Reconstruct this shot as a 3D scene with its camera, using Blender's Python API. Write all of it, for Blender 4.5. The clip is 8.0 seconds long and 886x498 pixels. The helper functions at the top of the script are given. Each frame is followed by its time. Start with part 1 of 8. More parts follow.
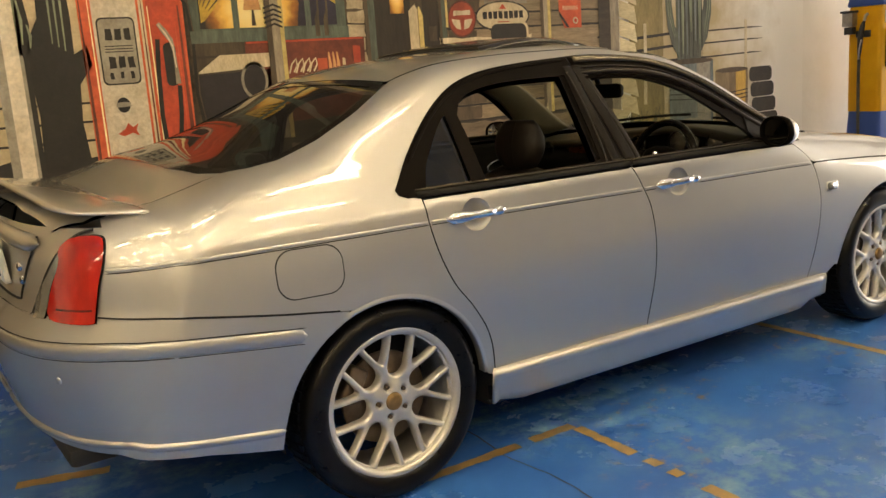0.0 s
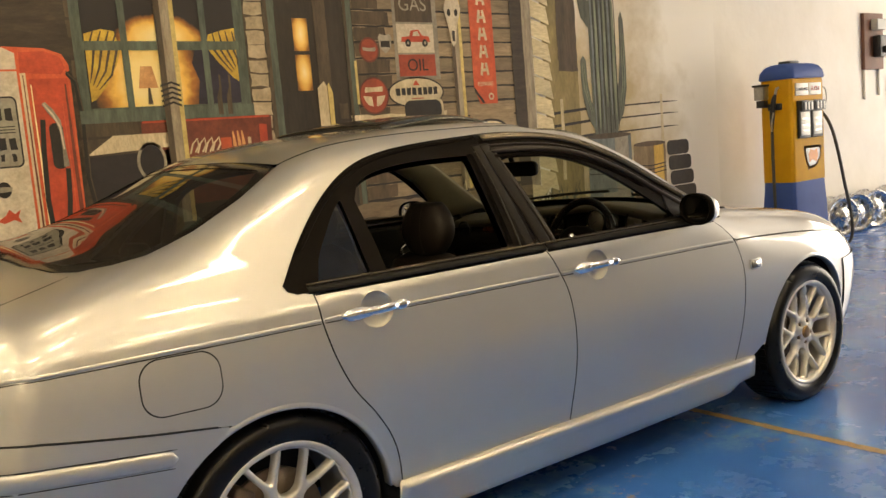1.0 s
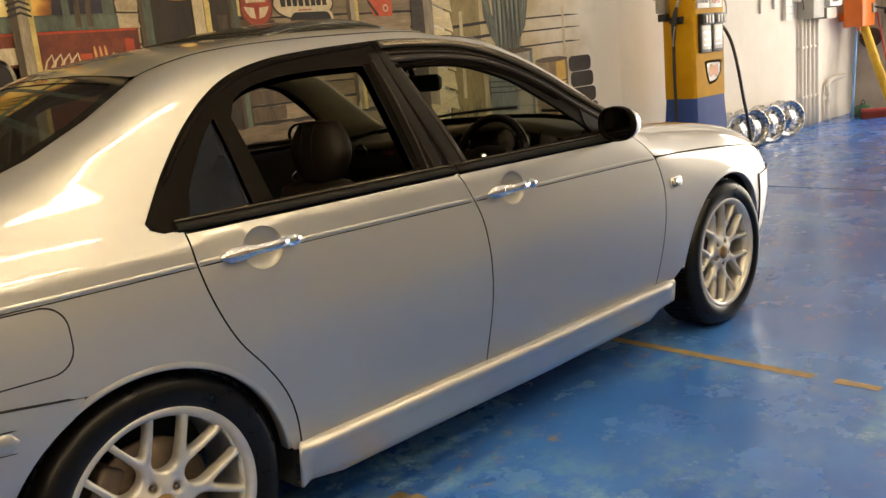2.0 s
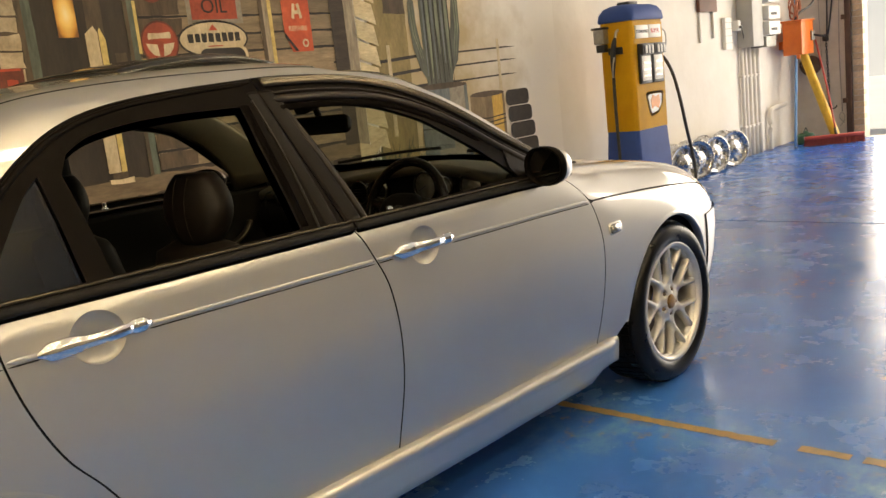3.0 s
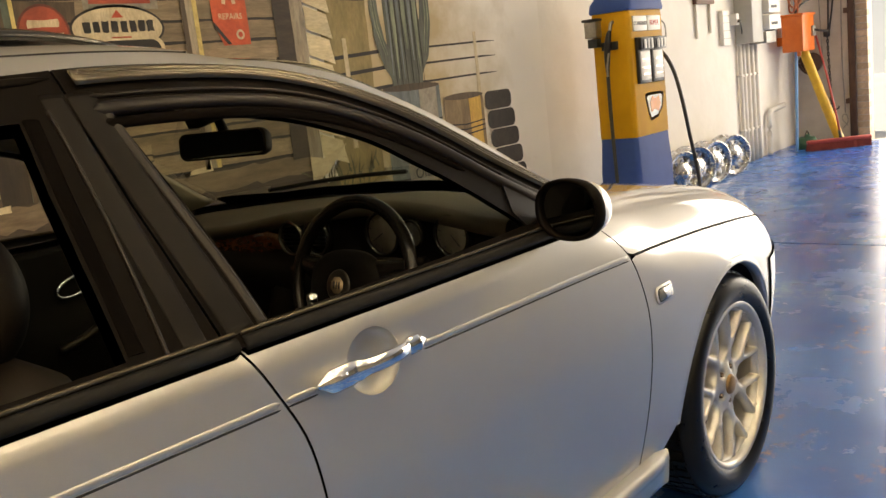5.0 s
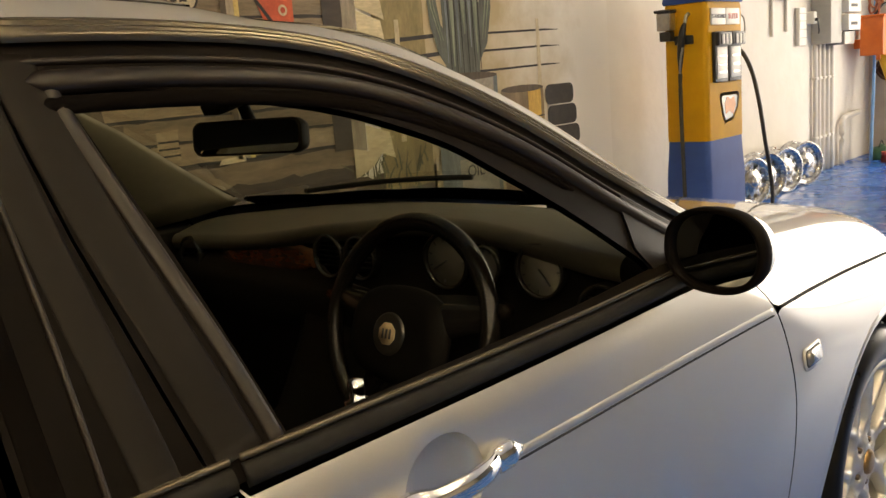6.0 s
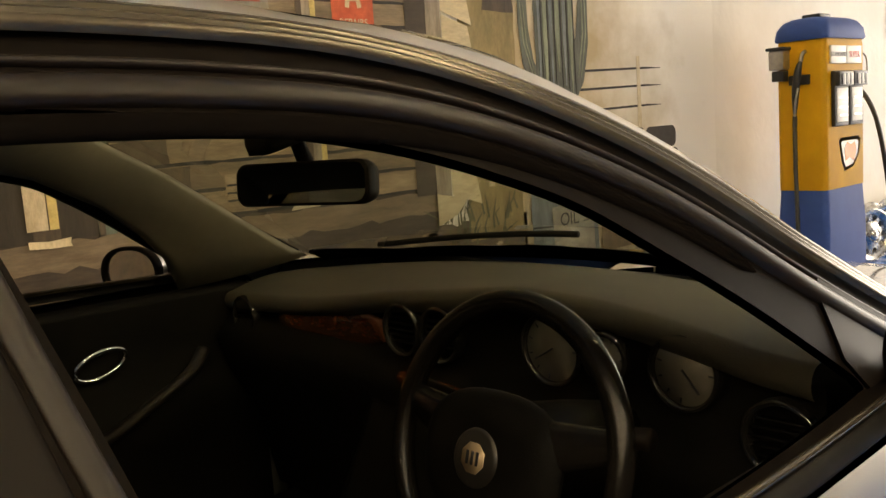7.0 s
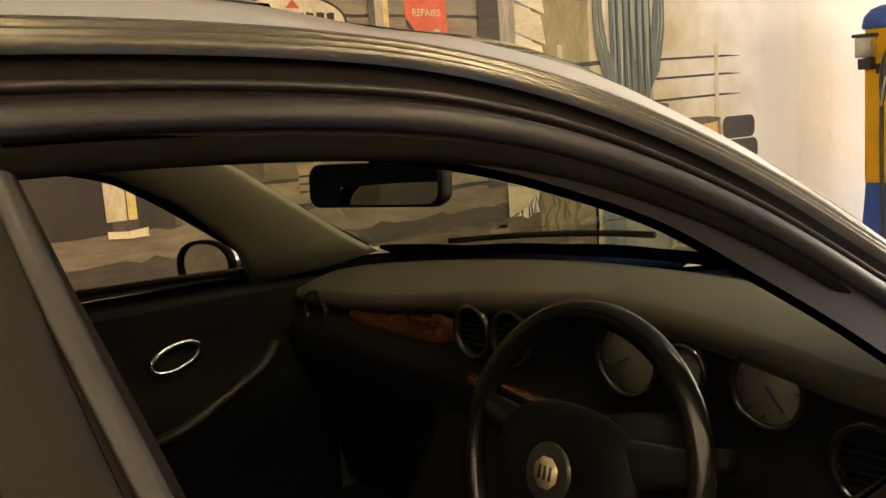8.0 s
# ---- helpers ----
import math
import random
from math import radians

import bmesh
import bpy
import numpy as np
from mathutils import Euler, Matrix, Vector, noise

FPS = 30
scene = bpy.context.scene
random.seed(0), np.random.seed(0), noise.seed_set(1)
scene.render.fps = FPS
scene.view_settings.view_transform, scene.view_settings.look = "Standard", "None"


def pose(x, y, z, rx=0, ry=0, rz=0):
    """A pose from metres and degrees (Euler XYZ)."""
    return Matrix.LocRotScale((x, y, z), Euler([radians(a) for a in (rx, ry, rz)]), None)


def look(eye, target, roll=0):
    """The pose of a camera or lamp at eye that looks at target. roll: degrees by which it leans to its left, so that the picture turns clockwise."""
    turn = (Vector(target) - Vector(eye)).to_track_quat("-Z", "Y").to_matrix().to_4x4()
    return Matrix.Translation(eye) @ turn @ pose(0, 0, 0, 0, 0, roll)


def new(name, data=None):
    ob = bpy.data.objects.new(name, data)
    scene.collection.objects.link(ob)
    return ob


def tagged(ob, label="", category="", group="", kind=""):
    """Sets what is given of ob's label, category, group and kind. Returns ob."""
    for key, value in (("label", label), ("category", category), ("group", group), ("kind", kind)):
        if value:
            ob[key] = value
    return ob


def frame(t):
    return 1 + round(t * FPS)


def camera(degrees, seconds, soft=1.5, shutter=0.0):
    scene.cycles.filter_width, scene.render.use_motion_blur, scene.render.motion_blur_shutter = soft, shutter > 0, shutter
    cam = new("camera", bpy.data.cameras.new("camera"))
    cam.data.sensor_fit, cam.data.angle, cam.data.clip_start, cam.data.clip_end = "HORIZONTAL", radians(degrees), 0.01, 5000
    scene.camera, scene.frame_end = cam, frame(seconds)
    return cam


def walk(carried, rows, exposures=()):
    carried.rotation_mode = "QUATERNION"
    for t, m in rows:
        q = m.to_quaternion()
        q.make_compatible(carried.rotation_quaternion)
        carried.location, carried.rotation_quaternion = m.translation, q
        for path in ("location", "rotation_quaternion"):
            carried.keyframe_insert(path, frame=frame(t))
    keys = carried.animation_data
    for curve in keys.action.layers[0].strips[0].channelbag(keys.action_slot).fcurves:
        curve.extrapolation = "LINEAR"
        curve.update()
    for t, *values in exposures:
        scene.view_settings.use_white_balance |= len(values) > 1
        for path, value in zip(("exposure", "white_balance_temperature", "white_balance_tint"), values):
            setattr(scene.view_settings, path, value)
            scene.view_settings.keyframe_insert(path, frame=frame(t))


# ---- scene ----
cam = camera(52.8, 8.0)
PATH = [
    (0, (-1.325, -3.19, 1.347), (-0.243, -1.554, 0.952), -4.1),
    (0.5, (-1.192, -3.146, 1.365), (-0.069, -1.517, 1.069), -4.4),
    (1, (-1.08, -3.015, 1.357), (0.15, -1.457, 1.111), -4.7),
    (1.5, (-0.972, -2.852, 1.335), (0.344, -1.374, 1.046), -5.1),
    (2, (-0.855, -2.722, 1.308), (0.516, -1.331, 0.878), -5.3),
    (3.5, (-0.234, -2.389, 1.297), (1.259, -1.1, 0.965), -6.7),
    (4, (-0.044, -2.186, 1.296), (1.472, -0.926, 0.956), -7.1),
    (4.5, (0.159, -2.031, 1.286), (1.67, -0.768, 0.932), -7.1),
    (6, (0.695, -1.459, 1.274), (2.136, -0.125, 0.896), -4.52),
    (6.5, (0.813, -1.329, 1.252), (2.202, 0.068, 0.907), -4.02),
    (7, (0.962, -1.173, 1.26), (2.289, 0.298, 0.989), -4.07),
    (7.5, (1.011, -1.127, 1.267), (2.275, 0.399, 0.994), -4.17),
    (8, (0.975, -1.151, 1.284), (2.181, 0.417, 0.992), -4.03),
]
walk(cam, [(t, look(eye, target, roll)) for t, eye, target, roll in PATH], [(0.0, -0.2, 6900, 10), (6.5, -0.2, 6900, 10), (7.0, -0.08, 6900, 10), (7.5, 0.22, 6900, 10), (8.0, 0.47, 6900, 10)])

# ---- light ----
TUBE = 72.0
world = bpy.data.worlds.new("world")
world.use_nodes = True
scene.world = world
wn = world.node_tree.nodes
sky = wn.new("ShaderNodeTexSky")
sky.sky_type = "NISHITA"
sky.sun_disc = False
sky.sun_elevation, sky.sun_rotation = radians(50), radians(194)
wn["Background"].inputs[1].default_value = 0.15
world.node_tree.links.new(sky.outputs[0], wn["Background"].inputs[0])

sun_data = bpy.data.lights.new("sun", "SUN")
sun_data.energy, sun_data.angle, sun_data.color = 5.0, radians(0.5), (1.0, 0.95, 0.86)
sun = new("sun", sun_data)
sun.matrix_world = look((14, -24, 30), (20, 0, 0))

# the sky's light in the open doorway
door_data = bpy.data.lights.new("doorway_light", "AREA")
door_data.shape, door_data.size, door_data.size_y = "RECTANGLE", 5.6, 3.4
door_data.energy, door_data.color = 450.0, (1.0, 0.90, 0.77)
door_light = new("doorway_light", door_data)
door_light.matrix_world = look((12.1, -1.78, 1.75), (0.0, -1.78, 1.75))

# ---- small tools ----
def cubic(points):
    """A smooth curve y(x) through a few points (monotone cubic)."""
    px = np.array([p[0] for p in points], float)
    py = np.array([p[1] for p in points], float)
    d = np.diff(py) / np.diff(px)
    m = np.concatenate([[d[0]], (d[1:] + d[:-1]) / 2, [d[-1]]])
    for i in range(1, len(m) - 1):
        if d[i - 1] * d[i] <= 0:
            m[i] = 0.0

    def f(x):
        x = np.clip(np.asarray(x, float), px[0], px[-1])
        i = np.clip(np.searchsorted(px, x) - 1, 0, len(px) - 2)
        h = px[i + 1] - px[i]
        s = (x - px[i]) / h
        return ((2 * s**3 - 3 * s**2 + 1) * py[i] + (s**3 - 2 * s**2 + s) * h * m[i]
                + (-2 * s**3 + 3 * s**2) * py[i + 1] + (s**3 - s**2) * h * m[i + 1])
    return f


def smin(a, b, k):
    h = np.maximum(k - np.abs(a - b), 0) / k
    return np.minimum(a, b) - h * h * k / 4


def smax(a, b, k):
    return -smin(-a, -b, k)


def mesh_of(name, verts, faces, mat=None, smooth=True):
    me = bpy.data.meshes.new(name)
    me.from_pydata([tuple(map(float, v)) for v in verts], [], [tuple(int(i) for i in f) for f in faces])
    if mat:
        me.materials.append(mat)
    me.polygons.foreach_set("use_smooth", [smooth] * len(me.polygons))
    me.update()
    return me


def put(name, me, parent=None, label=""):
    ob = new(name, me)
    if parent is not None:
        ob.parent = parent
    if label:
        ob["label"] = label
    return ob


def part(name, bm, mat, parent=None, label="", smooth=True):
    """One bmesh as one mesh object under its thing."""
    me = bpy.data.meshes.new(name)
    bm.to_mesh(me)
    bm.free()
    if mat:
        me.materials.append(mat)
    me.polygons.foreach_set("use_smooth", [smooth] * len(me.polygons))
    return put(name, me, parent, label)


def thing(name, label, category, group="", kind="", at=(0, 0, 0)):
    ob = new(name)
    ob.location = at
    return tagged(ob, label, category, group, kind)


def add_box(bm, lo, hi, bevel=0.0, seg=2, m=None):
    """A box between two corners, its edges rounded."""
    r = bmesh.ops.create_cube(bm, size=1.0)
    vs = r["verts"]
    c = [(a + b) / 2 for a, b in zip(lo, hi)]
    s = [b - a for a, b in zip(lo, hi)]
    for v in vs:
        v.co = Vector([c[i] + v.co[i] * s[i] for i in range(3)])
    if bevel > 0:
        es = list({e for v in vs for e in v.link_edges})
        r = bmesh.ops.bevel(bm, geom=es, offset=bevel, segments=seg, profile=0.5, affect="EDGES")
        vs = list({v for f in r["faces"] for v in f.verts} | {v for v in vs if v.is_valid})
    if m is not None:
        bmesh.ops.transform(bm, matrix=m, verts=vs)
    return vs


def box_part(name, lo, hi, mat, parent=None, label="", bevel=0.004, seg=2, m=None):
    bm = bmesh.new()
    add_box(bm, lo, hi, bevel, seg, m)
    ob = part(name, bm, mat, parent, label)
    flat_by_angle(ob)
    return ob


def flat_by_angle(ob, deg=38):
    """Sharp edges where two faces meet at more than deg degrees."""
    bm = bmesh.new()
    bm.from_mesh(ob.data)
    for e in bm.edges:
        if len(e.link_faces) == 2:
            e.smooth = e.calc_face_angle(0) < radians(deg)
    bm.to_mesh(ob.data)
    bm.free()


def add_lathe(bm, profile, seg=32, m=None, closed=False):
    """Turns a profile of (radius, height) round z."""
    rings = []
    for r, z in profile:
        if r < 1e-6:
            rings.append([bm.verts.new((0, 0, z))])
        else:
            rings.append([bm.verts.new((r * math.cos(2 * math.pi * i / seg), r * math.sin(2 * math.pi * i / seg), z)) for i in range(seg)])
    pairs = list(zip(rings, rings[1:]))
    if closed:
        pairs.append((rings[-1], rings[0]))
    for a, b in pairs:
        for i in range(seg):
            j = (i + 1) % seg
            if len(a) == 1 and len(b) == 1:
                continue
            if len(a) == 1:
                bm.faces.new((a[0], b[j], b[i]))
            elif len(b) == 1:
                bm.faces.new((a[i], a[j], b[0]))
            else:
                bm.faces.new((a[i], a[j], b[j], b[i]))
    vs = [v for r in rings for v in r]
    if m is not None:
        bmesh.ops.transform(bm, matrix=m, verts=vs)
    bmesh.ops.recalc_face_normals(bm, faces=list({f for v in vs for f in v.link_faces}))
    return vs


def smooth_path(points, n=8, closed=False):
    """A Catmull-Rom line through points, n steps to each."""
    p = [np.array(q, float) for q in points]
    out = []
    last = len(p) if closed else len(p) - 1
    for i in range(last):
        if closed:
            a, b, c, d = p[i - 1], p[i], p[(i + 1) % len(p)], p[(i + 2) % len(p)]
        else:
            a, b, c, d = p[max(i - 1, 0)], p[i], p[i + 1], p[min(i + 2, len(p) - 1)]
        for k in range(n):
            s = k / n
            out.append(0.5 * (2 * b + (c - a) * s + (2 * a - 5 * b + 4 * c - d) * s**2 + (3 * b - a - 3 * c + d) * s**3))
    if not closed:
        out.append(p[-1])
    return out


def add_tube(bm, line, radius, seg=8, closed=False, flat=1.0, up=(0, 0, 1)):
    """A tube along a line of points; radius may be a list. flat squeezes it along the second axis."""
    p = [Vector(q) for q in line]
    n = len(p)
    rad = radius if hasattr(radius, "__len__") else [radius] * n
    rings = []
    upv = Vector(up)
    for i in range(n):
        t = (p[(i + 1) % n] - p[i - 1]) if closed else (p[min(i + 1, n - 1)] - p[max(i - 1, 0)])
        t.normalize()
        a = t.cross(upv)
        if a.length < 1e-3:
            a = t.cross(Vector((1, 0, 0)))
        a.normalize()
        b = a.cross(t).normalized()
        rings.append([bm.verts.new(p[i] + a * rad[i] * math.cos(2 * math.pi * k / seg) + b * rad[i] * flat * math.sin(2 * math.pi * k / seg)) for k in range(seg)])
    for i in range(n if closed else n - 1):
        a, b = rings[i], rings[(i + 1) % n]
        for k in range(seg):
            bm.faces.new((a[k], a[(k + 1) % seg], b[(k + 1) % seg], b[k]))
    if not closed:
        bm.faces.new(rings[0][::-1])
        bm.faces.new(rings[-1])
    return rings


def add_prism(bm, outline, depth, m=None):
    """A flat outline of (x, y), from z = 0 up to depth."""
    low = [bm.verts.new((x, y, 0)) for x, y in outline]
    top = [bm.verts.new((x, y, depth)) for x, y in outline]
    n = len(outline)
    bm.faces.new(low[::-1])
    bm.faces.new(top)
    for i in range(n):
        bm.faces.new((low[i], low[(i + 1) % n], top[(i + 1) % n], top[i]))
    if m is not None:
        bmesh.ops.transform(bm, matrix=m, verts=low + top)
    bmesh.ops.recalc_face_normals(bm, faces=list({f for v in low + top for f in v.link_faces}))
    return low + top


def rounded(x0, y0, x1, y1, r, n=6):
    """The outline of a rounded rectangle."""
    out = []
    for cx, cy, a in ((x1 - r, y1 - r, 0), (x0 + r, y1 - r, 90), (x0 + r, y0 + r, 180), (x1 - r, y0 + r, 270)):
        out += [(cx + r * math.cos(radians(a + 90 * i / n)), cy + r * math.sin(radians(a + 90 * i / n))) for i in range(n + 1)]
    return out

# ---- materials ----
def material(name, color, rough=0.5, metal=0.0, vary=0.0, scale=8.0, bump=0.0, bump_scale=60.0, coat=0.0, coat_rough=0.05,
             color2=None, spec=0.5, sheen=0.0, rough_vary=0.0, stretch=(1, 1, 1)):
    """A surface with uneven colour at two scales, uneven gloss and fine relief."""
    mat = bpy.data.materials.new(name)
    mat.use_nodes = True
    nt = mat.node_tree
    b = nt.nodes["Principled BSDF"]
    b.inputs["Base Color"].default_value = (*color, 1)
    b.inputs["Roughness"].default_value = rough
    b.inputs["Metallic"].default_value = metal
    b.inputs["Coat Weight"].default_value = coat
    b.inputs["Coat Roughness"].default_value = coat_rough
    b.inputs["Specular IOR Level"].default_value = spec
    b.inputs["Sheen Weight"].default_value = sheen
    co = nt.nodes.new("ShaderNodeTexCoord")
    mp = nt.nodes.new("ShaderNodeMapping")
    mp.inputs["Scale"].default_value = stretch
    nt.links.new(co.outputs["Object"], mp.inputs[0])
    if vary or color2 or rough_vary:
        n1 = nt.nodes.new("ShaderNodeTexNoise")
        n1.inputs["Scale"].default_value = scale
        n1.inputs["Detail"].default_value = 8
        n1.inputs["Roughness"].default_value = 0.62
        nt.links.new(mp.outputs[0], n1.inputs["Vector"])
        if vary or color2:
            r = nt.nodes.new("ShaderNodeValToRGB")
            r.color_ramp.elements[0].position, r.color_ramp.elements[1].position = 0.3, 0.7
            lo = color2 if color2 else tuple(c * (1 - vary) for c in color)
            hi = color if color2 else tuple(min(1, c * (1 + vary)) for c in color)
            r.color_ramp.elements[0].color, r.color_ramp.elements[1].color = (*lo, 1), (*hi, 1)
            nt.links.new(n1.outputs["Fac"], r.inputs[0])
            nt.links.new(r.outputs[0], b.inputs["Base Color"])
        if rough_vary:
            mr = nt.nodes.new("ShaderNodeMapRange")
            mr.inputs[1].default_value, mr.inputs[2].default_value = 0.3, 0.7
            mr.inputs[3].default_value, mr.inputs[4].default_value = max(0.02, rough - rough_vary), min(1, rough + rough_vary)
            nt.links.new(n1.outputs["Fac"], mr.inputs[0])
            nt.links.new(mr.outputs[0], b.inputs["Roughness"])
    if bump:
        n2 = nt.nodes.new("ShaderNodeTexNoise")
        n2.inputs["Scale"].default_value = bump_scale
        n2.inputs["Detail"].default_value = 4
        nt.links.new(mp.outputs[0], n2.inputs["Vector"])
        bp = nt.nodes.new("ShaderNodeBump")
        bp.inputs["Strength"].default_value = 1.0
        bp.inputs["Distance"].default_value = bump
        nt.links.new(n2.outputs["Fac"], bp.inputs["Height"])
        nt.links.new(bp.outputs[0], b.inputs["Normal"])
    return mat


def glass(name, tint, rough=0.0):
    """A thin pane: tinted see-through with a mirror-like coat."""
    mat = bpy.data.materials.new(name)
    mat.use_nodes = True
    nt = mat.node_tree
    nt.nodes.remove(nt.nodes["Principled BSDF"])
    t = nt.nodes.new("ShaderNodeBsdfTransparent")
    t.inputs[0].default_value = (*tint, 1)
    g = nt.nodes.new("ShaderNodeBsdfGlossy")
    g.inputs["Roughness"].default_value = rough
    lw = nt.nodes.new("ShaderNodeLayerWeight")
    lw.inputs[0].default_value = 0.5
    pw = nt.nodes.new("ShaderNodeMath")
    pw.operation = "POWER"
    pw.inputs[1].default_value = 4.0
    nt.links.new(lw.outputs["Facing"], pw.inputs[0])
    f = nt.nodes.new("ShaderNodeMapRange")
    f.inputs[3].default_value, f.inputs[4].default_value = 0.07, 1.0
    nt.links.new(pw.outputs[0], f.inputs[0])
    mix = nt.nodes.new("ShaderNodeMixShader")
    nt.links.new(f.outputs[0], mix.inputs[0])
    nt.links.new(t.outputs[0], mix.inputs[1])
    nt.links.new(g.outputs[0], mix.inputs[2])
    nt.links.new(mix.outputs[0], nt.nodes["Material Output"].inputs[0])
    return mat


SILVER = material("silver_paint", (0.50, 0.485, 0.455), rough=0.42, metal=0.84, coat=1.0, coat_rough=0.05, vary=0.03, scale=900)
SILVER.node_tree.nodes["Principled BSDF"].inputs["Coat IOR"].default_value = 1.72
BLACK_TRIM = material("black_trim", (0.0045, 0.0034, 0.0027), rough=0.5, vary=0.05, scale=4, spec=0.03)
FRIT = material("black_glass_border", (0.006, 0.006, 0.006), rough=0.08, vary=0.1)
RUBBER = material("black_rubber", (0.008, 0.0075, 0.007), rough=0.65, vary=0.2, scale=40, spec=0.15)
TYRE = material("tyre_rubber", (0.0035, 0.0032, 0.003), spec=0.25, rough=0.30, vary=0.1, scale=25, rough_vary=0.04)
DARK = material("dark_underside", (0.012, 0.012, 0.013), rough=0.8, vary=0.3, scale=12)
CHROME = material("chrome", (0.82, 0.82, 0.82), rough=0.06, metal=1.0, rough_vary=0.02, scale=30)
ALLOY = material("alloy_wheel_paint", (0.60, 0.58, 0.54), rough=0.45, metal=0.7, coat=0.6, coat_rough=0.1, vary=0.06, scale=20)
GLASS = glass("clear_glass", (0.70, 0.73, 0.63))
TINTED = glass("tinted_glass", (0.10, 0.10, 0.085))
SMOKED = glass("smoked_glass", (0.27, 0.28, 0.24))

# ---- the hall ----
WALL_Y = 1.93
END_X = 11.85
HALL_H = 4.3


def shade(mat, lo, hi):
    """Lets each object of a material be a little lighter or darker than the next."""
    nt = mat.node_tree
    b = nt.nodes["Principled BSDF"]
    info = nt.nodes.new("ShaderNodeObjectInfo")
    mr = nt.nodes.new("ShaderNodeMapRange")
    mr.inputs[3].default_value, mr.inputs[4].default_value = lo, hi
    nt.links.new(info.outputs["Random"], mr.inputs[0])
    mul = nt.nodes.new("ShaderNodeVectorMath")
    mul.operation = "SCALE"
    if b.inputs["Base Color"].is_linked:
        src = b.inputs["Base Color"].links[0].from_socket
        nt.links.new(src, mul.inputs[0])
    else:
        mul.inputs[0].default_value = b.inputs["Base Color"].default_value[:3]
    nt.links.new(mr.outputs[0], mul.inputs["Scale"])
    nt.links.new(mul.outputs[0], b.inputs["Base Color"])
    return mat


def floor_paint():
    """Blue floor paint, worn pale in clouds, with tan stains."""
    mat = bpy.data.materials.new("blue_floor_paint")
    mat.use_nodes = True
    nt = mat.node_tree
    b = nt.nodes["Principled BSDF"]
    co = nt.nodes.new("ShaderNodeTexCoord")

    def noise_(scale, detail, rough, off=0.0, stretch=(1, 1, 1)):
        mp = nt.nodes.new("ShaderNodeMapping")
        mp.inputs["Location"].default_value = (off, off * 1.7, 0)
        mp.inputs["Scale"].default_value = stretch
        nt.links.new(co.outputs["Object"], mp.inputs[0])
        n = nt.nodes.new("ShaderNodeTexNoise")
        n.inputs["Scale"].default_value, n.inputs["Detail"].default_value, n.inputs["Roughness"].default_value = scale, detail, rough
        nt.links.new(mp.outputs[0], n.inputs["Vector"])
        return n.outputs["Fac"]

    def ramp(src, p0, p1):
        r = nt.nodes.new("ShaderNodeMapRange")
        r.inputs[1].default_value, r.inputs[2].default_value = p0, p1
        nt.links.new(src, r.inputs[0])
        return r.outputs[0]

    def mix(fac, a, c):
        m = nt.nodes.new("ShaderNodeMix")
        m.data_type = "RGBA"
        nt.links.new(fac, m.inputs[0])
        for sock, v in ((m.inputs[6], a), (m.inputs[7], c)):
            if isinstance(v, tuple):
                sock.default_value = (*v, 1)
            else:
                nt.links.new(v, sock)
        return m.outputs[2]
    base = mix(ramp(noise_(1.1, 6, 0.6), 0.35, 0.65), (0.022, 0.085, 0.36), (0.035, 0.14, 0.47))
    wear = nt.nodes.new("ShaderNodeMath")
    wear.operation = "MULTIPLY"
    nt.links.new(ramp(noise_(0.9, 3, 0.5, 3.0), 0.46, 0.62), wear.inputs[0])
    nt.links.new(ramp(noise_(7, 10, 0.72, 1.0), 0.46, 0.70), wear.inputs[1])
    worn = mix(wear.outputs[0], base, (0.17, 0.33, 0.48))
    tan = nt.nodes.new("ShaderNodeMath")
    tan.operation = "MULTIPLY"
    nt.links.new(ramp(noise_(1.3, 3, 0.5, 8.0), 0.56, 0.66), tan.inputs[0])
    nt.links.new(ramp(noise_(13, 8, 0.7, 5.0), 0.55, 0.68), tan.inputs[1])
    col = mix(tan.outputs[0], worn, (0.30, 0.20, 0.07))
    nt.links.new(col, b.inputs["Base Color"])
    mr = nt.nodes.new("ShaderNodeMapRange")
    mr.inputs[1].default_value, mr.inputs[2].default_value, mr.inputs[3].default_value, mr.inputs[4].default_value = 0.3, 0.7, 0.16, 0.34
    nt.links.new(noise_(2.5, 8, 0.65, 11.0), mr.inputs[0])
    nt.links.new(mr.outputs[0], b.inputs["Roughness"])
    bp = nt.nodes.new("ShaderNodeBump")
    bp.inputs["Distance"].default_value = 0.0012
    bp.inputs["Strength"].default_value = 0.5
    nt.links.new(noise_(18, 5, 0.6), bp.inputs["Height"])
    nt.links.new(bp.outputs[0], b.inputs["Normal"])
    return mat


FLOOR = floor_paint()
WHITEWALL = material("white_wall_paint", (0.80, 0.755, 0.68), rough=0.75, color2=(0.70, 0.65, 0.56), scale=1.3, bump=0.004, bump_scale=9)
PLAIN = material("plain_wall", (0.36, 0.32, 0.25), rough=0.85, vary=0.08, scale=1.5, bump=0.002, bump_scale=20)
CEILING = material("ceiling_paint", (0.80, 0.76, 0.68), rough=0.9, vary=0.06, scale=1.0)
ENDWALL = material("end_wall_paint", (0.60, 0.55, 0.48), rough=0.8, color2=(0.42, 0.37, 0.30), scale=2.2, bump=0.003, bump_scale=12)
JOINT = material("joint_dark", (0.015, 0.015, 0.02), rough=0.9)


def slab(name, lo, hi, mat, label, category="wall"):
    ob = box_part(name, lo, hi, mat, None, "", bevel=0.0)
    return tagged(ob, label, category, kind="structure")


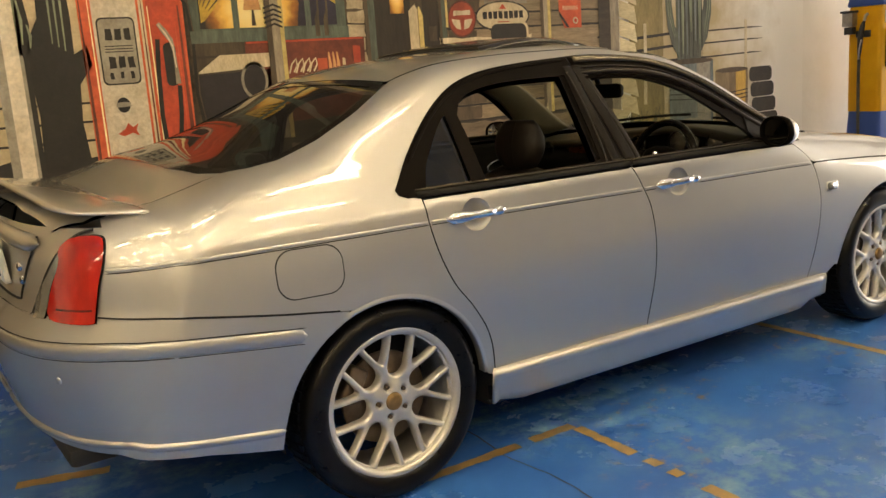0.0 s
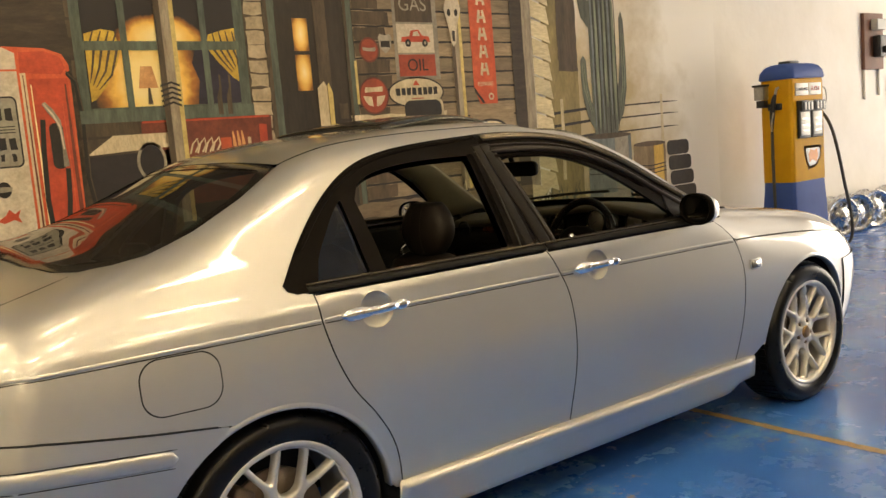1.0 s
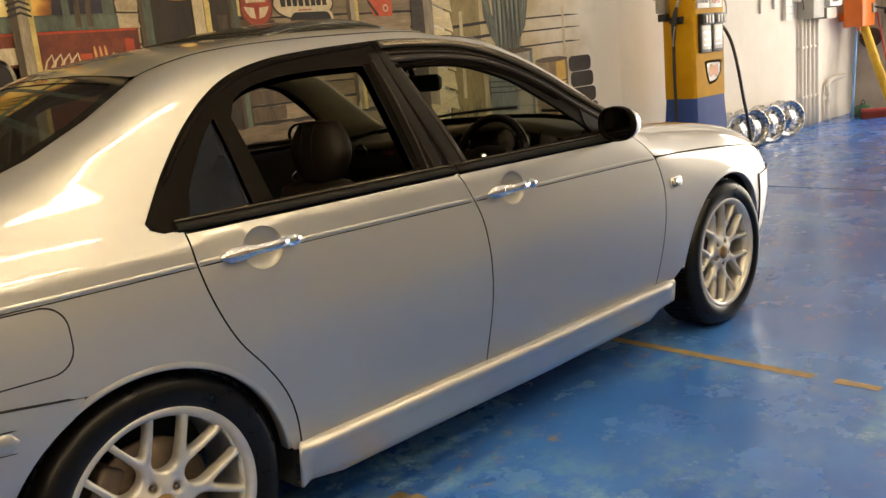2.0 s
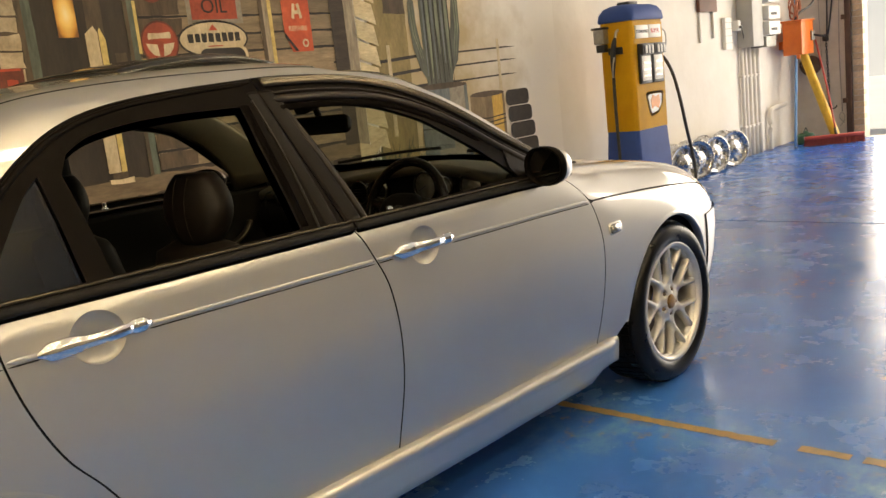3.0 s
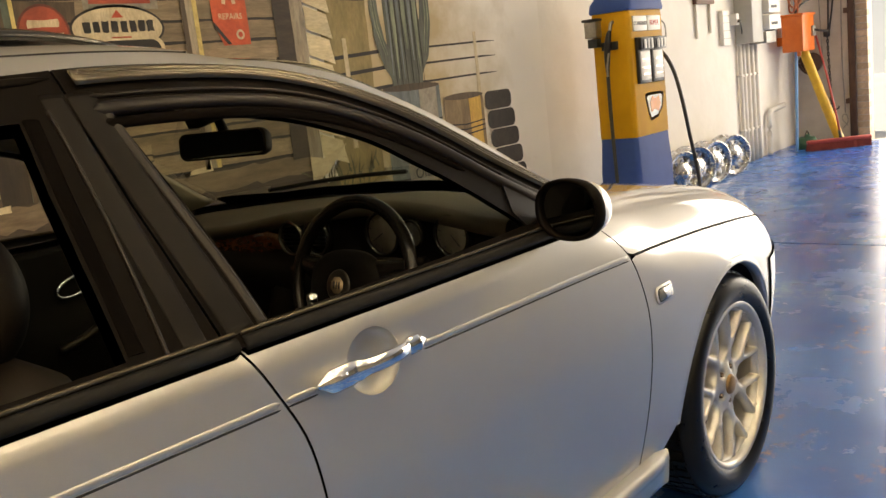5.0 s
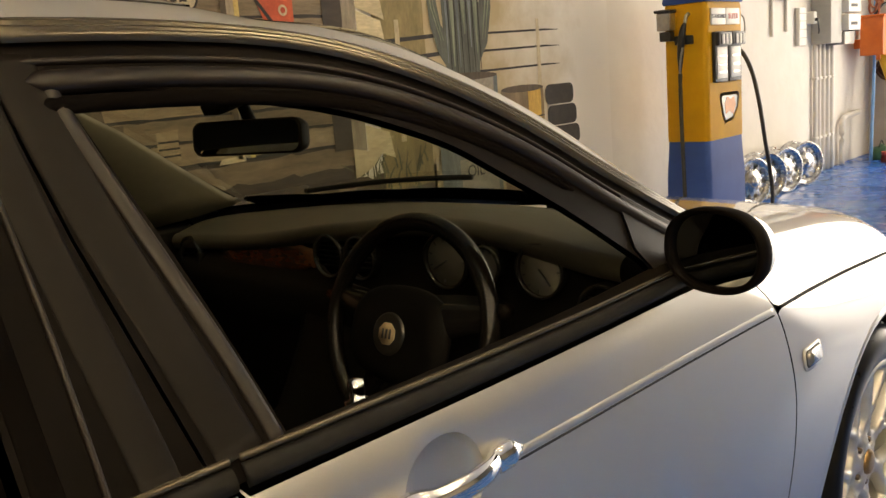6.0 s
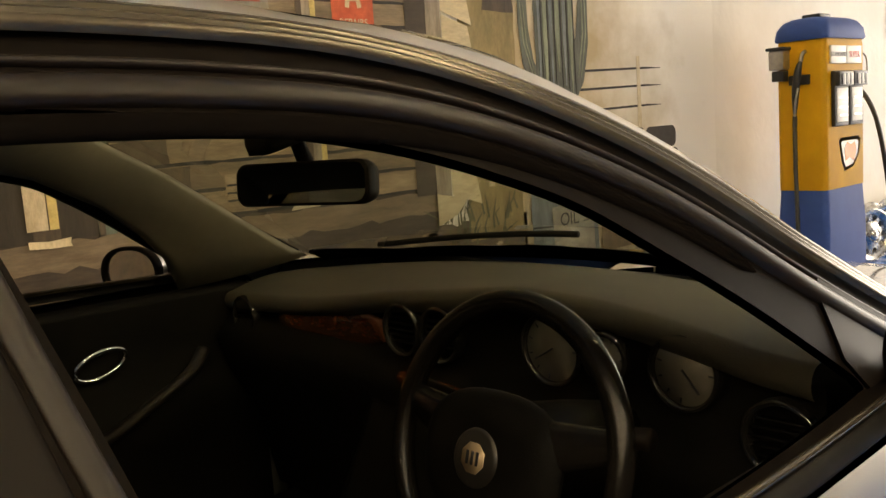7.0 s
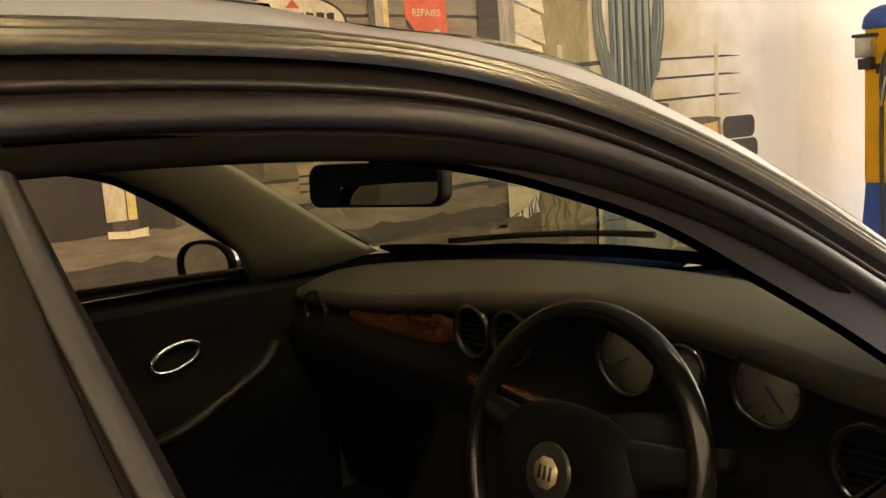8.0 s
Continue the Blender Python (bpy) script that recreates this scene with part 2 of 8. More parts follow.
W, E_, S_ = -9.0, END_X, -10.0
slab("floor_1", (W, S_, -0.2), (6.090, WALL_Y, 0), FLOOR, "worn blue painted concrete floor", "floor")
slab("floor_2", (6.110, S_, -0.2), (E_, WALL_Y, 0), FLOOR, "worn blue painted concrete floor", "floor")
slab("floor_joint", (6.08, S_, -0.21), (6.12, WALL_Y, -0.012), JOINT, "dark joint in the concrete floor", "floor joint")
slab("wall_north", (W, WALL_Y, -0.2), (E_ + 0.2, WALL_Y + 0.25, HALL_H), WHITEWALL, "white painted block wall, partly covered by a mural")
slab("wall_west", (W - 0.25, S_, -0.2), (W, WALL_Y, HALL_H), PLAIN, "plain pale wall")
slab("wall_south", (W, S_ - 0.25, -0.2), (E_, S_, HALL_H), PLAIN, "plain pale wall")
slab("ceiling", (W, S_, HALL_H), (E_, WALL_Y, HALL_H + 0.2), CEILING, "plain pale ceiling", "ceiling")
DOOR_S = -4.6
slab("wall_east_1", (E_, 1.20, -0.2), (E_ + 0.2, WALL_Y, HALL_H), ENDWALL, "stained end wall beside the open doorway")
slab("wall_east_2", (E_, DOOR_S, 3.5), (E_ + 0.2, 1.06, HALL_H), PLAIN, "wall above the open doorway")
slab("wall_east_3", (E_, S_, -0.2), (E_ + 0.2, DOOR_S, HALL_H), PLAIN, "plain end wall")
YARD = material("concrete_yard", (0.72, 0.69, 0.62), rough=0.9, vary=0.06, scale=0.6)
slab("ground", (E_, -60, -0.2), (140, 60, -0.004), YARD, "pale concrete yard in full sunlight", "ground")
slab("backdrop", (30.0, -30, -0.1), (30.3, 25, 14.0), material("yard_wall", (0.88, 0.85, 0.79), rough=0.9, vary=0.03, scale=0.5), "pale sunlit wall across the yard", "wall")

# brick pier at the doorway, and the brown door track
BRICK = shade(material("cream_brick", (0.52, 0.40, 0.27), rough=0.85, vary=0.15, scale=30, bump=0.001, bump_scale=120), 0.75, 1.15)
pier = slab("door_pier", (E_ + 0.004, 1.062, -0.2), (E_ + 0.198, 1.198, HALL_H), material("mortar", (0.5, 0.45, 0.38), rough=0.95, vary=0.1), "cream brick pier beside the doorway", "pier")
brick_bm = bmesh.new()
add_box(brick_bm, (-0.007, -0.064, -0.033), (0.10, 0.066, 0.033), 0.004, 1)
brick_me = bpy.data.meshes.new("brick")
brick_bm.to_mesh(brick_me)
brick_bm.free()
brick_me.materials.append(BRICK)
for i in range(40):
    o = put("brick", brick_me, pier)
    o.location = (E_ + 0.0, 1.128 - (0.004 if i % 2 else 0), 0.045 + i * 0.0765)
RUST = material("brown_steel", (0.085, 0.045, 0.025), rough=0.55, color2=(0.05, 0.025, 0.015), scale=9, metal=0.2, bump=0.0006, bump_scale=60)
track = thing("door_track", "brown steel door track on the end wall", "door track")
bm = bmesh.new()
add_box(bm, (E_ - 0.05, 1.195, 0.0), (E_ - 0.004, 1.27, 3.6), 0.004)
part("channel", bm, RUST, track)
for z in (0.46, 1.52, 2.4):
    bm = bmesh.new()
    add_box(bm, (E_ - 0.06, 1.25, z), (E_ - 0.004, 1.31, z + 0.06), 0.004)
    part("bracket", bm, RUST, track)

# yellow lines worn into the floor
TAPE = material("yellow_floor_line", (0.36, 0.21, 0.05), rough=0.5, color2=(0.16, 0.13, 0.08), scale=22, vary=0.2)


def floor_mark(a, b, width, seed, breaks=()):
    rnd = random.Random(seed)
    a, b = Vector(a), Vector(b)
    t = (b - a).normalized()
    n = Vector((-t.y, t.x))
    L = (b - a).length
    cuts = [0.0] + [c for c in breaks] + [L]
    spans = [(cuts[i], cuts[i + 1]) for i in range(0, len(cuts) - 1, 2)] if breaks else [(0.0, L)]
    line = thing("floor_line", "worn yellow painted line on the blue floor", "floor line", "yellow floor lines")
    for s0, s1 in spans:
        k = max(3, int((s1 - s0) / 0.02))
        up = [a + t * (s0 + (s1 - s0) * i / k) + n * (width / 2 * rnd.uniform(0.75, 1.05)) for i in range(k + 1)]
        dn = [a + t * (s0 + (s1 - s0) * i / k) - n * (width / 2 * rnd.uniform(0.75, 1.05)) for i in range(k + 1)]
        bm = bmesh.new()
        vu = [bm.verts.new((p.x, p.y, 0.0016)) for p in up]
        vd = [bm.verts.new((p.x, p.y, 0.0016)) for p in dn]
        for i in range(k):
            bm.faces.new((vd[i], vd[i + 1], vu[i + 1], vu[i]))
        part("stroke", bm, TAPE, line, smooth=False)


floor_mark((2.30, -0.45), (2.29, -2.3), 0.052, 1, (0.98, 1.06, 1.22, 1.26, 1.45, 1.52, 1.56))
floor_mark((0.12, -0.80), (0.78, -0.80), 0.05, 2, (0.40, 0.46))
floor_mark((0.78, -0.829), (0.74, -1.75), 0.05, 3, (0.30, 0.36, 0.42, 0.47, 0.52, 0.62, 0.78))
floor_mark((-1.00, 0.16), (-0.70, 0.062), 0.07, 4)
crack = bmesh.new()
rnd = random.Random(5)
pts = [(0.447 + 0.012 * math.sin(i * 0.7) - 0.0006 * i + rnd.uniform(-0.004, 0.004), -0.45 - 0.06 * i) for i in range(40)]
up = [crack.verts.new((x + 0.003, y, 0.0012)) for x, y in pts]
dn = [crack.verts.new((x - 0.003, y, 0.0012)) for x, y in pts]
for i in range(len(pts) - 1):
    crack.faces.new((dn[i], dn[i + 1], up[i + 1], up[i]))
ob = part("floor_crack", crack, JOINT, None, "", False)
tagged(ob, "thin dark crack across the blue floor", "floor crack", kind="structure")

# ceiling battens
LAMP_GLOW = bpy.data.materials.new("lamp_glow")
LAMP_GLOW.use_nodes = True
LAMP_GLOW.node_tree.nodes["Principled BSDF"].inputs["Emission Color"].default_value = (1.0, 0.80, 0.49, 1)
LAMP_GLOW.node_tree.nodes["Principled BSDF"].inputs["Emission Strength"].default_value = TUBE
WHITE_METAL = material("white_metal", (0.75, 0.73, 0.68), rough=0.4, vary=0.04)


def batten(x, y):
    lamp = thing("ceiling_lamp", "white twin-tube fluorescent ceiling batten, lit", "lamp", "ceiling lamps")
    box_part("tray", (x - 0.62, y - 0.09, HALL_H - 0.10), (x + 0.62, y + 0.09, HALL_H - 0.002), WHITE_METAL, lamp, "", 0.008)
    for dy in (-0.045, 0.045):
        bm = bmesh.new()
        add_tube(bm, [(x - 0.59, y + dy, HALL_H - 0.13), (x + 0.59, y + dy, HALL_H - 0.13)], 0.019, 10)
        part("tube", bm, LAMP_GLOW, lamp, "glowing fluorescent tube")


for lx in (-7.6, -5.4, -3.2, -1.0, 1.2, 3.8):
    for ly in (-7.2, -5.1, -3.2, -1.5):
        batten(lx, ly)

# ---- the mural: flat paint on the wall ----
mural = thing("mural", "painted mural of an old timber petrol station on the wall", "mural")


def paint(name, color, dark=None, scale=7.0, stretch=(1, 1, 1), lo=0.85, hi=1.12):
    m = material("paint_" + name, color, rough=0.7, color2=dark or tuple(c * 0.55 for c in color), scale=scale, stretch=stretch, bump=0.0015, bump_scale=14)
    # brush marks and pits in the paint
    nt = m.node_tree
    b = nt.nodes["Principled BSDF"]
    co = nt.nodes.new("ShaderNodeTexCoord")
    mp = nt.nodes.new("ShaderNodeMapping")
    mp.inputs["Scale"].default_value = stretch
    n = nt.nodes.new("ShaderNodeTexNoise")
    n.inputs["Scale"].default_value, n.inputs["Detail"].default_value, n.inputs["Roughness"].default_value = scale * 4.5, 9, 0.75
    r = nt.nodes.new("ShaderNodeMapRange")
    r.inputs[1].default_value, r.inputs[2].default_value, r.inputs[3].default_value, r.inputs[4].default_value = 0.36, 0.64, 0.8, 1.15
    k = nt.nodes.new("ShaderNodeVectorMath")
    k.operation = "SCALE"
    nt.links.new(co.outputs["Object"], mp.inputs[0])
    nt.links.new(mp.outputs[0], n.inputs["Vector"])
    nt.links.new(n.outputs["Fac"], r.inputs[0])
    nt.links.new(b.inputs["Base Color"].links[0].from_socket, k.inputs[0])
    nt.links.new(r.outputs[0], k.inputs["Scale"])
    nt.links.new(k.outputs[0], b.inputs["Base Color"])
    return shade(m, lo, hi)


P_DARK = paint("dark_boards", (0.060, 0.042, 0.026), (0.028, 0.019, 0.012), 5, (1, 1, 5))
P_BOARD = paint("boards", (0.30, 0.225, 0.14), (0.15, 0.11, 0.065), 6, (0.6, 1, 4), 0.7, 1.2)
P_STONE = paint("stones", (0.47, 0.38, 0.26), (0.28, 0.22, 0.14), 9)
P_TEAL = paint("teal", (0.105, 0.135, 0.105), (0.05, 0.06, 0.045), 7, (3, 1, 0.6))
P_BROWN = paint("brown", (0.10, 0.070, 0.042), (0.045, 0.03, 0.018), 6, (3, 1, 0.6))
P_DOOR = paint("door", (0.040, 0.028, 0.017), (0.02, 0.014, 0.009), 5, (3, 1, 0.6))
P_NIGHT = paint("night", (0.022, 0.016, 0.018), (0.012, 0.009, 0.008), 5)
P_NAVY = paint("navy", (0.030, 0.026, 0.05), (0.016, 0.012, 0.02), 6)
P_PALE = paint("pale_light", (0.90, 0.80, 0.50), (0.80, 0.62, 0.28), 8)
P_CURTAIN = paint("curtain", (0.66, 0.45, 0.06), (0.35, 0.20, 0.03), 12)
P_SHADE = paint("lampshade", (0.70, 0.38, 0.16), (0.45, 0.20, 0.07), 10)
P_POST = paint("post", (0.40, 0.34, 0.25), (0.20, 0.16, 0.11), 7, (4, 1, 0.7))
P_CREAM = paint("cream", (0.68, 0.58, 0.40), (0.45, 0.36, 0.22), 8, (2, 1, 0.7))
P_YELLOW = paint("yellow_edge", (0.66, 0.52, 0.20), (0.42, 0.31, 0.10), 9)
P_RED = paint("red", (0.52, 0.075, 0.03), (0.33, 0.04, 0.016), 7)
P_REDBROWN = paint("red_brown", (0.20, 0.045, 0.022), (0.09, 0.022, 0.012), 7)
P_DULLRED = paint("dull_red", (0.34, 0.060, 0.026), (0.20, 0.034, 0.016), 7)
P_ORANGERED = paint("orange_red", (0.62, 0.12, 0.045), (0.42, 0.06, 0.02), 7)
P_WHITE = paint("white", (0.66, 0.58, 0.46), (0.48, 0.40, 0.29), 8)
P_GREY = paint("grey", (0.33, 0.30, 0.24), (0.20, 0.175, 0.13), 9)
P_INK = paint("ink", (0.022, 0.017, 0.013), (0.012, 0.010, 0.008), 9)
P_OLIVE = paint("olive", (0.27, 0.21, 0.085), (0.15, 0.11, 0.04), 4, (2, 1, 0.8))
P_SIDING = paint("siding", (0.66, 0.565, 0.36), (0.50, 0.41, 0.25), 6, (0.7, 1, 3), 0.88, 1.08)
P_TAN = paint("tan", (0.50, 0.40, 0.25), (0.36, 0.28, 0.16), 3)
P_CACTUS = paint("cactus", (0.115, 0.125, 0.095), (0.055, 0.058, 0.045), 8, (6, 1, 0.7))
P_CACTUS_LIGHT = paint("cactus_light", (0.27, 0.30, 0.20), (0.14, 0.16, 0.10), 9, (6, 1, 0.7))
P_DRUM = paint("drum_blue", (0.20, 0.225, 0.22), (0.09, 0.10, 0.10), 6, (4, 1, 0.8))
P_DRUM2 = paint("drum_brown", (0.25, 0.175, 0.09), (0.13, 0.085, 0.04), 6, (4, 1, 0.8))
P_DRUM_Y = paint("drum_yellow", (0.66, 0.42, 0.085), (0.46, 0.26, 0.04), 6, (4, 1, 0.8))
P_TYRE = paint("tyres", (0.040, 0.031, 0.023), (0.022, 0.017, 0.012), 8)
P_WALK = paint("boardwalk", (0.22, 0.165, 0.105), (0.12, 0.085, 0.05), 5, (0.6, 1, 3))
P_SOIL = paint("soil", (0.13, 0.092, 0.05), (0.055, 0.038, 0.020), 7, (0.6, 1, 2))
P_WEED = paint("weeds", (0.13, 0.125, 0.055), (0.05, 0.045, 0.02), 12)


def lit_paint(name, cx, cz, rx, rz, steps):
    """Paint that runs from pale to dark round a painted lamp; steps: (distance, colour)."""
    m = bpy.data.materials.new("paint_" + name)
    m.use_nodes = True
    nt = m.node_tree
    b = nt.nodes["Principled BSDF"]
    b.inputs["Roughness"].default_value = 0.7
    co = nt.nodes.new("ShaderNodeTexCoord")
    mp = nt.nodes.new("ShaderNodeMapping")
    mp.inputs["Location"].default_value = (-cx / rx, 0, -cz / rz)
    mp.inputs["Scale"].default_value = (1 / rx, 0, 1 / rz)
    ln = nt.nodes.new("ShaderNodeVectorMath")
    ln.operation = "LENGTH"
    nz = nt.nodes.new("ShaderNodeTexNoise")
    nz.inputs["Scale"].default_value, nz.inputs["Detail"].default_value = 14, 6
    ad = nt.nodes.new("ShaderNodeMath")
    ad.operation = "MULTIPLY_ADD"
    ad.inputs[1].default_value = 0.35
    sb = nt.nodes.new("ShaderNodeMath")
    sb.operation = "SUBTRACT"
    sb.inputs[1].default_value = 0.175
    rp = nt.nodes.new("ShaderNodeValToRGB")
    e = rp.color_ramp.elements
    while len(e) < len(steps):
        e.new(0.5)
    for q, (at, c) in zip(e, steps):
        q.position, q.color = at, (*c, 1)
    nt.links.new(co.outputs["Object"], mp.inputs[0])
    nt.links.new(mp.outputs[0], ln.inputs[0])
    nt.links.new(co.outputs["Object"], nz.inputs["Vector"])
    nt.links.new(nz.outputs["Fac"], ad.inputs[0])
    nt.links.new(ln.outputs["Value"], ad.inputs[2])
    nt.links.new(ad.outputs[0], sb.inputs[0])
    nt.links.new(sb.outputs[0], rp.inputs[0])
    nt.links.new(rp.outputs[0], b.inputs["Base Color"])
    return m


PALE, AMBER, RUSTY, GLOOM = (0.86, 0.72, 0.38), (0.76, 0.45, 0.09), (0.34, 0.13, 0.025), (0.020, 0.015, 0.014)
P_LAMP_ROOM = lit_paint("lamp_room", 0.845, 1.79, 0.36, 0.40, ((0.0, PALE), (0.36, (0.84, 0.64, 0.25)), (0.56, AMBER), (0.72, RUSTY), (0.90, GLOOM)))
P_LAMP_TOP = lit_paint("lamp_ceiling", 0.93, 2.035, 0.26, 0.14, ((0.0, PALE), (0.45, (0.84, 0.62, 0.22)), (0.70, AMBER), (0.86, RUSTY), (1.0, GLOOM)))
P_PANE_LOW = lit_paint("door_pane", 1.832, 1.835, 0.062, 0.14, ((0.0, PALE), (0.45, (0.80, 0.55, 0.16)), (0.8, (0.55, 0.26, 0.04)), (1.0, (0.20, 0.08, 0.015))))
P_PANE_HIGH = lit_paint("door_pane_upper", 1.832, 2.07, 0.062, 0.13, ((0.0, PALE), (0.45, (0.80, 0.55, 0.16)), (0.8, (0.55, 0.26, 0.04)), (1.0, (0.20, 0.08, 0.015))))


def flat(name, outline, mat, layer, label=""):
    """A flat painted shape of (x, z) on the wall; higher layers lie over lower ones."""
    y = WALL_Y - 0.002 - 0.0011 * layer
    bm = bmesh.new()
    front = [bm.verts.new((x, y, z)) for x, z in outline]
    back = [bm.verts.new((x, y + 0.0009, z)) for x, z in outline]
    bm.faces.new(front)
    n = len(outline)
    for i in range(n):
        bm.faces.new((front[i], back[i], back[(i + 1) % n], front[(i + 1) % n]))
    bmesh.ops.recalc_face_normals(bm, faces=bm.faces[:])
    if bm.faces[0].normal.y > 0:
        bmesh.ops.reverse_faces(bm, faces=bm.faces[:])
    return part(name, bm, mat, mural, label, smooth=False)


def rect(name, x0, z0, x1, z1, mat, layer, wob=0.0, seed=0):
    if wob <= 0:
        return flat(name, [(x0, z0), (x1, z0), (x1, z1), (x0, z1)], mat, layer)
    r = random.Random(seed * 77 + int(x0 * 1000) + int(z0 * 991))
    out = []
    for (ax, az), (bx, bz) in zip([(x0, z0), (x1, z0), (x1, z1), (x0, z1)], [(x1, z0), (x1, z1), (x0, z1), (x0, z0)]):
        k = max(2, int(math.hypot(bx - ax, bz - az) / 0.06))
        out += [(ax + (bx - ax) * i / k + r.uniform(-wob, wob), az + (bz - az) * i / k + r.uniform(-wob, wob)) for i in range(k)]
    return flat(name, out, mat, layer)


def disc(name, cx, cz, rx, rz, mat, layer, n=32):
    return flat(name, [(cx + rx * math.cos(a), cz + rz * math.sin(a)) for a in np.linspace(0, 2 * math.pi, n, endpoint=False)], mat, layer)


def stroke(name, points, width, mat, layer):
    """A painted line along points, of one width or one for each."""
    p = np.array(points, float)
    t = np.gradient(p, axis=0)
    t /= np.linalg.norm(t, axis=1)[:, None]
    n = np.stack([-t[:, 1], t[:, 0]], 1)
    w = (np.array(width) if hasattr(width, "__len__") else np.full(len(p), width))[:, None] / 2
    return flat(name, [tuple(q) for q in p + n * w] + [tuple(q) for q in (p - n * w)[::-1]], mat, layer)


def words(text, x, z, size, mat, layer, turn=0.0):
    cu = bpy.data.curves.new("lettering", "FONT")
    cu.body, cu.size, cu.align_x, cu.align_y, cu.extrude = text, size, "CENTER", "CENTER", 0.0004
    ob = bpy.data.objects.new("lettering", cu)
    scene.collection.objects.link(ob)
    bpy.context.view_layer.update()
    me = bpy.data.meshes.new_from_object(ob)
    bpy.data.objects.remove(ob)
    me.materials.append(mat)
    o = put("lettering", me, mural)
    o.matrix_basis = Matrix.Translation((x, WALL_Y - 0.003 - 0.0011 * layer, z)) @ Matrix.Rotation(radians(90), 4, "X") @ Matrix.Rotation(radians(turn), 4, "Z")
    return o


Z1 = 4.0
rect("painted_night", -5.0, 0.0, 3.70, Z1, P_DARK, 0)
# ground and boardwalk
rect("painted_ground", -5.0, 0.0, 4.36, 0.80, P_SOIL, 1, 0.02)
rect("painted_walk", 1.0, 0.79, 3.76, 0.965, P_WALK, 2, 0.008)
rect("painted_walk_face", 1.0, 0.79, 3.76, 0.865, P_DARK, 3, 0.012)
rr = random.Random(3)
for i in range(46):
    x, z = rr.uniform(-0.5, 4.2), rr.uniform(0.45, 0.80)
    disc("painted_stone", x, z, rr.uniform(0.02, 0.07), rr.uniform(0.010, 0.025), rr.choice((P_WALK, P_GREY, P_SOIL, P_BOARD)), 3 if i % 2 else 2, 9)
for i in range(30):
    x, z = rr.uniform(3.72, 4.3), rr.uniform(0.62, 0.86)
    stroke("painted_weed", [(x, z), (x + rr.uniform(-0.03, 0.03), z + 0.06), (x + rr.uniform(-0.08, 0.08), z + rr.uniform(0.09, 0.16))], [0.014, 0.011, 0.003], P_WEED, 4)

# far left: pale sky, fence, pole, tall cactus
rect("painted_sky", -5.0, 0.86, -0.10, Z1, P_TAN, 1)
rect("painted_shadow", -5.0, 0.80, -0.10, 1.02, P_INK, 2, 0.02)
for z in (1.10, 1.20, 1.30):
    stroke("painted_wire", [(-5.0, z + 0.05), (-2.0, z + 0.02), (-0.12, z)], 0.012, P_INK, 2)
trunk = [(-0.43, 0.95), (-0.415, 1.25), (-0.43, 1.42), (-0.43, 1.62), (-0.36, 1.75), (-0.34, 2.2), (-0.33, 2.6), (-0.26, 2.72), (-0.20, 2.6), (-0.205, 2.0), (-0.195, 1.75), (-0.20, 1.56), (-0.13, 1.60),
         (-0.115, 1.50), (-0.19, 1.40), (-0.205, 1.2), (-0.185, 0.95)]
flat("painted_cactus", trunk, P_INK, 3)
flat("painted_cactus_arm", [(-0.50, 1.58), (-0.515, 1.9), (-0.49, 2.1), (-0.44, 2.1), (-0.42, 1.9), (-0.40, 1.72), (-0.42, 1.55)], P_INK, 3)
for x, z0, z1 in ((-0.47, 1.70, 2.05), (-0.445, 1.62, 1.86), (-0.30, 1.62, 2.5), (-0.27, 1.60, 2.5), (-0.24, 1.58, 2.45), (-0.41, 1.60, 1.72)):
    stroke("painted_streak", [(x, z0), (x + 0.008, (z0 + z1) / 2), (x - 0.004, z1)], [0.006, 0.016, 0.006], P_CACTUS_LIGHT, 4)
rect("painted_pole", -0.590, 0.6, -0.445, Z1, P_GREY, 3)
rect("painted_pole_light", -0.545, 0.6, -0.470, Z1, P_WHITE, 4)
rect("painted_pole_edge", -0.452, 0.6, -0.425, 1.62, P_INK, 4)

# red petrol pump
body_ = [(-0.155, 0.30), (-0.155, 1.90), (-0.135, 1.955), (-0.06, 1.985), (0.10, 1.995), (0.30, 1.985), (0.385, 1.955), (0.415, 1.90), (0.415, 1.75), (0.40, 0.30)]
flat("painted_pump", body_, P_ORANGERED, 3)
flat("painted_pump_top", [(-0.06, 1.88), (-0.06, 1.975), (0.03, 1.99), (0.10, 1.99), (0.155, 1.96), (0.155, 1.88)], P_WHITE, 4)
flat("painted_pump_cap", [(0.17, 1.86), (0.175, 1.965), (0.30, 1.97), (0.375, 1.94), (0.395, 1.88), (0.37, 1.85)], P_RED, 4)
flat("painted_pump_face", [(-0.085, 0.30), (-0.085, 1.87), (0.155, 1.87), (0.155, 0.30)], P_WHITE, 5)
flat("painted_pump_side", [(0.21, 0.30), (0.21, 1.83), (0.40, 1.83), (0.40, 0.30)], P_RED, 4)
rect("painted_light_edge", 0.168, 0.30, 0.196, 1.86, P_CREAM, 5)
flat("painted_display", [(x, z) for x, z in rounded(-0.07, 1.385, 0.135, 1.745, 0.03)], P_INK, 6)
flat("painted_display_face", [(x, z) for x, z in rounded(-0.062, 1.393, 0.127, 1.737, 0.026)], P_GREY, 7)
for z, s, xs in ((1.655, 0.030, (-0.03, 0.02, 0.07)), (1.505, 0.030, (-0.025, 0.025, 0.075)), (1.435, 0.018, (-0.03, 0.025, 0.08))):
    for x in xs:
        rect("painted_digit_bar", x, z - s, x + s * 1.15, z + s, P_INK, 8, 0.003, int(x * 100))
for z in (1.59, 1.575, 1.56):
    rect("painted_text_bar", -0.04, z, 0.11, z + 0.005, P_INK, 8)
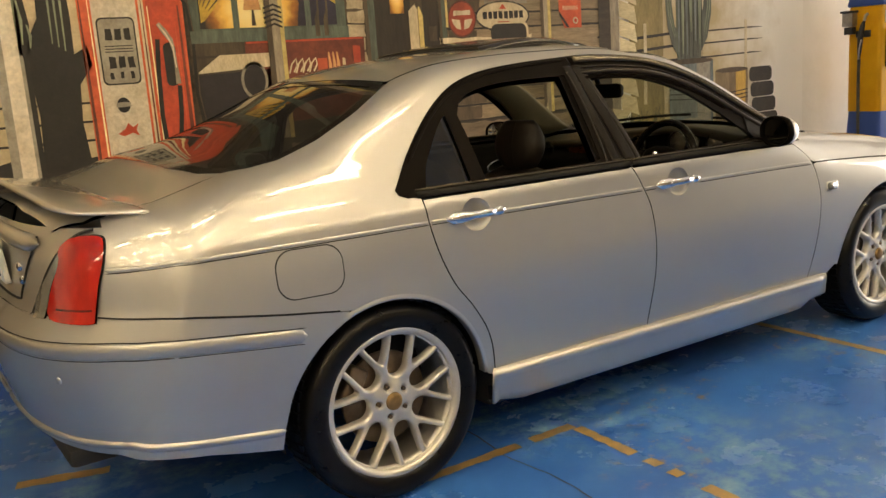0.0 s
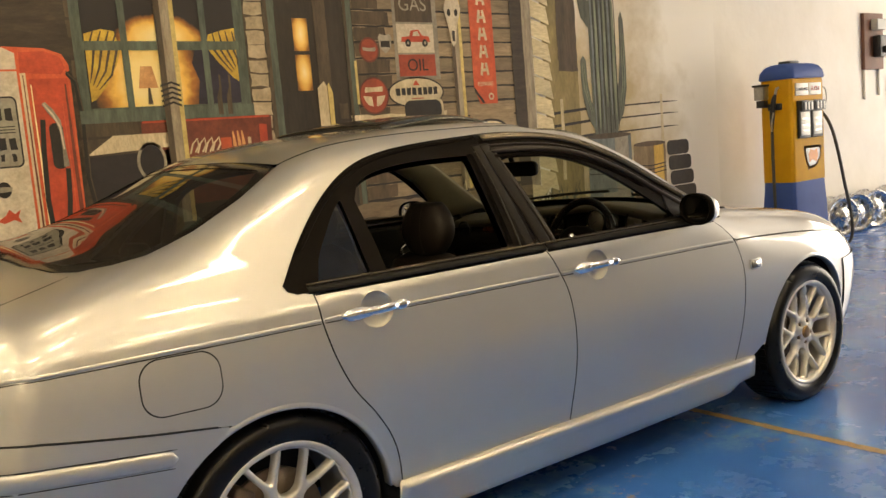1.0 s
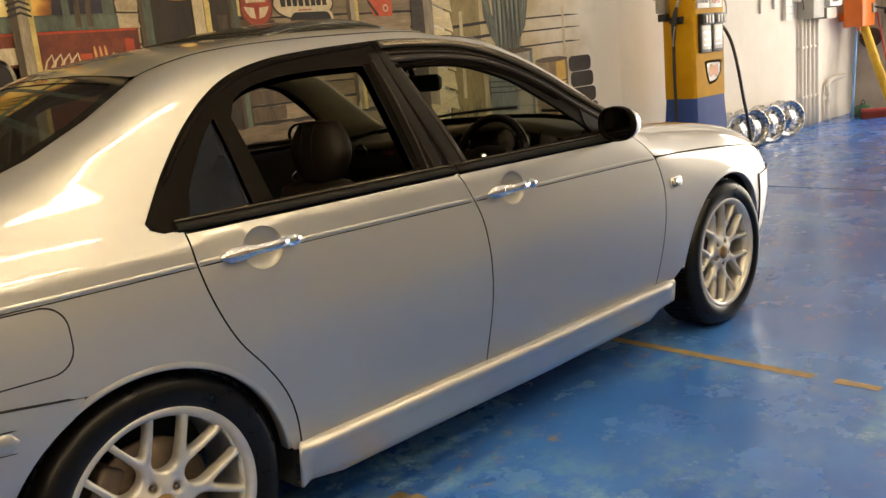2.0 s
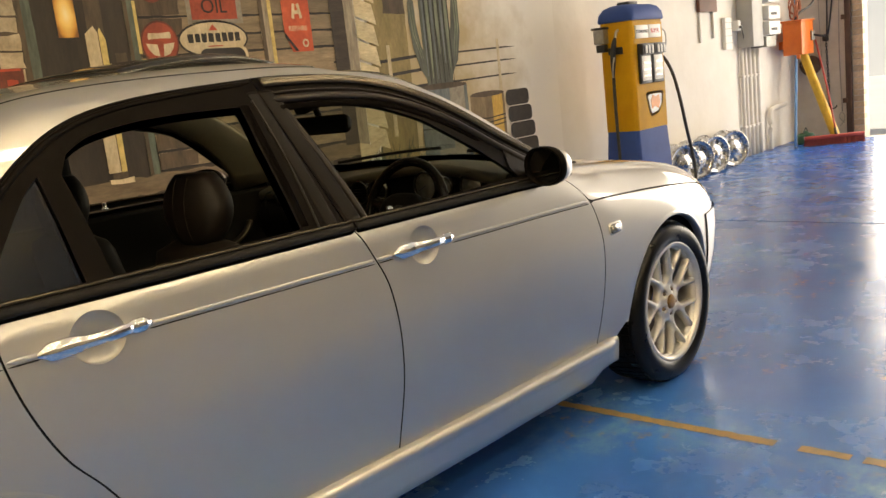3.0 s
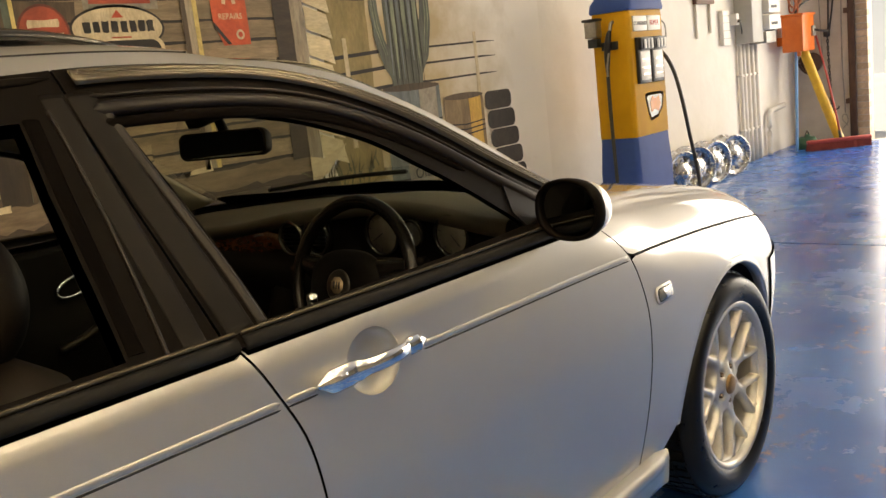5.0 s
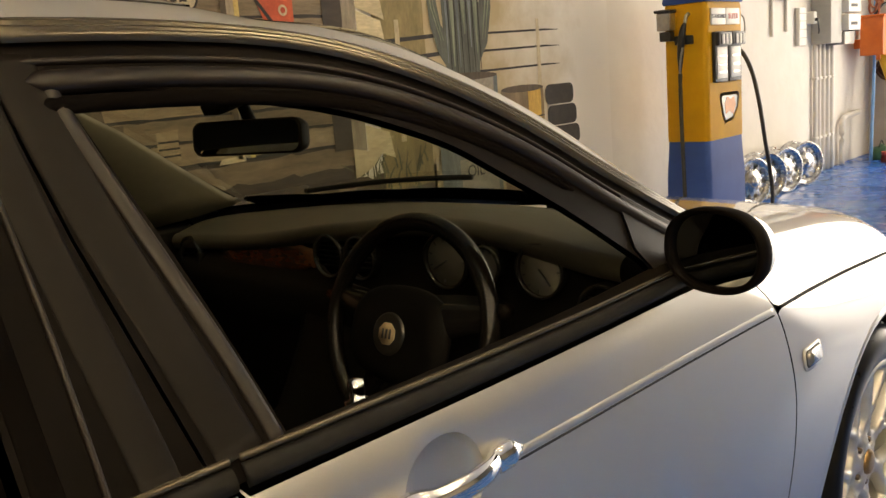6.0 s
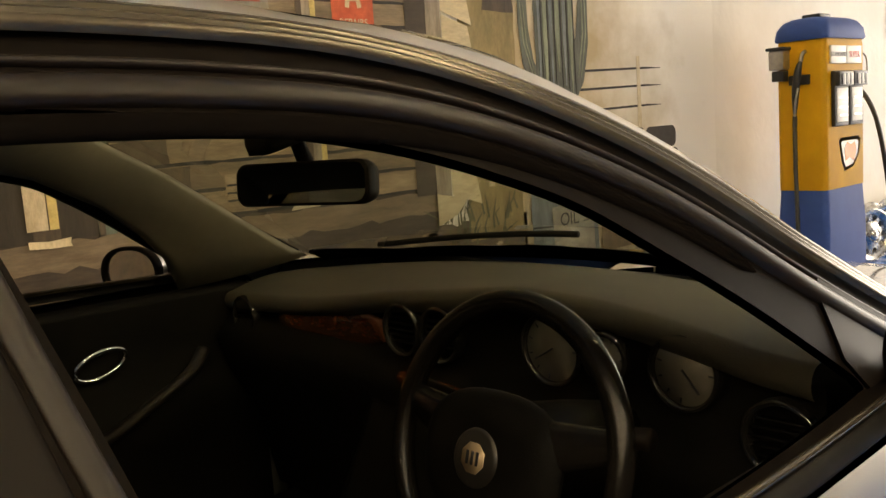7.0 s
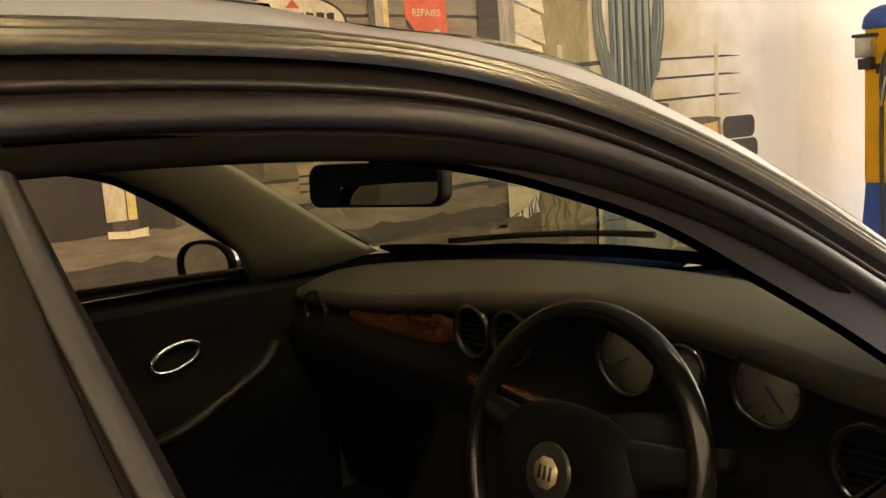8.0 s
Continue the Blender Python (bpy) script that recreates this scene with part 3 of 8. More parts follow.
disc("painted_emblem", 0.02, 1.275, 0.036, 0.042, P_INK, 6, 14)
rect("painted_emblem_bar", -0.02, 1.265, 0.06, 1.288, P_GREY, 7, 0.004)
flat("painted_emblem_red", [(-0.03, 1.12), (0.01, 1.145), (0.03, 1.175), (0.055, 1.15), (0.085, 1.17), (0.07, 1.135), (0.085, 1.10), (0.05, 1.12), (0.0, 1.105)], P_RED, 6)
flat("painted_recess", [(x, z) for x, z in rounded(0.275, 1.36, 0.345, 1.60, 0.03)], P_INK, 6)
stroke("painted_nozzle", [(0.262, 1.705), (0.29, 1.665), (0.325, 1.61), (0.335, 1.55), (0.338, 1.45), (0.34, 1.37)], [0.02, 0.032, 0.026, 0.016, 0.02, 0.03], P_GREY, 8)
stroke("painted_nozzle_light", [(0.262, 1.70), (0.30, 1.645), (0.33, 1.58), (0.338, 1.46)], [0.006, 0.010, 0.008, 0.006], P_WHITE, 9)
stroke("painted_hose", [(0.345, 1.36), (0.335, 1.2), (0.31, 1.02), (0.27, 0.92), (0.235, 1.0), (0.225, 1.2), (0.235, 1.45), (0.25, 1.62)], 0.026, P_INK, 7)
stroke("painted_hose", [(0.40, 1.86), (0.44, 1.80), (0.455, 1.6), (0.445, 1.3), (0.47, 1.10), (0.52, 1.0)], 0.024, P_INK, 7)
stroke("painted_hose_light", [(0.395, 1.865), (0.445, 1.81), (0.465, 1.6), (0.455, 1.3), (0.482, 1.10)], 0.007, P_BROWN, 8)
flat("painted_flap", [(0.40, 0.9), (0.40, 1.08), (0.60, 1.17), (0.72, 1.12), (0.72, 0.9)], P_REDBROWN, 5)

# dark boards with the lit window
for i in range(20):
    z = 0.99 + 0.105 * i
    rect("painted_board", 0.43, z, 1.60, z + 0.092, P_BROWN if i % 3 else P_DARK, 1, 0.003, i)
rect("painted_window", 0.45, 1.60, 1.45, 3.0, P_TEAL, 3)
rect("painted_room", 0.505, 1.665, 1.385, 2.94, P_NIGHT, 4)
rect("painted_room_low", 0.505, 1.665, 1.385, 1.985, P_LAMP_ROOM, 5)
rect("painted_room_high", 0.505, 2.0, 1.385, 2.40, P_LAMP_TOP, 5)
flat("painted_room_corner", [(1.115, 1.665), (1.135, 1.80), (1.10, 1.90), (1.13, 1.985), (1.385, 1.985), (1.385, 1.665)], P_NAVY, 6)
flat("painted_lampshade", [(0.775, 1.765), (0.795, 1.885), (0.86, 1.885), (0.885, 1.765)], P_SHADE, 8)
flat("painted_lamp_foot", [(0.818, 1.675), (0.826, 1.765), (0.838, 1.765), (0.846, 1.675)], P_BROWN, 8)
flat("painted_curtain", [(0.51, 1.985), (0.70, 1.985), (0.665, 1.89), (0.60, 1.78), (0.535, 1.71), (0.51, 1.70)], P_CURTAIN, 8)
flat("painted_curtain", [(0.51, 2.0), (0.69, 2.0), (0.672, 2.075), (0.60, 2.085), (0.51, 2.06)], P_CURTAIN, 8)
flat("painted_curtain", [(1.20, 1.985), (1.383, 1.985), (1.383, 1.79), (1.345, 1.815), (1.265, 1.90)], P_CURTAIN, 8)
flat("painted_curtain", [(1.20, 2.0), (1.383, 2.0), (1.383, 2.10), (1.30, 2.085), (1.215, 2.06)], P_CURTAIN, 8)
for k in range(4):
    a = 0.042 * k
    stroke("painted_fold", [(0.555 + a, 1.985), (0.54 + a * 0.75, 1.90 - 0.02 * k), (0.515 + a * 0.35, 1.80 - 0.012 * k)], [0.014, 0.011, 0.004], P_BROWN, 9)
    stroke("painted_fold", [(1.235 + a, 1.985), (1.285 + a * 0.8, 1.915), (1.345 + a * 0.3, 1.845 + a * 0.3)], [0.013, 0.010, 0.004], P_BROWN, 9)
    stroke("painted_fold", [(0.53 + a, 2.0), (0.56 + a, 2.075)], [0.012, 0.006], P_BROWN, 9)
    stroke("painted_fold", [(1.24 + a, 2.08), (1.255 + a, 2.0)], [0.006, 0.012], P_BROWN, 9)
for x in (0.722, 1.188):
    rect("painted_mullion", x - 0.019, 1.64, x + 0.019, 2.95, P_TEAL, 9)
rect("painted_mullion", 0.49, 1.972, 1.40, 2.022, P_TEAL, 10)
rect("painted_sill", 0.44, 1.585, 1.46, 1.655, P_TEAL, 10)
for x in (1.245, 1.305):
    stroke("painted_bottle", [(x, 1.60), (x, 1.70), (x + 0.012, 1.76), (x + 0.012, 1.83)], [0.03, 0.03, 0.014, 0.012], P_BROWN, 11)
flat("painted_table", [(0.45, 1.415), (0.60, 1.515), (0.92, 1.515), (0.92, 1.435)], P_CREAM, 6)
flat("painted_table_shade", [(0.45, 1.405), (0.92, 1.42), (0.92, 1.05), (0.47, 1.05)], P_NIGHT, 5)
rect("painted_cooler", 0.76, 1.10, 1.565, 1.585, P_REDBROWN, 5, 0.004)
rect("painted_cooler_edge", 0.77, 1.572, 1.555, 1.584, P_RED, 6)
for i in range(4):
    x = 1.03 + 0.045 * i
    stroke("painted_script_shape", [(x, 1.385), (x + 0.02, 1.44), (x + 0.05, 1.47), (x + 0.055, 1.43), (x + 0.03, 1.39)], 0.010, P_CREAM, 6)
rect("painted_can", 1.225, 1.355, 1.292, 1.465, P_ORANGERED, 6)
for x in (1.312, 1.342, 1.37):
    stroke("painted_bottle", [(x, 1.36), (x, 1.43), (x - 0.006, 1.50)], [0.022, 0.020, 0.008], P_SHADE, 6)
stroke("painted_bottle", [(1.41, 1.36), (1.41, 1.46)], 0.02, P_CREAM, 6)
rect("painted_can", 1.485, 1.38, 1.53, 1.53, P_RED, 6, 0.004)
disc("painted_wheel", 0.80, 1.36, 0.085, 0.11, P_GREY, 6)
disc("painted_wheel", 0.80, 1.36, 0.068, 0.092, P_NIGHT, 7)

# posts, door
def post(x0, x1, mat, layer, z0=0.97, edge=None):
    rect("painted_post", x0, z0, x1, Z1, mat, layer, 0.002, int(x0 * 50))
    rect("painted_post_shade", x0, z0, x0 + (x1 - x0) * 0.35, Z1, P_BROWN, layer + 1)
    if edge:
        rect("painted_post_edge", x1 - 0.012, z0, x1 + 0.014, Z1, edge, layer + 2)


post(0.905, 1.005, P_POST, 11, 1.0, P_YELLOW)
for i in range(5):
    z = 1.655 + 0.028 * i
    flat("painted_rope", [(0.895, z), (0.895, z + 0.012), (0.96, z + 0.032), (1.01, z + 0.012), (1.01, z), (0.96, z + 0.02)], P_INK, 14)
for i in range(24):
    z = 0.99 + 0.085 * i
    rect("painted_stone_block", 1.462, z, 1.582, z + 0.074, P_STONE, 4, 0.006, i)
rect("painted_door", 1.655, 0.97, 1.945, 2.9, P_DOOR, 4)
for z0, z1, p_ in ((1.965, 2.165, P_PANE_HIGH), (1.72, 1.942, P_PANE_LOW)):
    rect("painted_pane_frame", 1.768, z0 - 0.010, 1.894, z1 + 0.010, P_INK, 5)
    rect("painted_pane", 1.778, z0, 1.884, z1, p_, 6)
post(1.585, 1.66, P_TEAL, 6, 0.97)
post(1.935, 2.025, P_BROWN, 6, 0.97)
flat("painted_short_post", [(1.915, 1.01), (1.915, 1.735), (1.965, 1.775), (1.985, 1.74), (1.985, 1.01)], P_CREAM, 9)
flat("painted_short_post_edge", [(1.99, 1.01), (1.99, 1.75), (2.0, 1.765), (2.025, 1.70), (2.02, 1.01)], P_YELLOW, 9)
rect("painted_post_foot", 1.915, 0.950, 2.055, 0.975, P_CREAM, 10, 0.004)
rect("painted_doorway", 2.025, 0.97, 2.16, Z1, P_DOOR, 5)
post(2.155, 2.216, P_TEAL, 7, 0.97)
rect("painted_lit_edge", 2.208, 1.62, 2.226, 1.90, P_YELLOW, 10)
rect("painted_crate", 2.07, 1.53, 2.13, 1.63, P_BROWN, 8, 0.004)

# timber wall with signs
for i in range(29):
    z = 0.985 + 0.104 * i
    rect("painted_board", 2.225, z, 3.63, z + 0.093, P_BOARD, 4, 0.004, i)
for i in range(29):
    z = 0.985 + 0.104 * i
    rect("painted_board_shade", 2.226, z + 0.004, 2.47 + 0.05 * math.sin(i * 1.9), z + 0.090, P_BROWN, 5, 0.004, i + 40)
    rect("painted_board_gap", 2.226, z - 0.010, 3.62, z + 0.002, P_INK, 5, 0.003, i + 80)
disc("painted_sign", 2.335, 1.970, 0.078, 0.082, P_REDBROWN, 6)
disc("painted_sign", 2.335, 1.970, 0.066, 0.070, P_DULLRED, 7)
rect("painted_sign_bar", 2.285, 1.962, 2.385, 1.985, P_GREY, 8, 0.004)
flat("painted_shield", [(2.415, 2.05), (2.43, 2.075), (2.47, 2.065), (2.51, 2.075), (2.525, 2.05), (2.515, 1.985), (2.47, 1.945), (2.425, 1.985)], P_GREY, 6)
rect("painted_shield_bar", 2.435, 1.985, 2.505, 2.03, P_INK, 7, 0.005)
rect("painted_sign_frame", 2.545, 1.765, 2.925, 2.42, P_GREY, 6, 0.003)
rect("painted_sign_panel", 2.572, 2.155, 2.885, 2.40, P_BROWN, 7)
words("GAS", 2.72, 2.27, 0.13, P_GREY, 8)
rect("painted_sign_panel", 2.572, 1.950, 2.885, 2.142, P_WHITE, 7)
rect("painted_sign_panel", 2.572, 1.792, 2.885, 1.938, P_DULLRED, 7)
words("OIL", 2.728, 1.863, 0.115, P_INK, 8)
flat("painted_pickup", [(2.605, 2.022), (2.61, 2.055), (2.675, 2.06), (2.69, 2.098), (2.755, 2.105), (2.785, 2.066), (2.845, 2.058), (2.852, 2.022)], P_RED, 8)
flat("painted_pickup_window", [(2.702, 2.062), (2.712, 2.09), (2.748, 2.094), (2.768, 2.062)], P_WHITE, 9)
for x in (2.66, 2.805):
    disc("painted_pickup_wheel", x, 2.015, 0.024, 0.026, P_INK, 9, 16)
    disc("painted_pickup_hub", x, 2.015, 0.010, 0.011, P_GREY, 10, 10)
disc("painted_sign", 2.345, 1.672, 0.118, 0.122, P_REDBROWN, 6)
disc("painted_sign", 2.345, 1.672, 0.108, 0.112, P_DULLRED, 7)
rect("painted_sign_bar", 2.275, 1.695, 2.415, 1.728, P_CREAM, 8, 0.003)
for s in (-1, 1):
    flat("painted_wing", [(2.345 + s * 0.012, 1.60), (2.345 + s * 0.02, 1.665), (2.345 + s * 0.088, 1.672), (2.345 + s * 0.075, 1.64), (2.345 + s * 0.05, 1.61)], P_CREAM, 8)
disc("painted_sign", 2.70, 1.682, 0.240, 0.106, P_INK, 6, 40)
disc("painted_sign", 2.70, 1.682, 0.228, 0.095, P_CREAM, 7, 40)
for i in range(8):
    x = 2.525 + 0.046 * i
    rect("painted_brand_bar", x, 1.665, x + 0.034, 1.715, P_INK, 8, 0.003, i)
rect("painted_brand_mark", 2.655, 1.628, 2.755, 1.645, P_RED, 8)
flat("painted_brand_mark", [(2.67, 1.73), (2.70, 1.765), (2.73, 1.73)], P_RED, 8)
flat("painted_chair_back", rounded(2.59, 1.50, 2.925, 1.638, 0.05), P_CREAM, 9)
flat("painted_chair_back", rounded(2.585, 1.495, 2.905, 1.628, 0.05), P_INK, 10)
rect("painted_ledge", 2.15, 1.50, 2.95, 1.545, P_CREAM, 8, 0.006)
post(3.045, 3.125, P_POST, 8, 0.98, P_YELLOW)
flat("painted_skull", [(3.04, 2.02), (3.03, 2.10), (3.01, 2.17), (2.99, 2.25), (3.02, 2.33), (3.07, 2.36), (3.12, 2.33), (3.145, 2.25), (3.115, 2.17), (3.095, 2.10), (3.085, 2.02), (3.06, 1.99)], P_WHITE, 12)
for x in (3.035, 3.10):
    disc("painted_skull_eye", x, 2.225, 0.016, 0.026, P_INK, 13, 12)
rect("painted_skull_nose", 3.052, 2.03, 3.076, 2.10, P_INK, 13, 0.004)
flat("painted_banner", [(3.225, 1.70), (3.225, 2.42), (3.235, 2.45), (3.425, 2.45), (3.445, 2.42), (3.445, 1.58), (3.275, 1.58)], P_ORANGERED, 7)
for i in range(5):
    z = 2.33 - 0.125 * i
    stroke("painted_banner_bar", [(3.305, z - 0.045), (3.322, z + 0.045)], 0.022, P_CREAM, 8)
    stroke("painted_banner_bar", [(3.372, z - 0.045), (3.352, z + 0.045)], 0.022, P_CREAM, 8)
    rect("painted_banner_bar", 3.315, z - 0.018, 3.365, z + 0.004, P_CREAM, 8)
words("REPAIRS", 3.335, 1.722, 0.042, P_CREAM, 8)
flat("painted_banner_band", [(3.228, 1.70), (3.228, 1.672), (3.30, 1.585), (3.325, 1.585)], P_INK, 8)
disc("painted_banner_disc", 3.385, 1.632, 0.026, 0.026, P_CREAM, 8, 18)
disc("painted_banner_disc", 3.385, 1.632, 0.014, 0.014, P_RED, 9, 14)
rect("painted_panel", 3.17, 1.26, 3.60, 1.545, P_BOARD, 6, 0.006)
disc("painted_arch", 3.35, 1.40, 0.17, 0.07, P_INK, 7)
disc("painted_arch", 3.35, 1.395, 0.155, 0.058, P_CREAM, 8)
rect("painted_jar", 2.66, 1.01, 2.76, 1.14, P_BOARD, 7, 0.005)
for z in (1.03, 1.06, 1.09):
    rect("painted_jar_ring", 2.66, z, 2.76, z + 0.008, P_INK, 8)
flat("painted_table_foot", [(2.94, 0.965), (2.96, 0.99), (3.05, 0.995), (3.075, 1.05), (3.085, 0.97)], P_CREAM, 9)

# house corner, siding, cactus and drums
rect("painted_dark_post", 3.62, 0.95, 3.745, Z1, P_DARK, 8)
rect("painted_corner_board", 3.742, 0.92, 3.835, Z1, P_POST, 9, 0.002)
for i in range(23):
    z = 0.90 + 0.142 * i
    flat("painted_siding", [(3.838, z + 0.012 + 0.025), (3.838, z + 0.142 + 0.02), (3.985 + 0.02, z + 0.142 - 0.03), (4.02 + 0.012, z - 0.025)], P_SIDING, 9)
flat("painted_corner_foot", [(3.74, 0.80), (3.74, 0.95), (3.84, 0.93), (4.03, 0.99), (3.86, 0.84)], P_SIDING, 10)
rect("painted_olive", 3.95, 0.70, 4.335, Z1, P_OLIVE, 2, 0.004)
rect("painted_olive_shade", 4.12, 1.80, 4.335, Z1, P_BROWN, 3, 0.006)
HAZE = bpy.data.materials.new("painted_haze")
HAZE.use_nodes = True
nt = HAZE.node_tree
bs = nt.nodes["Principled BSDF"]
bs.inputs["Roughness"].default_value = 0.75
tc = nt.nodes.new("ShaderNodeTexCoord")
sx = nt.nodes.new("ShaderNodeSeparateXYZ")
nt.links.new(tc.outputs["Object"], sx.inputs[0])
nz = nt.nodes.new("ShaderNodeTexNoise")
nz.inputs["Scale"].default_value, nz.inputs["Detail"].default_value, nz.inputs["Roughness"].default_value = 2.2, 6, 0.6
nt.links.new(tc.outputs["Object"], nz.inputs["Vector"])
gx = nt.nodes.new("ShaderNodeMapRange")
gx.inputs[1].default_value, gx.inputs[2].default_value, gx.inputs[3].default_value, gx.inputs[4].default_value = 5.0, 6.05, 1.0, -0.35
nt.links.new(sx.outputs["X"], gx.inputs[0])
gz = nt.nodes.new("ShaderNodeMapRange")
gz.inputs[1].default_value, gz.inputs[2].default_value, gz.inputs[3].default_value, gz.inputs[4].default_value = 1.6, 2.4, 0.0, -0.45
nt.links.new(sx.outputs["Z"], gz.inputs[0])
ad = nt.nodes.new("ShaderNodeMath")
nt.links.new(gx.outputs[0], ad.inputs[0])
nt.links.new(gz.outputs[0], ad.inputs[1])
nm = nt.nodes.new("ShaderNodeMapRange")
nm.inputs[1].default_value, nm.inputs[2].default_value, nm.inputs[3].default_value, nm.inputs[4].default_value = 0.3, 0.7, -0.4, 0.4
nt.links.new(nz.outputs["Fac"], nm.inputs[0])
ad2 = nt.nodes.new("ShaderNodeMath")
ad2.use_clamp = True
nt.links.new(ad.outputs[0], ad2.inputs[0])
nt.links.new(nm.outputs[0], ad2.inputs[1])
mx = nt.nodes.new("ShaderNodeMix")
mx.data_type = "RGBA"
mx.inputs[6].default_value, mx.inputs[7].default_value = (0.78, 0.735, 0.655, 1), (0.42, 0.33, 0.19, 1)
nt.links.new(ad2.outputs[0], mx.inputs[0])
nt.links.new(mx.outputs[2], bs.inputs["Base Color"])
rect("painted_haze", 4.33, 0.0, 6.2, Z1, HAZE, 1)
for k, z in enumerate((1.505, 1.405, 1.29)):
    stroke("painted_wire", [(4.03, z - 0.03), (4.45, z - 0.005), (4.9, z), (5.45, z + 0.012), (5.6, z + 0.012)], [0.022, 0.022, 0.013, 0.012, 0.003], P_INK, 3)
for x in (4.125, 5.375):
    stroke("painted_fence_post", [(x - 0.012, 0.95), (x, 1.3), (x, 1.585)], [0.038, 0.036, 0.032], P_CREAM, 4)


def painted_cactus(layer):
    flat("painted_cactus", [(4.50, 1.22), (4.49, 1.5), (4.485, 2.0), (4.50, 2.7), (4.56, 2.95), (4.64, 3.0), (4.72, 2.95), (4.78, 2.6), (4.80, 2.0), (4.81, 1.6), (4.80, 1.4), (4.78, 1.22)], P_CACTUS, layer)
    flat("painted_cactus_arm", [(4.52, 1.30), (4.44, 1.40), (4.385, 1.55), (4.365, 1.75), (4.37, 1.88), (4.40, 1.92), (4.435, 1.88), (4.44, 1.72), (4.47, 1.56), (4.55, 1.45)], P_CACTUS, layer + 1)
    flat("painted_cactus_arm", [(4.76, 1.30), (4.87, 1.45), (4.92, 1.65), (4.925, 1.9), (4.915, 2.2), (4.89, 2.28), (4.86, 2.22), (4.85, 1.9), (4.82, 1.7), (4.74, 1.52)], P_CACTUS, layer + 1)
    flat("painted_cactus_arm", [(4.52, 2.10), (4.40, 2.22), (4.35, 2.45), (4.36, 2.6), (4.41, 2.6), (4.43, 2.42), (4.50, 2.34)], P_CACTUS, layer + 1)
    r = random.Random(8)
    for i in range(6):
        x = 4.515 + 0.052 * i
        stroke("painted_rib", [(x, 1.30 + r.uniform(0, 0.2)), (x + r.uniform(-0.01, 0.01), 1.7), (x + 0.006, 2.2), (x, 2.7)], [0.006, 0.026 + 0.010 * (i % 2), 0.024, 0.006], P_CACTUS_LIGHT if i % 2 else P_DRUM, layer + 2)
        stroke("painted_groove", [(x + 0.025, 1.28), (x + 0.022, 1.7), (x + 0.028, 2.2), (x + 0.024, 2.7)], [0.004, 0.009, 0.009, 0.004], P_INK, layer + 3)
    for x in (4.395, 4.415):
        stroke("painted_streak", [(x + 0.07, 1.47), (x + 0.005, 1.65), (x - 0.01, 1.85)], [0.003, 0.010, 0.004], P_CACTUS_LIGHT, layer + 2)
    for x in (4.875, 4.90):
        stroke("painted_streak", [(x - 0.05, 1.47), (x, 1.7), (x + 0.004, 2.1)], [0.003, 0.012, 0.004], P_CACTUS_LIGHT, layer + 2)


painted_cactus(4)


def drum(x0, x1, z0, z1, left, right, layer):
    rect("painted_drum", x0, z0, x1, z1, left, layer, 0.003)
    rect("painted_drum_light", x0 + (x1 - x0) * 0.62, z0, x0 + (x1 - x0) * 0.93, z1 - 0.01, right, layer + 1, 0.003)
    disc("painted_drum_lid", (x0 + x1) / 2, z1, (x1 - x0) / 2, 0.022, P_BROWN, layer + 2, 24)
    for z in (z0 + (z1 - z0) * 0.72, z0 + (z1 - z0) * 0.67, z0 + (z1 - z0) * 0.62, z0 + (z1 - z0) * 0.3):
        stroke("painted_drum_ring", [(x0, z + 0.01), ((x0 + x1) / 2, z - 0.006), (x1, z + 0.01)], 0.009, P_INK, layer + 2)


drum(4.39, 4.935, 0.45, 1.265, P_DRUM, P_GREY, 7)
rect("painted_drum_panel", 4.55, 0.48, 4.80, 0.80, P_GREY, 10, 0.006)
words("OIL", 4.68, 0.72, 0.10, P_INK, 11)
drum(4.965, 5.395, 0.50, 1.165, P_DRUM2, P_DRUM_Y, 7)
for i in range(5):
    z, dx = 1.045 - 0.135 * i, 0.028 * i
    flat("painted_tyre", rounded(5.42 + dx * 0.6, z, 5.735 + dx, z + 0.128, 0.045), P_TYRE, 6)

# shading strokes on the painted pump and stones and ruts on the painted ground
for x, z0, z1, w_, p_ in ((-0.145, 0.4, 1.9, 0.016, P_REDBROWN), (-0.10, 0.4, 1.86, 0.010, P_PALE), (0.182, 0.5, 1.85, 0.010, P_REDBROWN), (0.215, 0.5, 1.80, 0.012, P_PALE), (0.385, 0.5, 1.80, 0.022, P_REDBROWN), (0.36, 0.9, 1.70, 0.008, P_ORANGERED)):
    stroke("painted_shading", [(x, z0), (x + 0.003, (z0 + z1) / 2), (x, z1)], [w_ * 0.5, w_, w_ * 0.4], p_, 6)
rnd = random.Random(12)
for i in range(70):
    x, z = rnd.uniform(1.2, 4.3), 0.12 + 0.66 * rnd.random()
    L, h = rnd.uniform(0.03, 0.16), rnd.uniform(0.004, 0.016)
    tilt = rnd.uniform(-0.12, 0.12)
    pts = [(x, z), (x + L * 0.3, z + h + tilt * L * 0.3), (x + L * 0.8, z + h * 0.8 + tilt * L * 0.8), (x + L, z + tilt * L), (x + L * 0.6, z - h * 0.6 + tilt * L * 0.6), (x + L * 0.2, z - h * 0.5 + tilt * L * 0.2)]
    flat("painted_stone", pts, rnd.choice((P_STONE, P_GREY, P_DARK, P_BROWN, P_DARK)), 5 + i % 3)

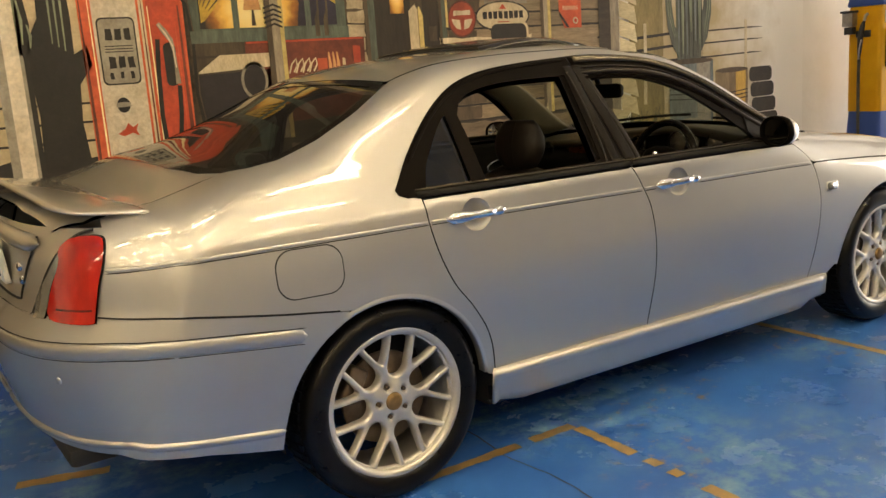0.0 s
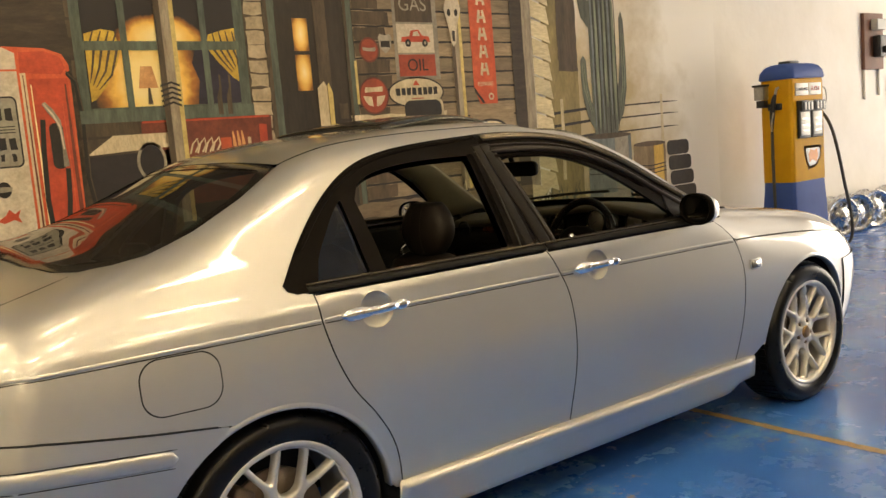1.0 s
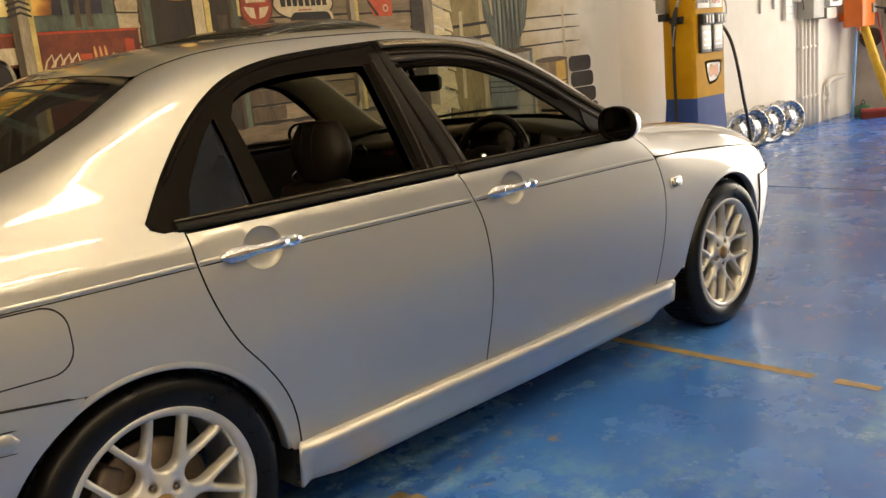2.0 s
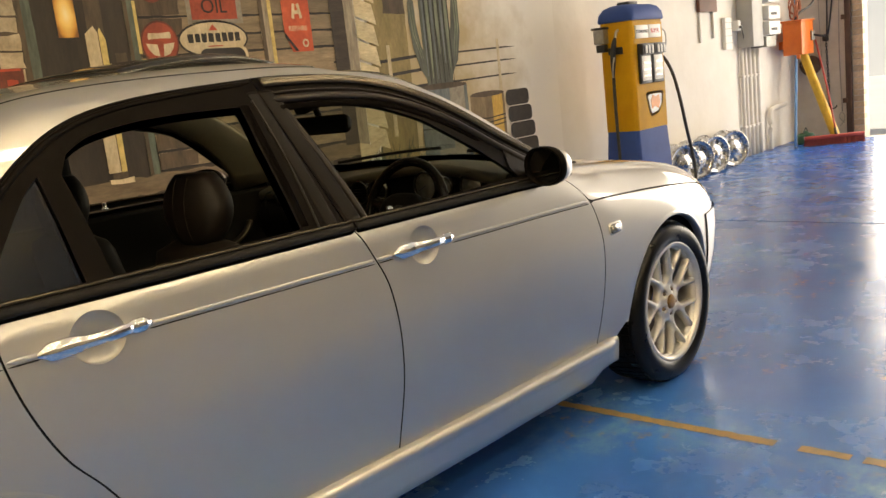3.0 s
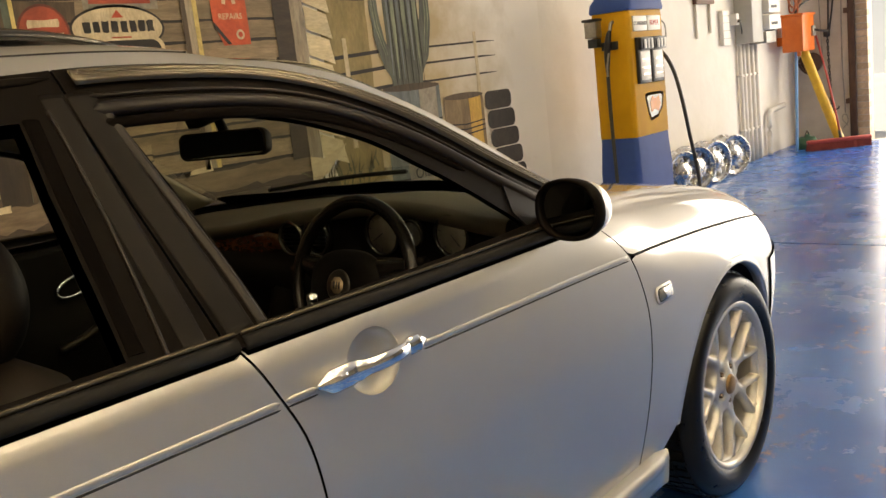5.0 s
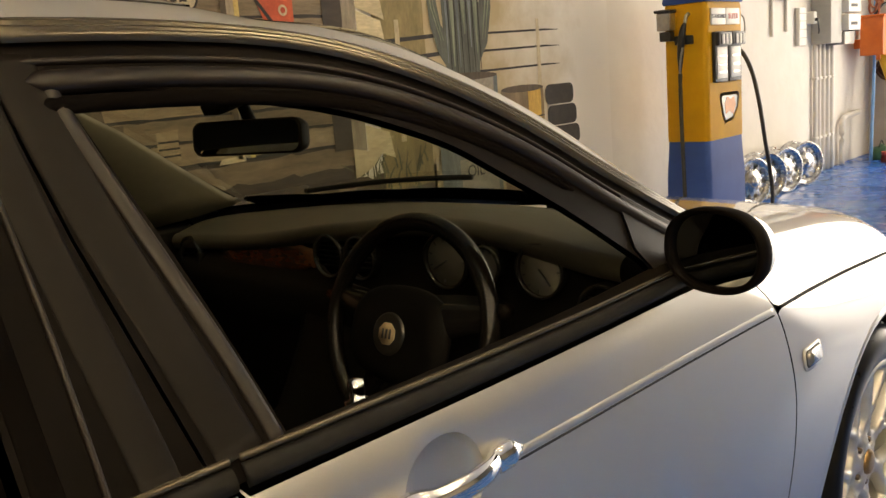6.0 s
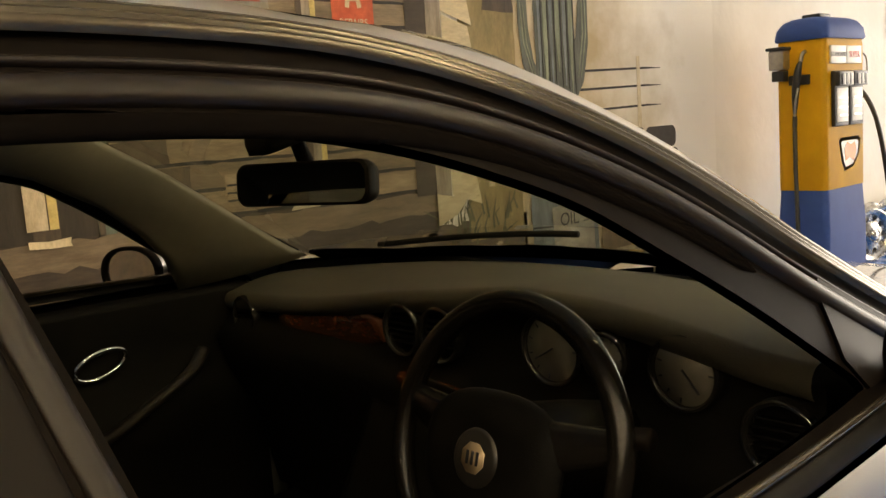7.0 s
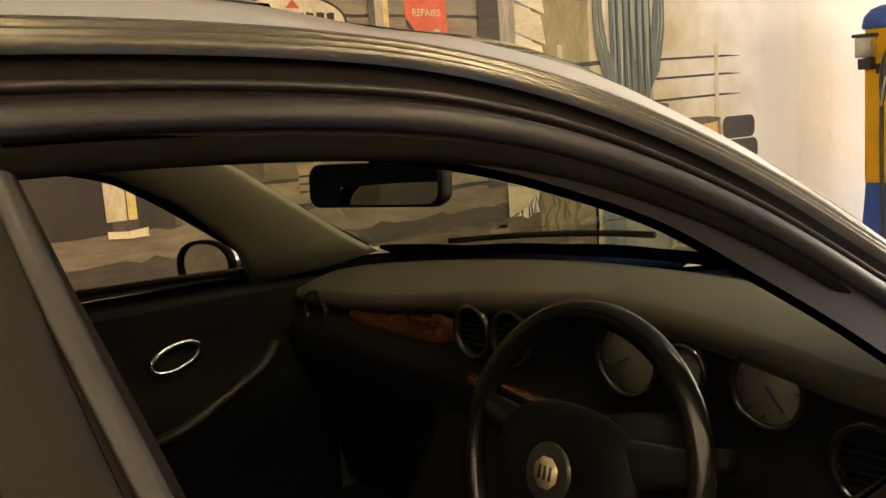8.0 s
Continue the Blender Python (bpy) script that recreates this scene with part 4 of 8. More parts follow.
# ---- the yellow petrol pump ----
PUMP_YELLOW = material("pump_yellow", (0.64, 0.34, 0.006), rough=0.6, color2=(0.50, 0.25, 0.004), scale=3, spec=0.25, bump=0.0008, bump_scale=6)
PUMP_BLUE = material("pump_blue", (0.045, 0.095, 0.32), rough=0.6, color2=(0.03, 0.065, 0.24), scale=3, spec=0.25, bump=0.001, bump_scale=5)
PANEL_WHITE = material("panel_white", (0.70, 0.68, 0.62), rough=0.4, vary=0.05, scale=20)
HOSE = material("hose_rubber", (0.035, 0.030, 0.022), rough=0.55, vary=0.25, scale=40)
STEEL = material("dull_steel", (0.42, 0.40, 0.36), rough=0.35, metal=0.9, vary=0.15, scale=30)
GUN = material("nozzle_black", (0.03, 0.03, 0.03), rough=0.4, metal=0.3, vary=0.2, scale=30)
TEXT_RED = material("sign_red", (0.55, 0.05, 0.03), rough=0.4)


def lettering(text, m, size, mat, parent, depth=0.001):
    cu = bpy.data.curves.new("lettering", "FONT")
    cu.body, cu.size, cu.align_x, cu.align_y, cu.extrude = text, size, "CENTER", "CENTER", depth
    ob = bpy.data.objects.new("lettering", cu)
    scene.collection.objects.link(ob)
    bpy.context.view_layer.update()
    me = bpy.data.meshes.new_from_object(ob)
    bpy.data.objects.remove(ob)
    me.materials.append(mat)
    o = put("lettering", me, parent)
    o.matrix_basis = m
    return o


def fuel_pump(x0, y0):
    """Its corner nearest the hall stands at x0, y0; the dials look out from the wall."""
    w, d = 0.56, 0.31
    pump = thing("fuel_pump", "old yellow and blue petrol pump standing by the white wall", "fuel pump")
    pump.location = (x0, y0, 0)

    def tier(z, r=0.045, grow=0.0):
        return [(x, y, z) for x, y in rounded(-grow, -grow, w + grow, d + grow, r, 5)]

    def stack(name, rows, mat, label=""):
        return loft0(name, [tier(*r) for r in rows], mat, pump, label)

    def loft0(name, rings, mat, parent, label=""):
        verts, faces = [], []
        k = len(rings[0])
        for r in rings:
            verts += r
        for i in range(len(rings) - 1):
            for j in range(k):
                faces.append((i * k + j, i * k + (j + 1) % k, (i + 1) * k + (j + 1) % k, (i + 1) * k + j))
        faces += [tuple(range(k))[::-1], tuple((len(rings) - 1) * k + j for j in range(k))]
        ob = put(name, mesh_of(name, verts, faces, mat), parent, label)
        flat_by_angle(ob, 40)
        return ob
    stack("base", [(0.0, 0.03, 0.022), (0.05, 0.03, 0.022), (0.055, 0.04, 0.016), (0.45, 0.04, 0.014), (0.62, 0.04, 0.004), (0.70, 0.04, 0.0)], PUMP_BLUE, "blue lower casing")
    stack("casing", [(0.70, 0.04, 0.003), (0.71, 0.04, 0.004), (1.60, 0.04, 0.004), (1.63, 0.04, 0.0)], PUMP_YELLOW, "yellow upper casing")
    stack("cap", [(1.63, 0.05, 0.014), (1.645, 0.05, 0.020), (1.70, 0.06, 0.014), (1.745, 0.07, -0.012), (1.765, 0.07, -0.05), (1.772, 0.05, -0.10)], PUMP_BLUE, "rounded blue top")
    box_part("cap_knob", (0.20, 0.12, 1.772), (0.36, 0.24, 1.80), GUN, pump, "", 0.01)
    # front: sign panels, dials, badge, clear of the door seam
    for i, (t, mat) in enumerate((("STANDARD", INK2), ("SUPER", TEXT_RED))):
        xa = 0.05 + 0.225 * i
        p = box_part("sign_panel", (xa, -0.016, 1.475), (xa + 0.215, -0.003, 1.585), PANEL_WHITE, pump, "white lettered panel", 0.004)
        lettering(t, Matrix.Translation((xa + 0.107, -0.0172, 1.53)) @ Matrix.Rotation(radians(90), 4, "X"), 0.040 if i == 0 else 0.055, mat, p)
        xa = 0.07 + 0.215 * i
        dial = box_part("dial_box", (xa, -0.030, 1.09), (xa + 0.195, 0.0, 1.43), GUN, pump, "dark framed price dial", 0.008)
        box_part("dial_face", (xa + 0.022, -0.034, 1.115), (xa + 0.173, -0.029, 1.325), PANEL_WHITE, dial, "", 0.003)
        box_part("hood", (xa - 0.004, -0.062, 1.335), (xa + 0.199, -0.028, 1.425), GUN, dial, "", 0.01)
        for k in range(6):
            box_part("counter_wheel", (xa + 0.02 + 0.027 * k, -0.068, 1.345), (xa + 0.04 + 0.027 * k, -0.060, 1.41), PANEL_WHITE if k % 2 else GUN, dial, "", 0.002)
        for z in (1.15, 1.20, 1.26):
            box_part("dial_bar", (xa + 0.045, -0.0362, z), (xa + 0.15, -0.0342, z + 0.012), STEEL, dial, "", 0.0)
    bm = bmesh.new()
    badge = [(0.17, 0.995), (0.195, 1.015), (0.455, 1.015), (0.487, 0.995), (0.468, 0.90), (0.378, 0.82), (0.248, 0.80), (0.21, 0.86)]
    add_prism(bm, badge, 0.004, Matrix.Rotation(radians(90), 4, "X"))
    b1 = part("badge", bm, PUMP_BLUE, pump, "blue shield badge with an orange emblem", smooth=False)
    bm = bmesh.new()
    add_prism(bm, [(0.33 + (x - 0.33) * 0.80, 0.915 + (z - 0.915) * 0.78) for x, z in badge], 0.006, Matrix.Rotation(radians(90), 4, "X"))
    part("badge_field", bm, PANEL_WHITE, b1, smooth=False)
    bm = bmesh.new()
    add_prism(bm, [(0.26, 0.865), (0.25, 0.94), (0.285, 0.985), (0.34, 0.965), (0.40, 0.98), (0.42, 0.92), (0.385, 0.86), (0.32, 0.885)], 0.008, Matrix.Rotation(radians(90), 4, "X"))
    part("badge_emblem", bm, material("emblem_orange", (0.62, 0.20, 0.02), rough=0.4, vary=0.15, scale=40), b1, smooth=False)
    # side towards the mural: nozzle, its hook, hose and a bracket lamp
    bm = bmesh.new()
    line = smooth_path([(-0.045, 0.13, 1.50), (-0.055, 0.14, 1.46), (-0.06, 0.155, 1.36), (-0.055, 0.165, 1.25), (-0.05, 0.17, 1.16)], 6)
    add_tube(bm, line, [0.010 + 0.014 * math.sin(math.pi * min(1, i / len(line) * 1.1)) for i in range(len(line))], 12)
    noz = part("nozzle", bm, GUN, pump, "black filling nozzle")
    bm = bmesh.new()
    add_tube(bm, smooth_path([(-0.01, 0.12, 1.56), (-0.035, 0.125, 1.545), (-0.045, 0.13, 1.50)], 4), 0.012, 10)
    part("spout", bm, STEEL, noz)
    bm = bmesh.new()
    add_tube(bm, smooth_path([(-0.085, 0.13, 1.34), (-0.10, 0.14, 1.26), (-0.075, 0.16, 1.17)], 5), 0.007, 8)
    part("trigger_guard", bm, STEEL, noz)
    box_part("nozzle_holder", (-0.03, 0.09, 1.36), (0.0, 0.22, 1.42), GUN, pump, "", 0.006)
    bm = bmesh.new()
    add_tube(bm, smooth_path([(-0.05, 0.17, 1.17), (-0.05, 0.172, 1.05), (-0.06, 0.165, 0.8), (-0.075, 0.15, 0.5), (-0.08, 0.14, 0.2), (-0.04, 0.15, 0.06), (0.0, 0.17, 0.10)], 8), 0.014, 10)
    part("hose", bm, HOSE, pump, "brown-black rubber hose")
    lamp = box_part("side_light", (-0.09, 0.22, 1.46), (0.0, 0.32, 1.58), STEEL, pump, "small glass side light", 0.01)
    box_part("light_cap", (-0.105, 0.21, 1.58), (0.0, 0.33, 1.60), GUN, lamp, "", 0.006)
    box_part("light_foot", (-0.07, 0.23, 1.39), (0.0, 0.31, 1.455), GUN, lamp, "", 0.006)
    # the other hose hangs in a long bow
    bm = bmesh.new()
    add_tube(bm, smooth_path([(w + 0.005, 0.12, 1.36), (w + 0.03, 0.03, 1.30), (w + 0.035, -0.05, 1.15), (w + 0.07, -0.09, 0.92), (w + 0.17, -0.09, 0.63), (w + 0.25, -0.09, 0.42),
                              (w + 0.30, -0.09, 0.21), (w + 0.29, -0.07, 0.06), (w + 0.20, 0.0, 0.022), (w + 0.03, 0.12, 0.06)], 8), 0.015, 10)
    part("hose", bm, HOSE, pump, "brown-black rubber hose")
    bm = bmesh.new()
    add_tube(bm, smooth_path([(w, 0.05, 1.56), (w + 0.03, 0.0, 1.52), (w + 0.035, 0.0, 1.40), (w, 0.05, 1.34)], 5), 0.006, 8)
    part("grab_wire", bm, STEEL, pump)
    return pump


INK2 = material("sign_ink", (0.03, 0.03, 0.04), rough=0.5)
fuel_pump(6.43, 1.31)


# ---- chrome rims along the wall ----
def loose_rims():
    bm = bmesh.new()
    add_lathe(bm, [(0.150, -0.02), (0.165, 0.0), (0.185, 0.004), (0.200, 0.010), (0.206, 0.004), (0.204, -0.010), (0.190, -0.018), (0.182, -0.05), (0.176, -0.11), (0.188, -0.165), (0.204, -0.172), (0.206, -0.185), (0.200, -0.186),
                   (0.170, -0.15), (0.160, -0.05)], 48, closed=True)
    rim_me = bpy.data.meshes.new("rim")
    bm.to_mesh(rim_me)
    bm.free()
    rim_me.materials.append(CHROME2)
    rim_me.polygons.foreach_set("use_smooth", [True] * len(rim_me.polygons))
    ring = [(0.162 * math.cos(a), 0.162 * math.sin(a)) for a in np.linspace(0, 2 * math.pi, 48, endpoint=False)]
    holes = []
    for i in range(10):
        a = 2 * math.pi * i / 10
        holes.append([(r * math.cos(a + t), r * math.sin(a + t)) for r, t in ((0.148, -0.20), (0.150, 0.0), (0.148, 0.20), (0.115, 0.15), (0.105, 0.0), (0.115, -0.15))])
    v, f = fill(ring, 0.02, holes)
    r = np.hypot(v[:, 0], v[:, 1])
    z = -0.018 + 0.028 * np.clip((0.095 - r) / 0.05, 0, 1)
    me = mesh_of("centre", [(x, y, zz) for (x, y), zz in zip(v, z)] + [(x, y, zz - 0.012) for (x, y), zz in zip(v, z)], [tuple(t) for t in f] + [tuple(t[::-1] + len(v)) for t in f], CHROME2)
    bm = bmesh.new()
    add_lathe(bm, [(0, 0.035), (0.03, 0.033), (0.042, 0.022), (0.045, 0.0)], 24)
    cap_me = bpy.data.meshes.new("hub_cap")
    bm.to_mesh(cap_me)
    bm.free()
    cap_me.materials.append(CHROME2)
    cap_me.polygons.foreach_set("use_smooth", [True] * len(cap_me.polygons))
    for i, (x, y, turn) in enumerate(((7.93, 1.64, -20), (8.28, 1.66, -26), (8.72, 1.67, -21), (9.22, 1.68, -27))):
        rim = thing("wheel_rim", "loose chrome wheel rim standing on the floor by the wall", "wheel rim", "chrome rims along the wall")
        rim.matrix_basis = Matrix.Translation((x, y, 0.206)) @ Matrix.Rotation(radians(turn), 4, "Z") @ Matrix.Rotation(radians(90), 4, "X") @ Matrix.Rotation(0.3 * i, 4, "Z")
        put("rim", rim_me, rim)
        put("centre", me, rim)
        put("hub_cap", cap_me, rim)


CHROME2 = material("worn_chrome", (0.56, 0.545, 0.52), rough=0.26, metal=1.0, vary=0.1, scale=25, rough_vary=0.07)

# ---- the car: a silver saloon; x runs forward along it, the rear axle stands at x = 0 ----
HUB_Z, HUB_F = 0.325, 2.746
CREASE = cubic([(-0.80, 0.88), (-0.5, 0.888), (0.0, 0.884), (0.5, 0.872), (1.1, 0.86), (1.5, 0.851), (2.2, 0.834), (2.45, 0.819), (2.7, 0.801), (3.0, 0.770), (3.3, 0.720), (3.7, 0.62)])
DECK = cubic([(-1.05, 1.015), (-0.9, 1.035), (-0.5, 1.055), (0.5, 1.03), (1.8, 1.02), (2.1, 0.996), (2.4, 0.965), (2.6, 0.942), (3.0, 0.889), (3.3, 0.833), (3.5, 0.772), (3.7, 0.65)])
TUCK = cubic([(0.10, 0.115), (0.18, 0.080), (0.26, 0.050), (0.33, 0.032), (0.45, 0.012), (0.56, 0.002), (0.64, 0.0), (0.75, 0.009), (0.87, 0.027), (0.95, 0.052), (1.05, 0.11), (1.2, 0.3)])
REAR_L = cubic([(0.1, 0.56), (0.3, 0.605), (0.40, 0.625), (0.55, 0.66), (0.68, 0.665), (0.75, 0.625), (0.9, 0.605), (1.0, 0.58), (1.2, 0.5)])
FRONT_L = cubic([(0.1, 1.03), (0.3, 1.11), (0.5, 1.135), (0.65, 1.10), (0.8, 1.01), (1.0, 0.85)])
SHOULDER = cubic([(-1.0, 0.14), (0.0, 0.12), (1.0, 0.10), (2.0, 0.10), (2.4, 0.20), (3.6, 0.22)])
ROOF = cubic([(-3.0, -6.0), (-1.2, -0.8), (-0.85, 0.40), (-0.70, 0.87), (-0.56, 1.03), (-0.25, 1.155), (0.05, 1.265), (0.27, 1.345), (0.45, 1.388), (0.75, 1.418), (1.05, 1.424), (1.30, 1.408), (1.42, 1.390), (1.55, 1.383), (1.70, 1.360), (1.85, 1.300), (2.0, 1.221), (2.2, 1.104), (2.5, 0.935), (2.9, 0.62), (3.6, -0.2), (5.0, -2.0)])
BELT = cubic([(-1.0, 0.62), (-0.6, 0.74), (-0.2, 0.81), (0.2, 0.836), (0.9, 0.842), (1.6, 0.841), (2.0, 0.804), (2.4, 0.75), (3.0, 0.6)])
BLEND = cubic([(-1.0, 0.18), (-0.1, 0.16), (0.15, 0.10), (0.4, 0.05), (0.7, 0.03), (3.5, 0.025)])


def plan_width(x, z):
    """Half the width of the lower body, ends rounded."""
    w = 0.888 - 0.012 * np.abs((x - 1.2) / 1.6) ** 2
    r = (-0.35 - x) / REAR_L(z)
    f = (x - 2.6) / FRONT_L(z)
    past = np.maximum(np.maximum(r, f) - 1, 0)
    r, f = np.clip(r, 0, 1), np.clip(f, 0, 1)
    return w * (1 - r**3.2) ** (1 / 3.2) * (1 - f**3.0) ** (1 / 3.0) - past


def body(x, y, z):
    """Positive inside the car's skin; the size is about the distance to it."""
    y = np.abs(y)
    side = plan_width(x, z) - TUCK(z) - y
    lower = smin(side, DECK(x) - 0.05 * y * y - z, SHOULDER(x))
    up = np.maximum(z - 0.95, -0.03)
    wall = BELT(x) - 0.48 * up - 0.50 * up * np.abs(up) - y
    bow = np.where(x > 1.0, 0.34, -0.16) * y * y * np.clip(np.abs(x - 0.85) - 0.4, 0, 0.4) / 0.4
    top = ROOF(x + bow) - 0.075 * y * y - z
    house = smin(wall, top, 0.07)
    return smax(lower, house, BLEND(x))


def solve(origin, way, near, far):
    """Where rays leave the skin: origin and way are (n, 3)."""
    lo = np.full(len(origin), near, float)
    hi = np.full(len(origin), far, float)
    for _ in range(36):
        mid = (lo + hi) / 2
        p = origin + way * mid[:, None]
        inside = body(p[:, 0], p[:, 1], p[:, 2]) > 0
        lo, hi = np.where(inside, mid, lo), np.where(inside, hi, mid)
    return origin + way * lo[:, None]


def normals(p):
    e = 0.004
    g = np.stack([body(p[:, 0] + e * (i == 0), p[:, 1] + e * (i == 1), p[:, 2] + e * (i == 2))
                  - body(p[:, 0] - e * (i == 0), p[:, 1] - e * (i == 1), p[:, 2] - e * (i == 2)) for i in range(3)], 1)
    return -g / np.maximum(np.linalg.norm(g, axis=1), 1e-9)[:, None]


def on_side(q):
    q = np.asarray(q, float)
    o = np.stack([q[:, 0], 0 * q[:, 0], q[:, 1]], 1)
    return solve(o, np.tile([0.0, 1, 0], (len(q), 1)), 0.0, 1.2)


def on_top(q):
    q = np.asarray(q, float)
    o = np.stack([q[:, 0], q[:, 1], 0 * q[:, 0] + 0.6], 1)
    return solve(o, np.tile([0.0, 0, 1], (len(q), 1)), 0.0, 1.2)


def on_section(q):
    """q: x, and the angle above the level at 0.7 m."""
    q = np.asarray(q, float)
    o = np.stack([q[:, 0], 0 * q[:, 0], 0 * q[:, 0] + 0.7], 1)
    return solve(o, np.stack([0 * q[:, 0], np.cos(q[:, 1]), np.sin(q[:, 1])], 1), 0.0, 1.5)


def on_rear(q):
    """q: the angle round an upright axis from straight back, and the height."""
    q = np.asarray(q, float)
    o = np.stack([0 * q[:, 0] - 0.3, 0 * q[:, 0], q[:, 1]], 1)
    return solve(o, np.stack([-np.cos(q[:, 0]), np.sin(q[:, 0]), 0 * q[:, 0]], 1), 0.0, 1.5)


def on_nose(q):
    q = np.asarray(q, float)
    o = np.stack([0 * q[:, 0] + 2.7, 0 * q[:, 0], q[:, 1]], 1)
    return solve(o, np.stack([np.cos(q[:, 0]), np.sin(q[:, 0]), 0 * q[:, 0]], 1), 0.0, 1.5)


def section_of(p):
    return [(a[0], math.atan2(a[2] - 0.7, a[1])) for a in p]


def rear_of(p):
    return [(math.atan2(a[1], -0.3 - a[0]), a[2]) for a in p]


def dense(outline, step, closed=True):
    out = []
    n = len(outline)
    for i in range(n if closed else n - 1):
        a, b = np.array(outline[i], float), np.array(outline[(i + 1) % n], float)
        k = max(1, int(math.ceil(np.linalg.norm(b - a) / step)))
        out += [tuple(a + (b - a) * j / k) for j in range(k)]
    return out


def inside_polygon(pts, poly):
    poly = np.array(poly)
    x, y = pts[:, 0], pts[:, 1]
    hit = np.zeros(len(pts), bool)
    j = len(poly) - 1
    for i in range(len(poly)):
        xi, yi, xj, yj = *poly[i], *poly[j]
        if yi != yj:
            hit ^= ((yi > y) != (yj > y)) & (x < (xj - xi) * (y - yi) / (yj - yi) + xi)
        j = i
    return hit


def edge_distance(pts, poly):
    poly = np.array(poly)
    a, b = poly, np.roll(poly, -1, 0)
    d = np.full(len(pts), 9.0)
    for p, q in zip(a, b):
        v = q - p
        L = max(v @ v, 1e-12)
        s = np.clip(((pts - p) @ v) / L, 0, 1)
        d = np.minimum(d, np.linalg.norm(pts - p - s[:, None] * v, axis=1))
    return d


from mathutils.geometry import delaunay_2d_cdt


def fill(outline, step, holes=()):
    """Points and triangles that fill an outline, with holes cut out."""
    outline = dense(outline, step)
    rings = [outline] + [dense(hh, step) for hh in holes]
    arr = np.array(outline)
    x0, y0 = arr.min(0)
    x1, y1 = arr.max(0)
    gx, gy = np.meshgrid(np.arange(x0, x1, step), np.arange(y0, y1, step))
    g = np.stack([gx.ravel(), gy.ravel()], 1)
    keep = inside_polygon(g, outline)
    for r in rings:
        keep &= edge_distance(g, r) > step * 0.45
    for r in rings[1:]:
        keep &= ~inside_polygon(g, r)
    verts = [Vector(p) for r in rings for p in r] + [Vector(p) for p in g[keep]]
    edges, n = [], 0
    for r in rings:
        edges += [(n + i, n + (i + 1) % len(r)) for i in range(len(r))]
        n += len(r)
    v, e, f, *_ = delaunay_2d_cdt(verts, edges, [], 0, 1e-6)
    v = np.array([tuple(q) for q in v])
    f = np.array([t for t in f if len(t) == 3])
    mid = v[f].mean(1)
    ok = inside_polygon(mid, outline)
    for r in rings[1:]:
        ok &= ~inside_polygon(mid, r)
    return v, f[ok]


def skin_mesh(name, v2, f, chart, mat, side=-1, lift=0.0, rim=0.012, flip=False):
    """Lays a filled outline on the car's skin, side -1 or 1, with a rim turned in along its border."""
    p = chart(v2)
    n = normals(p)
    p = p + n * (lift(p)[:, None] if callable(lift) else lift)
    used = {}
    for a, b, c in f:
        for e in ((a, b), (b, c), (c, a)):
            used[e] = True
    border = [(a, b) for a, b in used if (b, a) not in used]
    p, n = p * [1, side, 1], n * [1, side, 1]
    tri = p[f]
    want = n[f].mean(1)
    good = (np.cross(tri[:, 1] - tri[:, 0], tri[:, 2] - tri[:, 0]) * want).sum(1) > 0
    f = np.where(good[:, None], f, f[:, ::-1])
    faces = [tuple(t) for t in f]
    verts, vn = [*p], [*n]
    if rim:
        inner, outer = {}, {}
        for a, b in border:
            for i in (a, b):
                if i not in inner:
                    outer[i] = len(verts)
                    verts.append(p[i]); vn.append(None)
                    inner[i] = len(verts)
                    verts.append(p[i] - n[i] * rim); vn.append(None)
        for a, b in border:
            t = p[b] - p[a]
            out = np.cross(t, n[a] + n[b])
            q = (outer[a], outer[b], inner[b], inner[a])
            faces.append(q)
            for i in (a, b):
                for k in (outer[i], inner[i]):
                    vn[k] = out if vn[k] is None else vn[k] + out
    me = mesh_of(name, verts, faces, mat)
    vn = np.array([m / max(np.linalg.norm(m), 1e-9) for m in vn])
    me.normals_split_custom_set_from_vertices([tuple(m) for m in vn])
    return me


def panel(name, outline, chart, mat, parent, side=-1, step=0.03, lift=0.0, rim=0.012, holes=(), label=""):
    v, f = fill(outline, step, holes)
    return put(name, skin_mesh(name, v, f, chart, mat, side, lift, rim), parent, label)


def arc(cx, cz, r, a0, a1, n=14):
    return [(cx + r * math.cos(radians(a0 + (a1 - a0) * i / n)), cz + r * math.sin(radians(a0 + (a1 - a0) * i / n))) for i in range(n + 1)]


def curve2(points, n=5):
    return [tuple(p) for p in smooth_path(points, n)]


car = thing("car", "silver metallic four-door saloon with a boot spoiler and alloy wheels", "car")
GAP = 0.0025

# lines of the side, as (x, z)
REAR_CUT = curve2([(0.155, 0.955), (0.163, 0.87), (0.19, 0.77), (0.235, 0.67), (0.30, 0.585), (0.352, 0.50), (0.378, 0.42), (0.388, 0.325)])
MID_CUT = curve2([(1.075, 0.955), (1.12, 0.87), (1.155, 0.78), (1.163, 0.65), (1.155, 0.50), (1.125, 0.315)])
FRONT_CUT = curve2([(2.075, 0.935), (2.165, 0.845), (2.205, 0.75), (2.213, 0.65), (2.20, 0.50), (2.165, 0.30)])
SILL_TOP = lambda x: 0.335 - 0.03 * (x - 0.35) / 1.9
BELT_Z = cubic([(-0.5, 0.975), (0.0, 0.965), (0.4, 0.958), (1.0, 0.952), (1.6, 0.945), (2.2, 0.93)])


def shifted(line, dx):
    return [(x + dx, z) for x, z in line]


HANDLES = [(1.313, 0.862), (0.350, 0.878)]


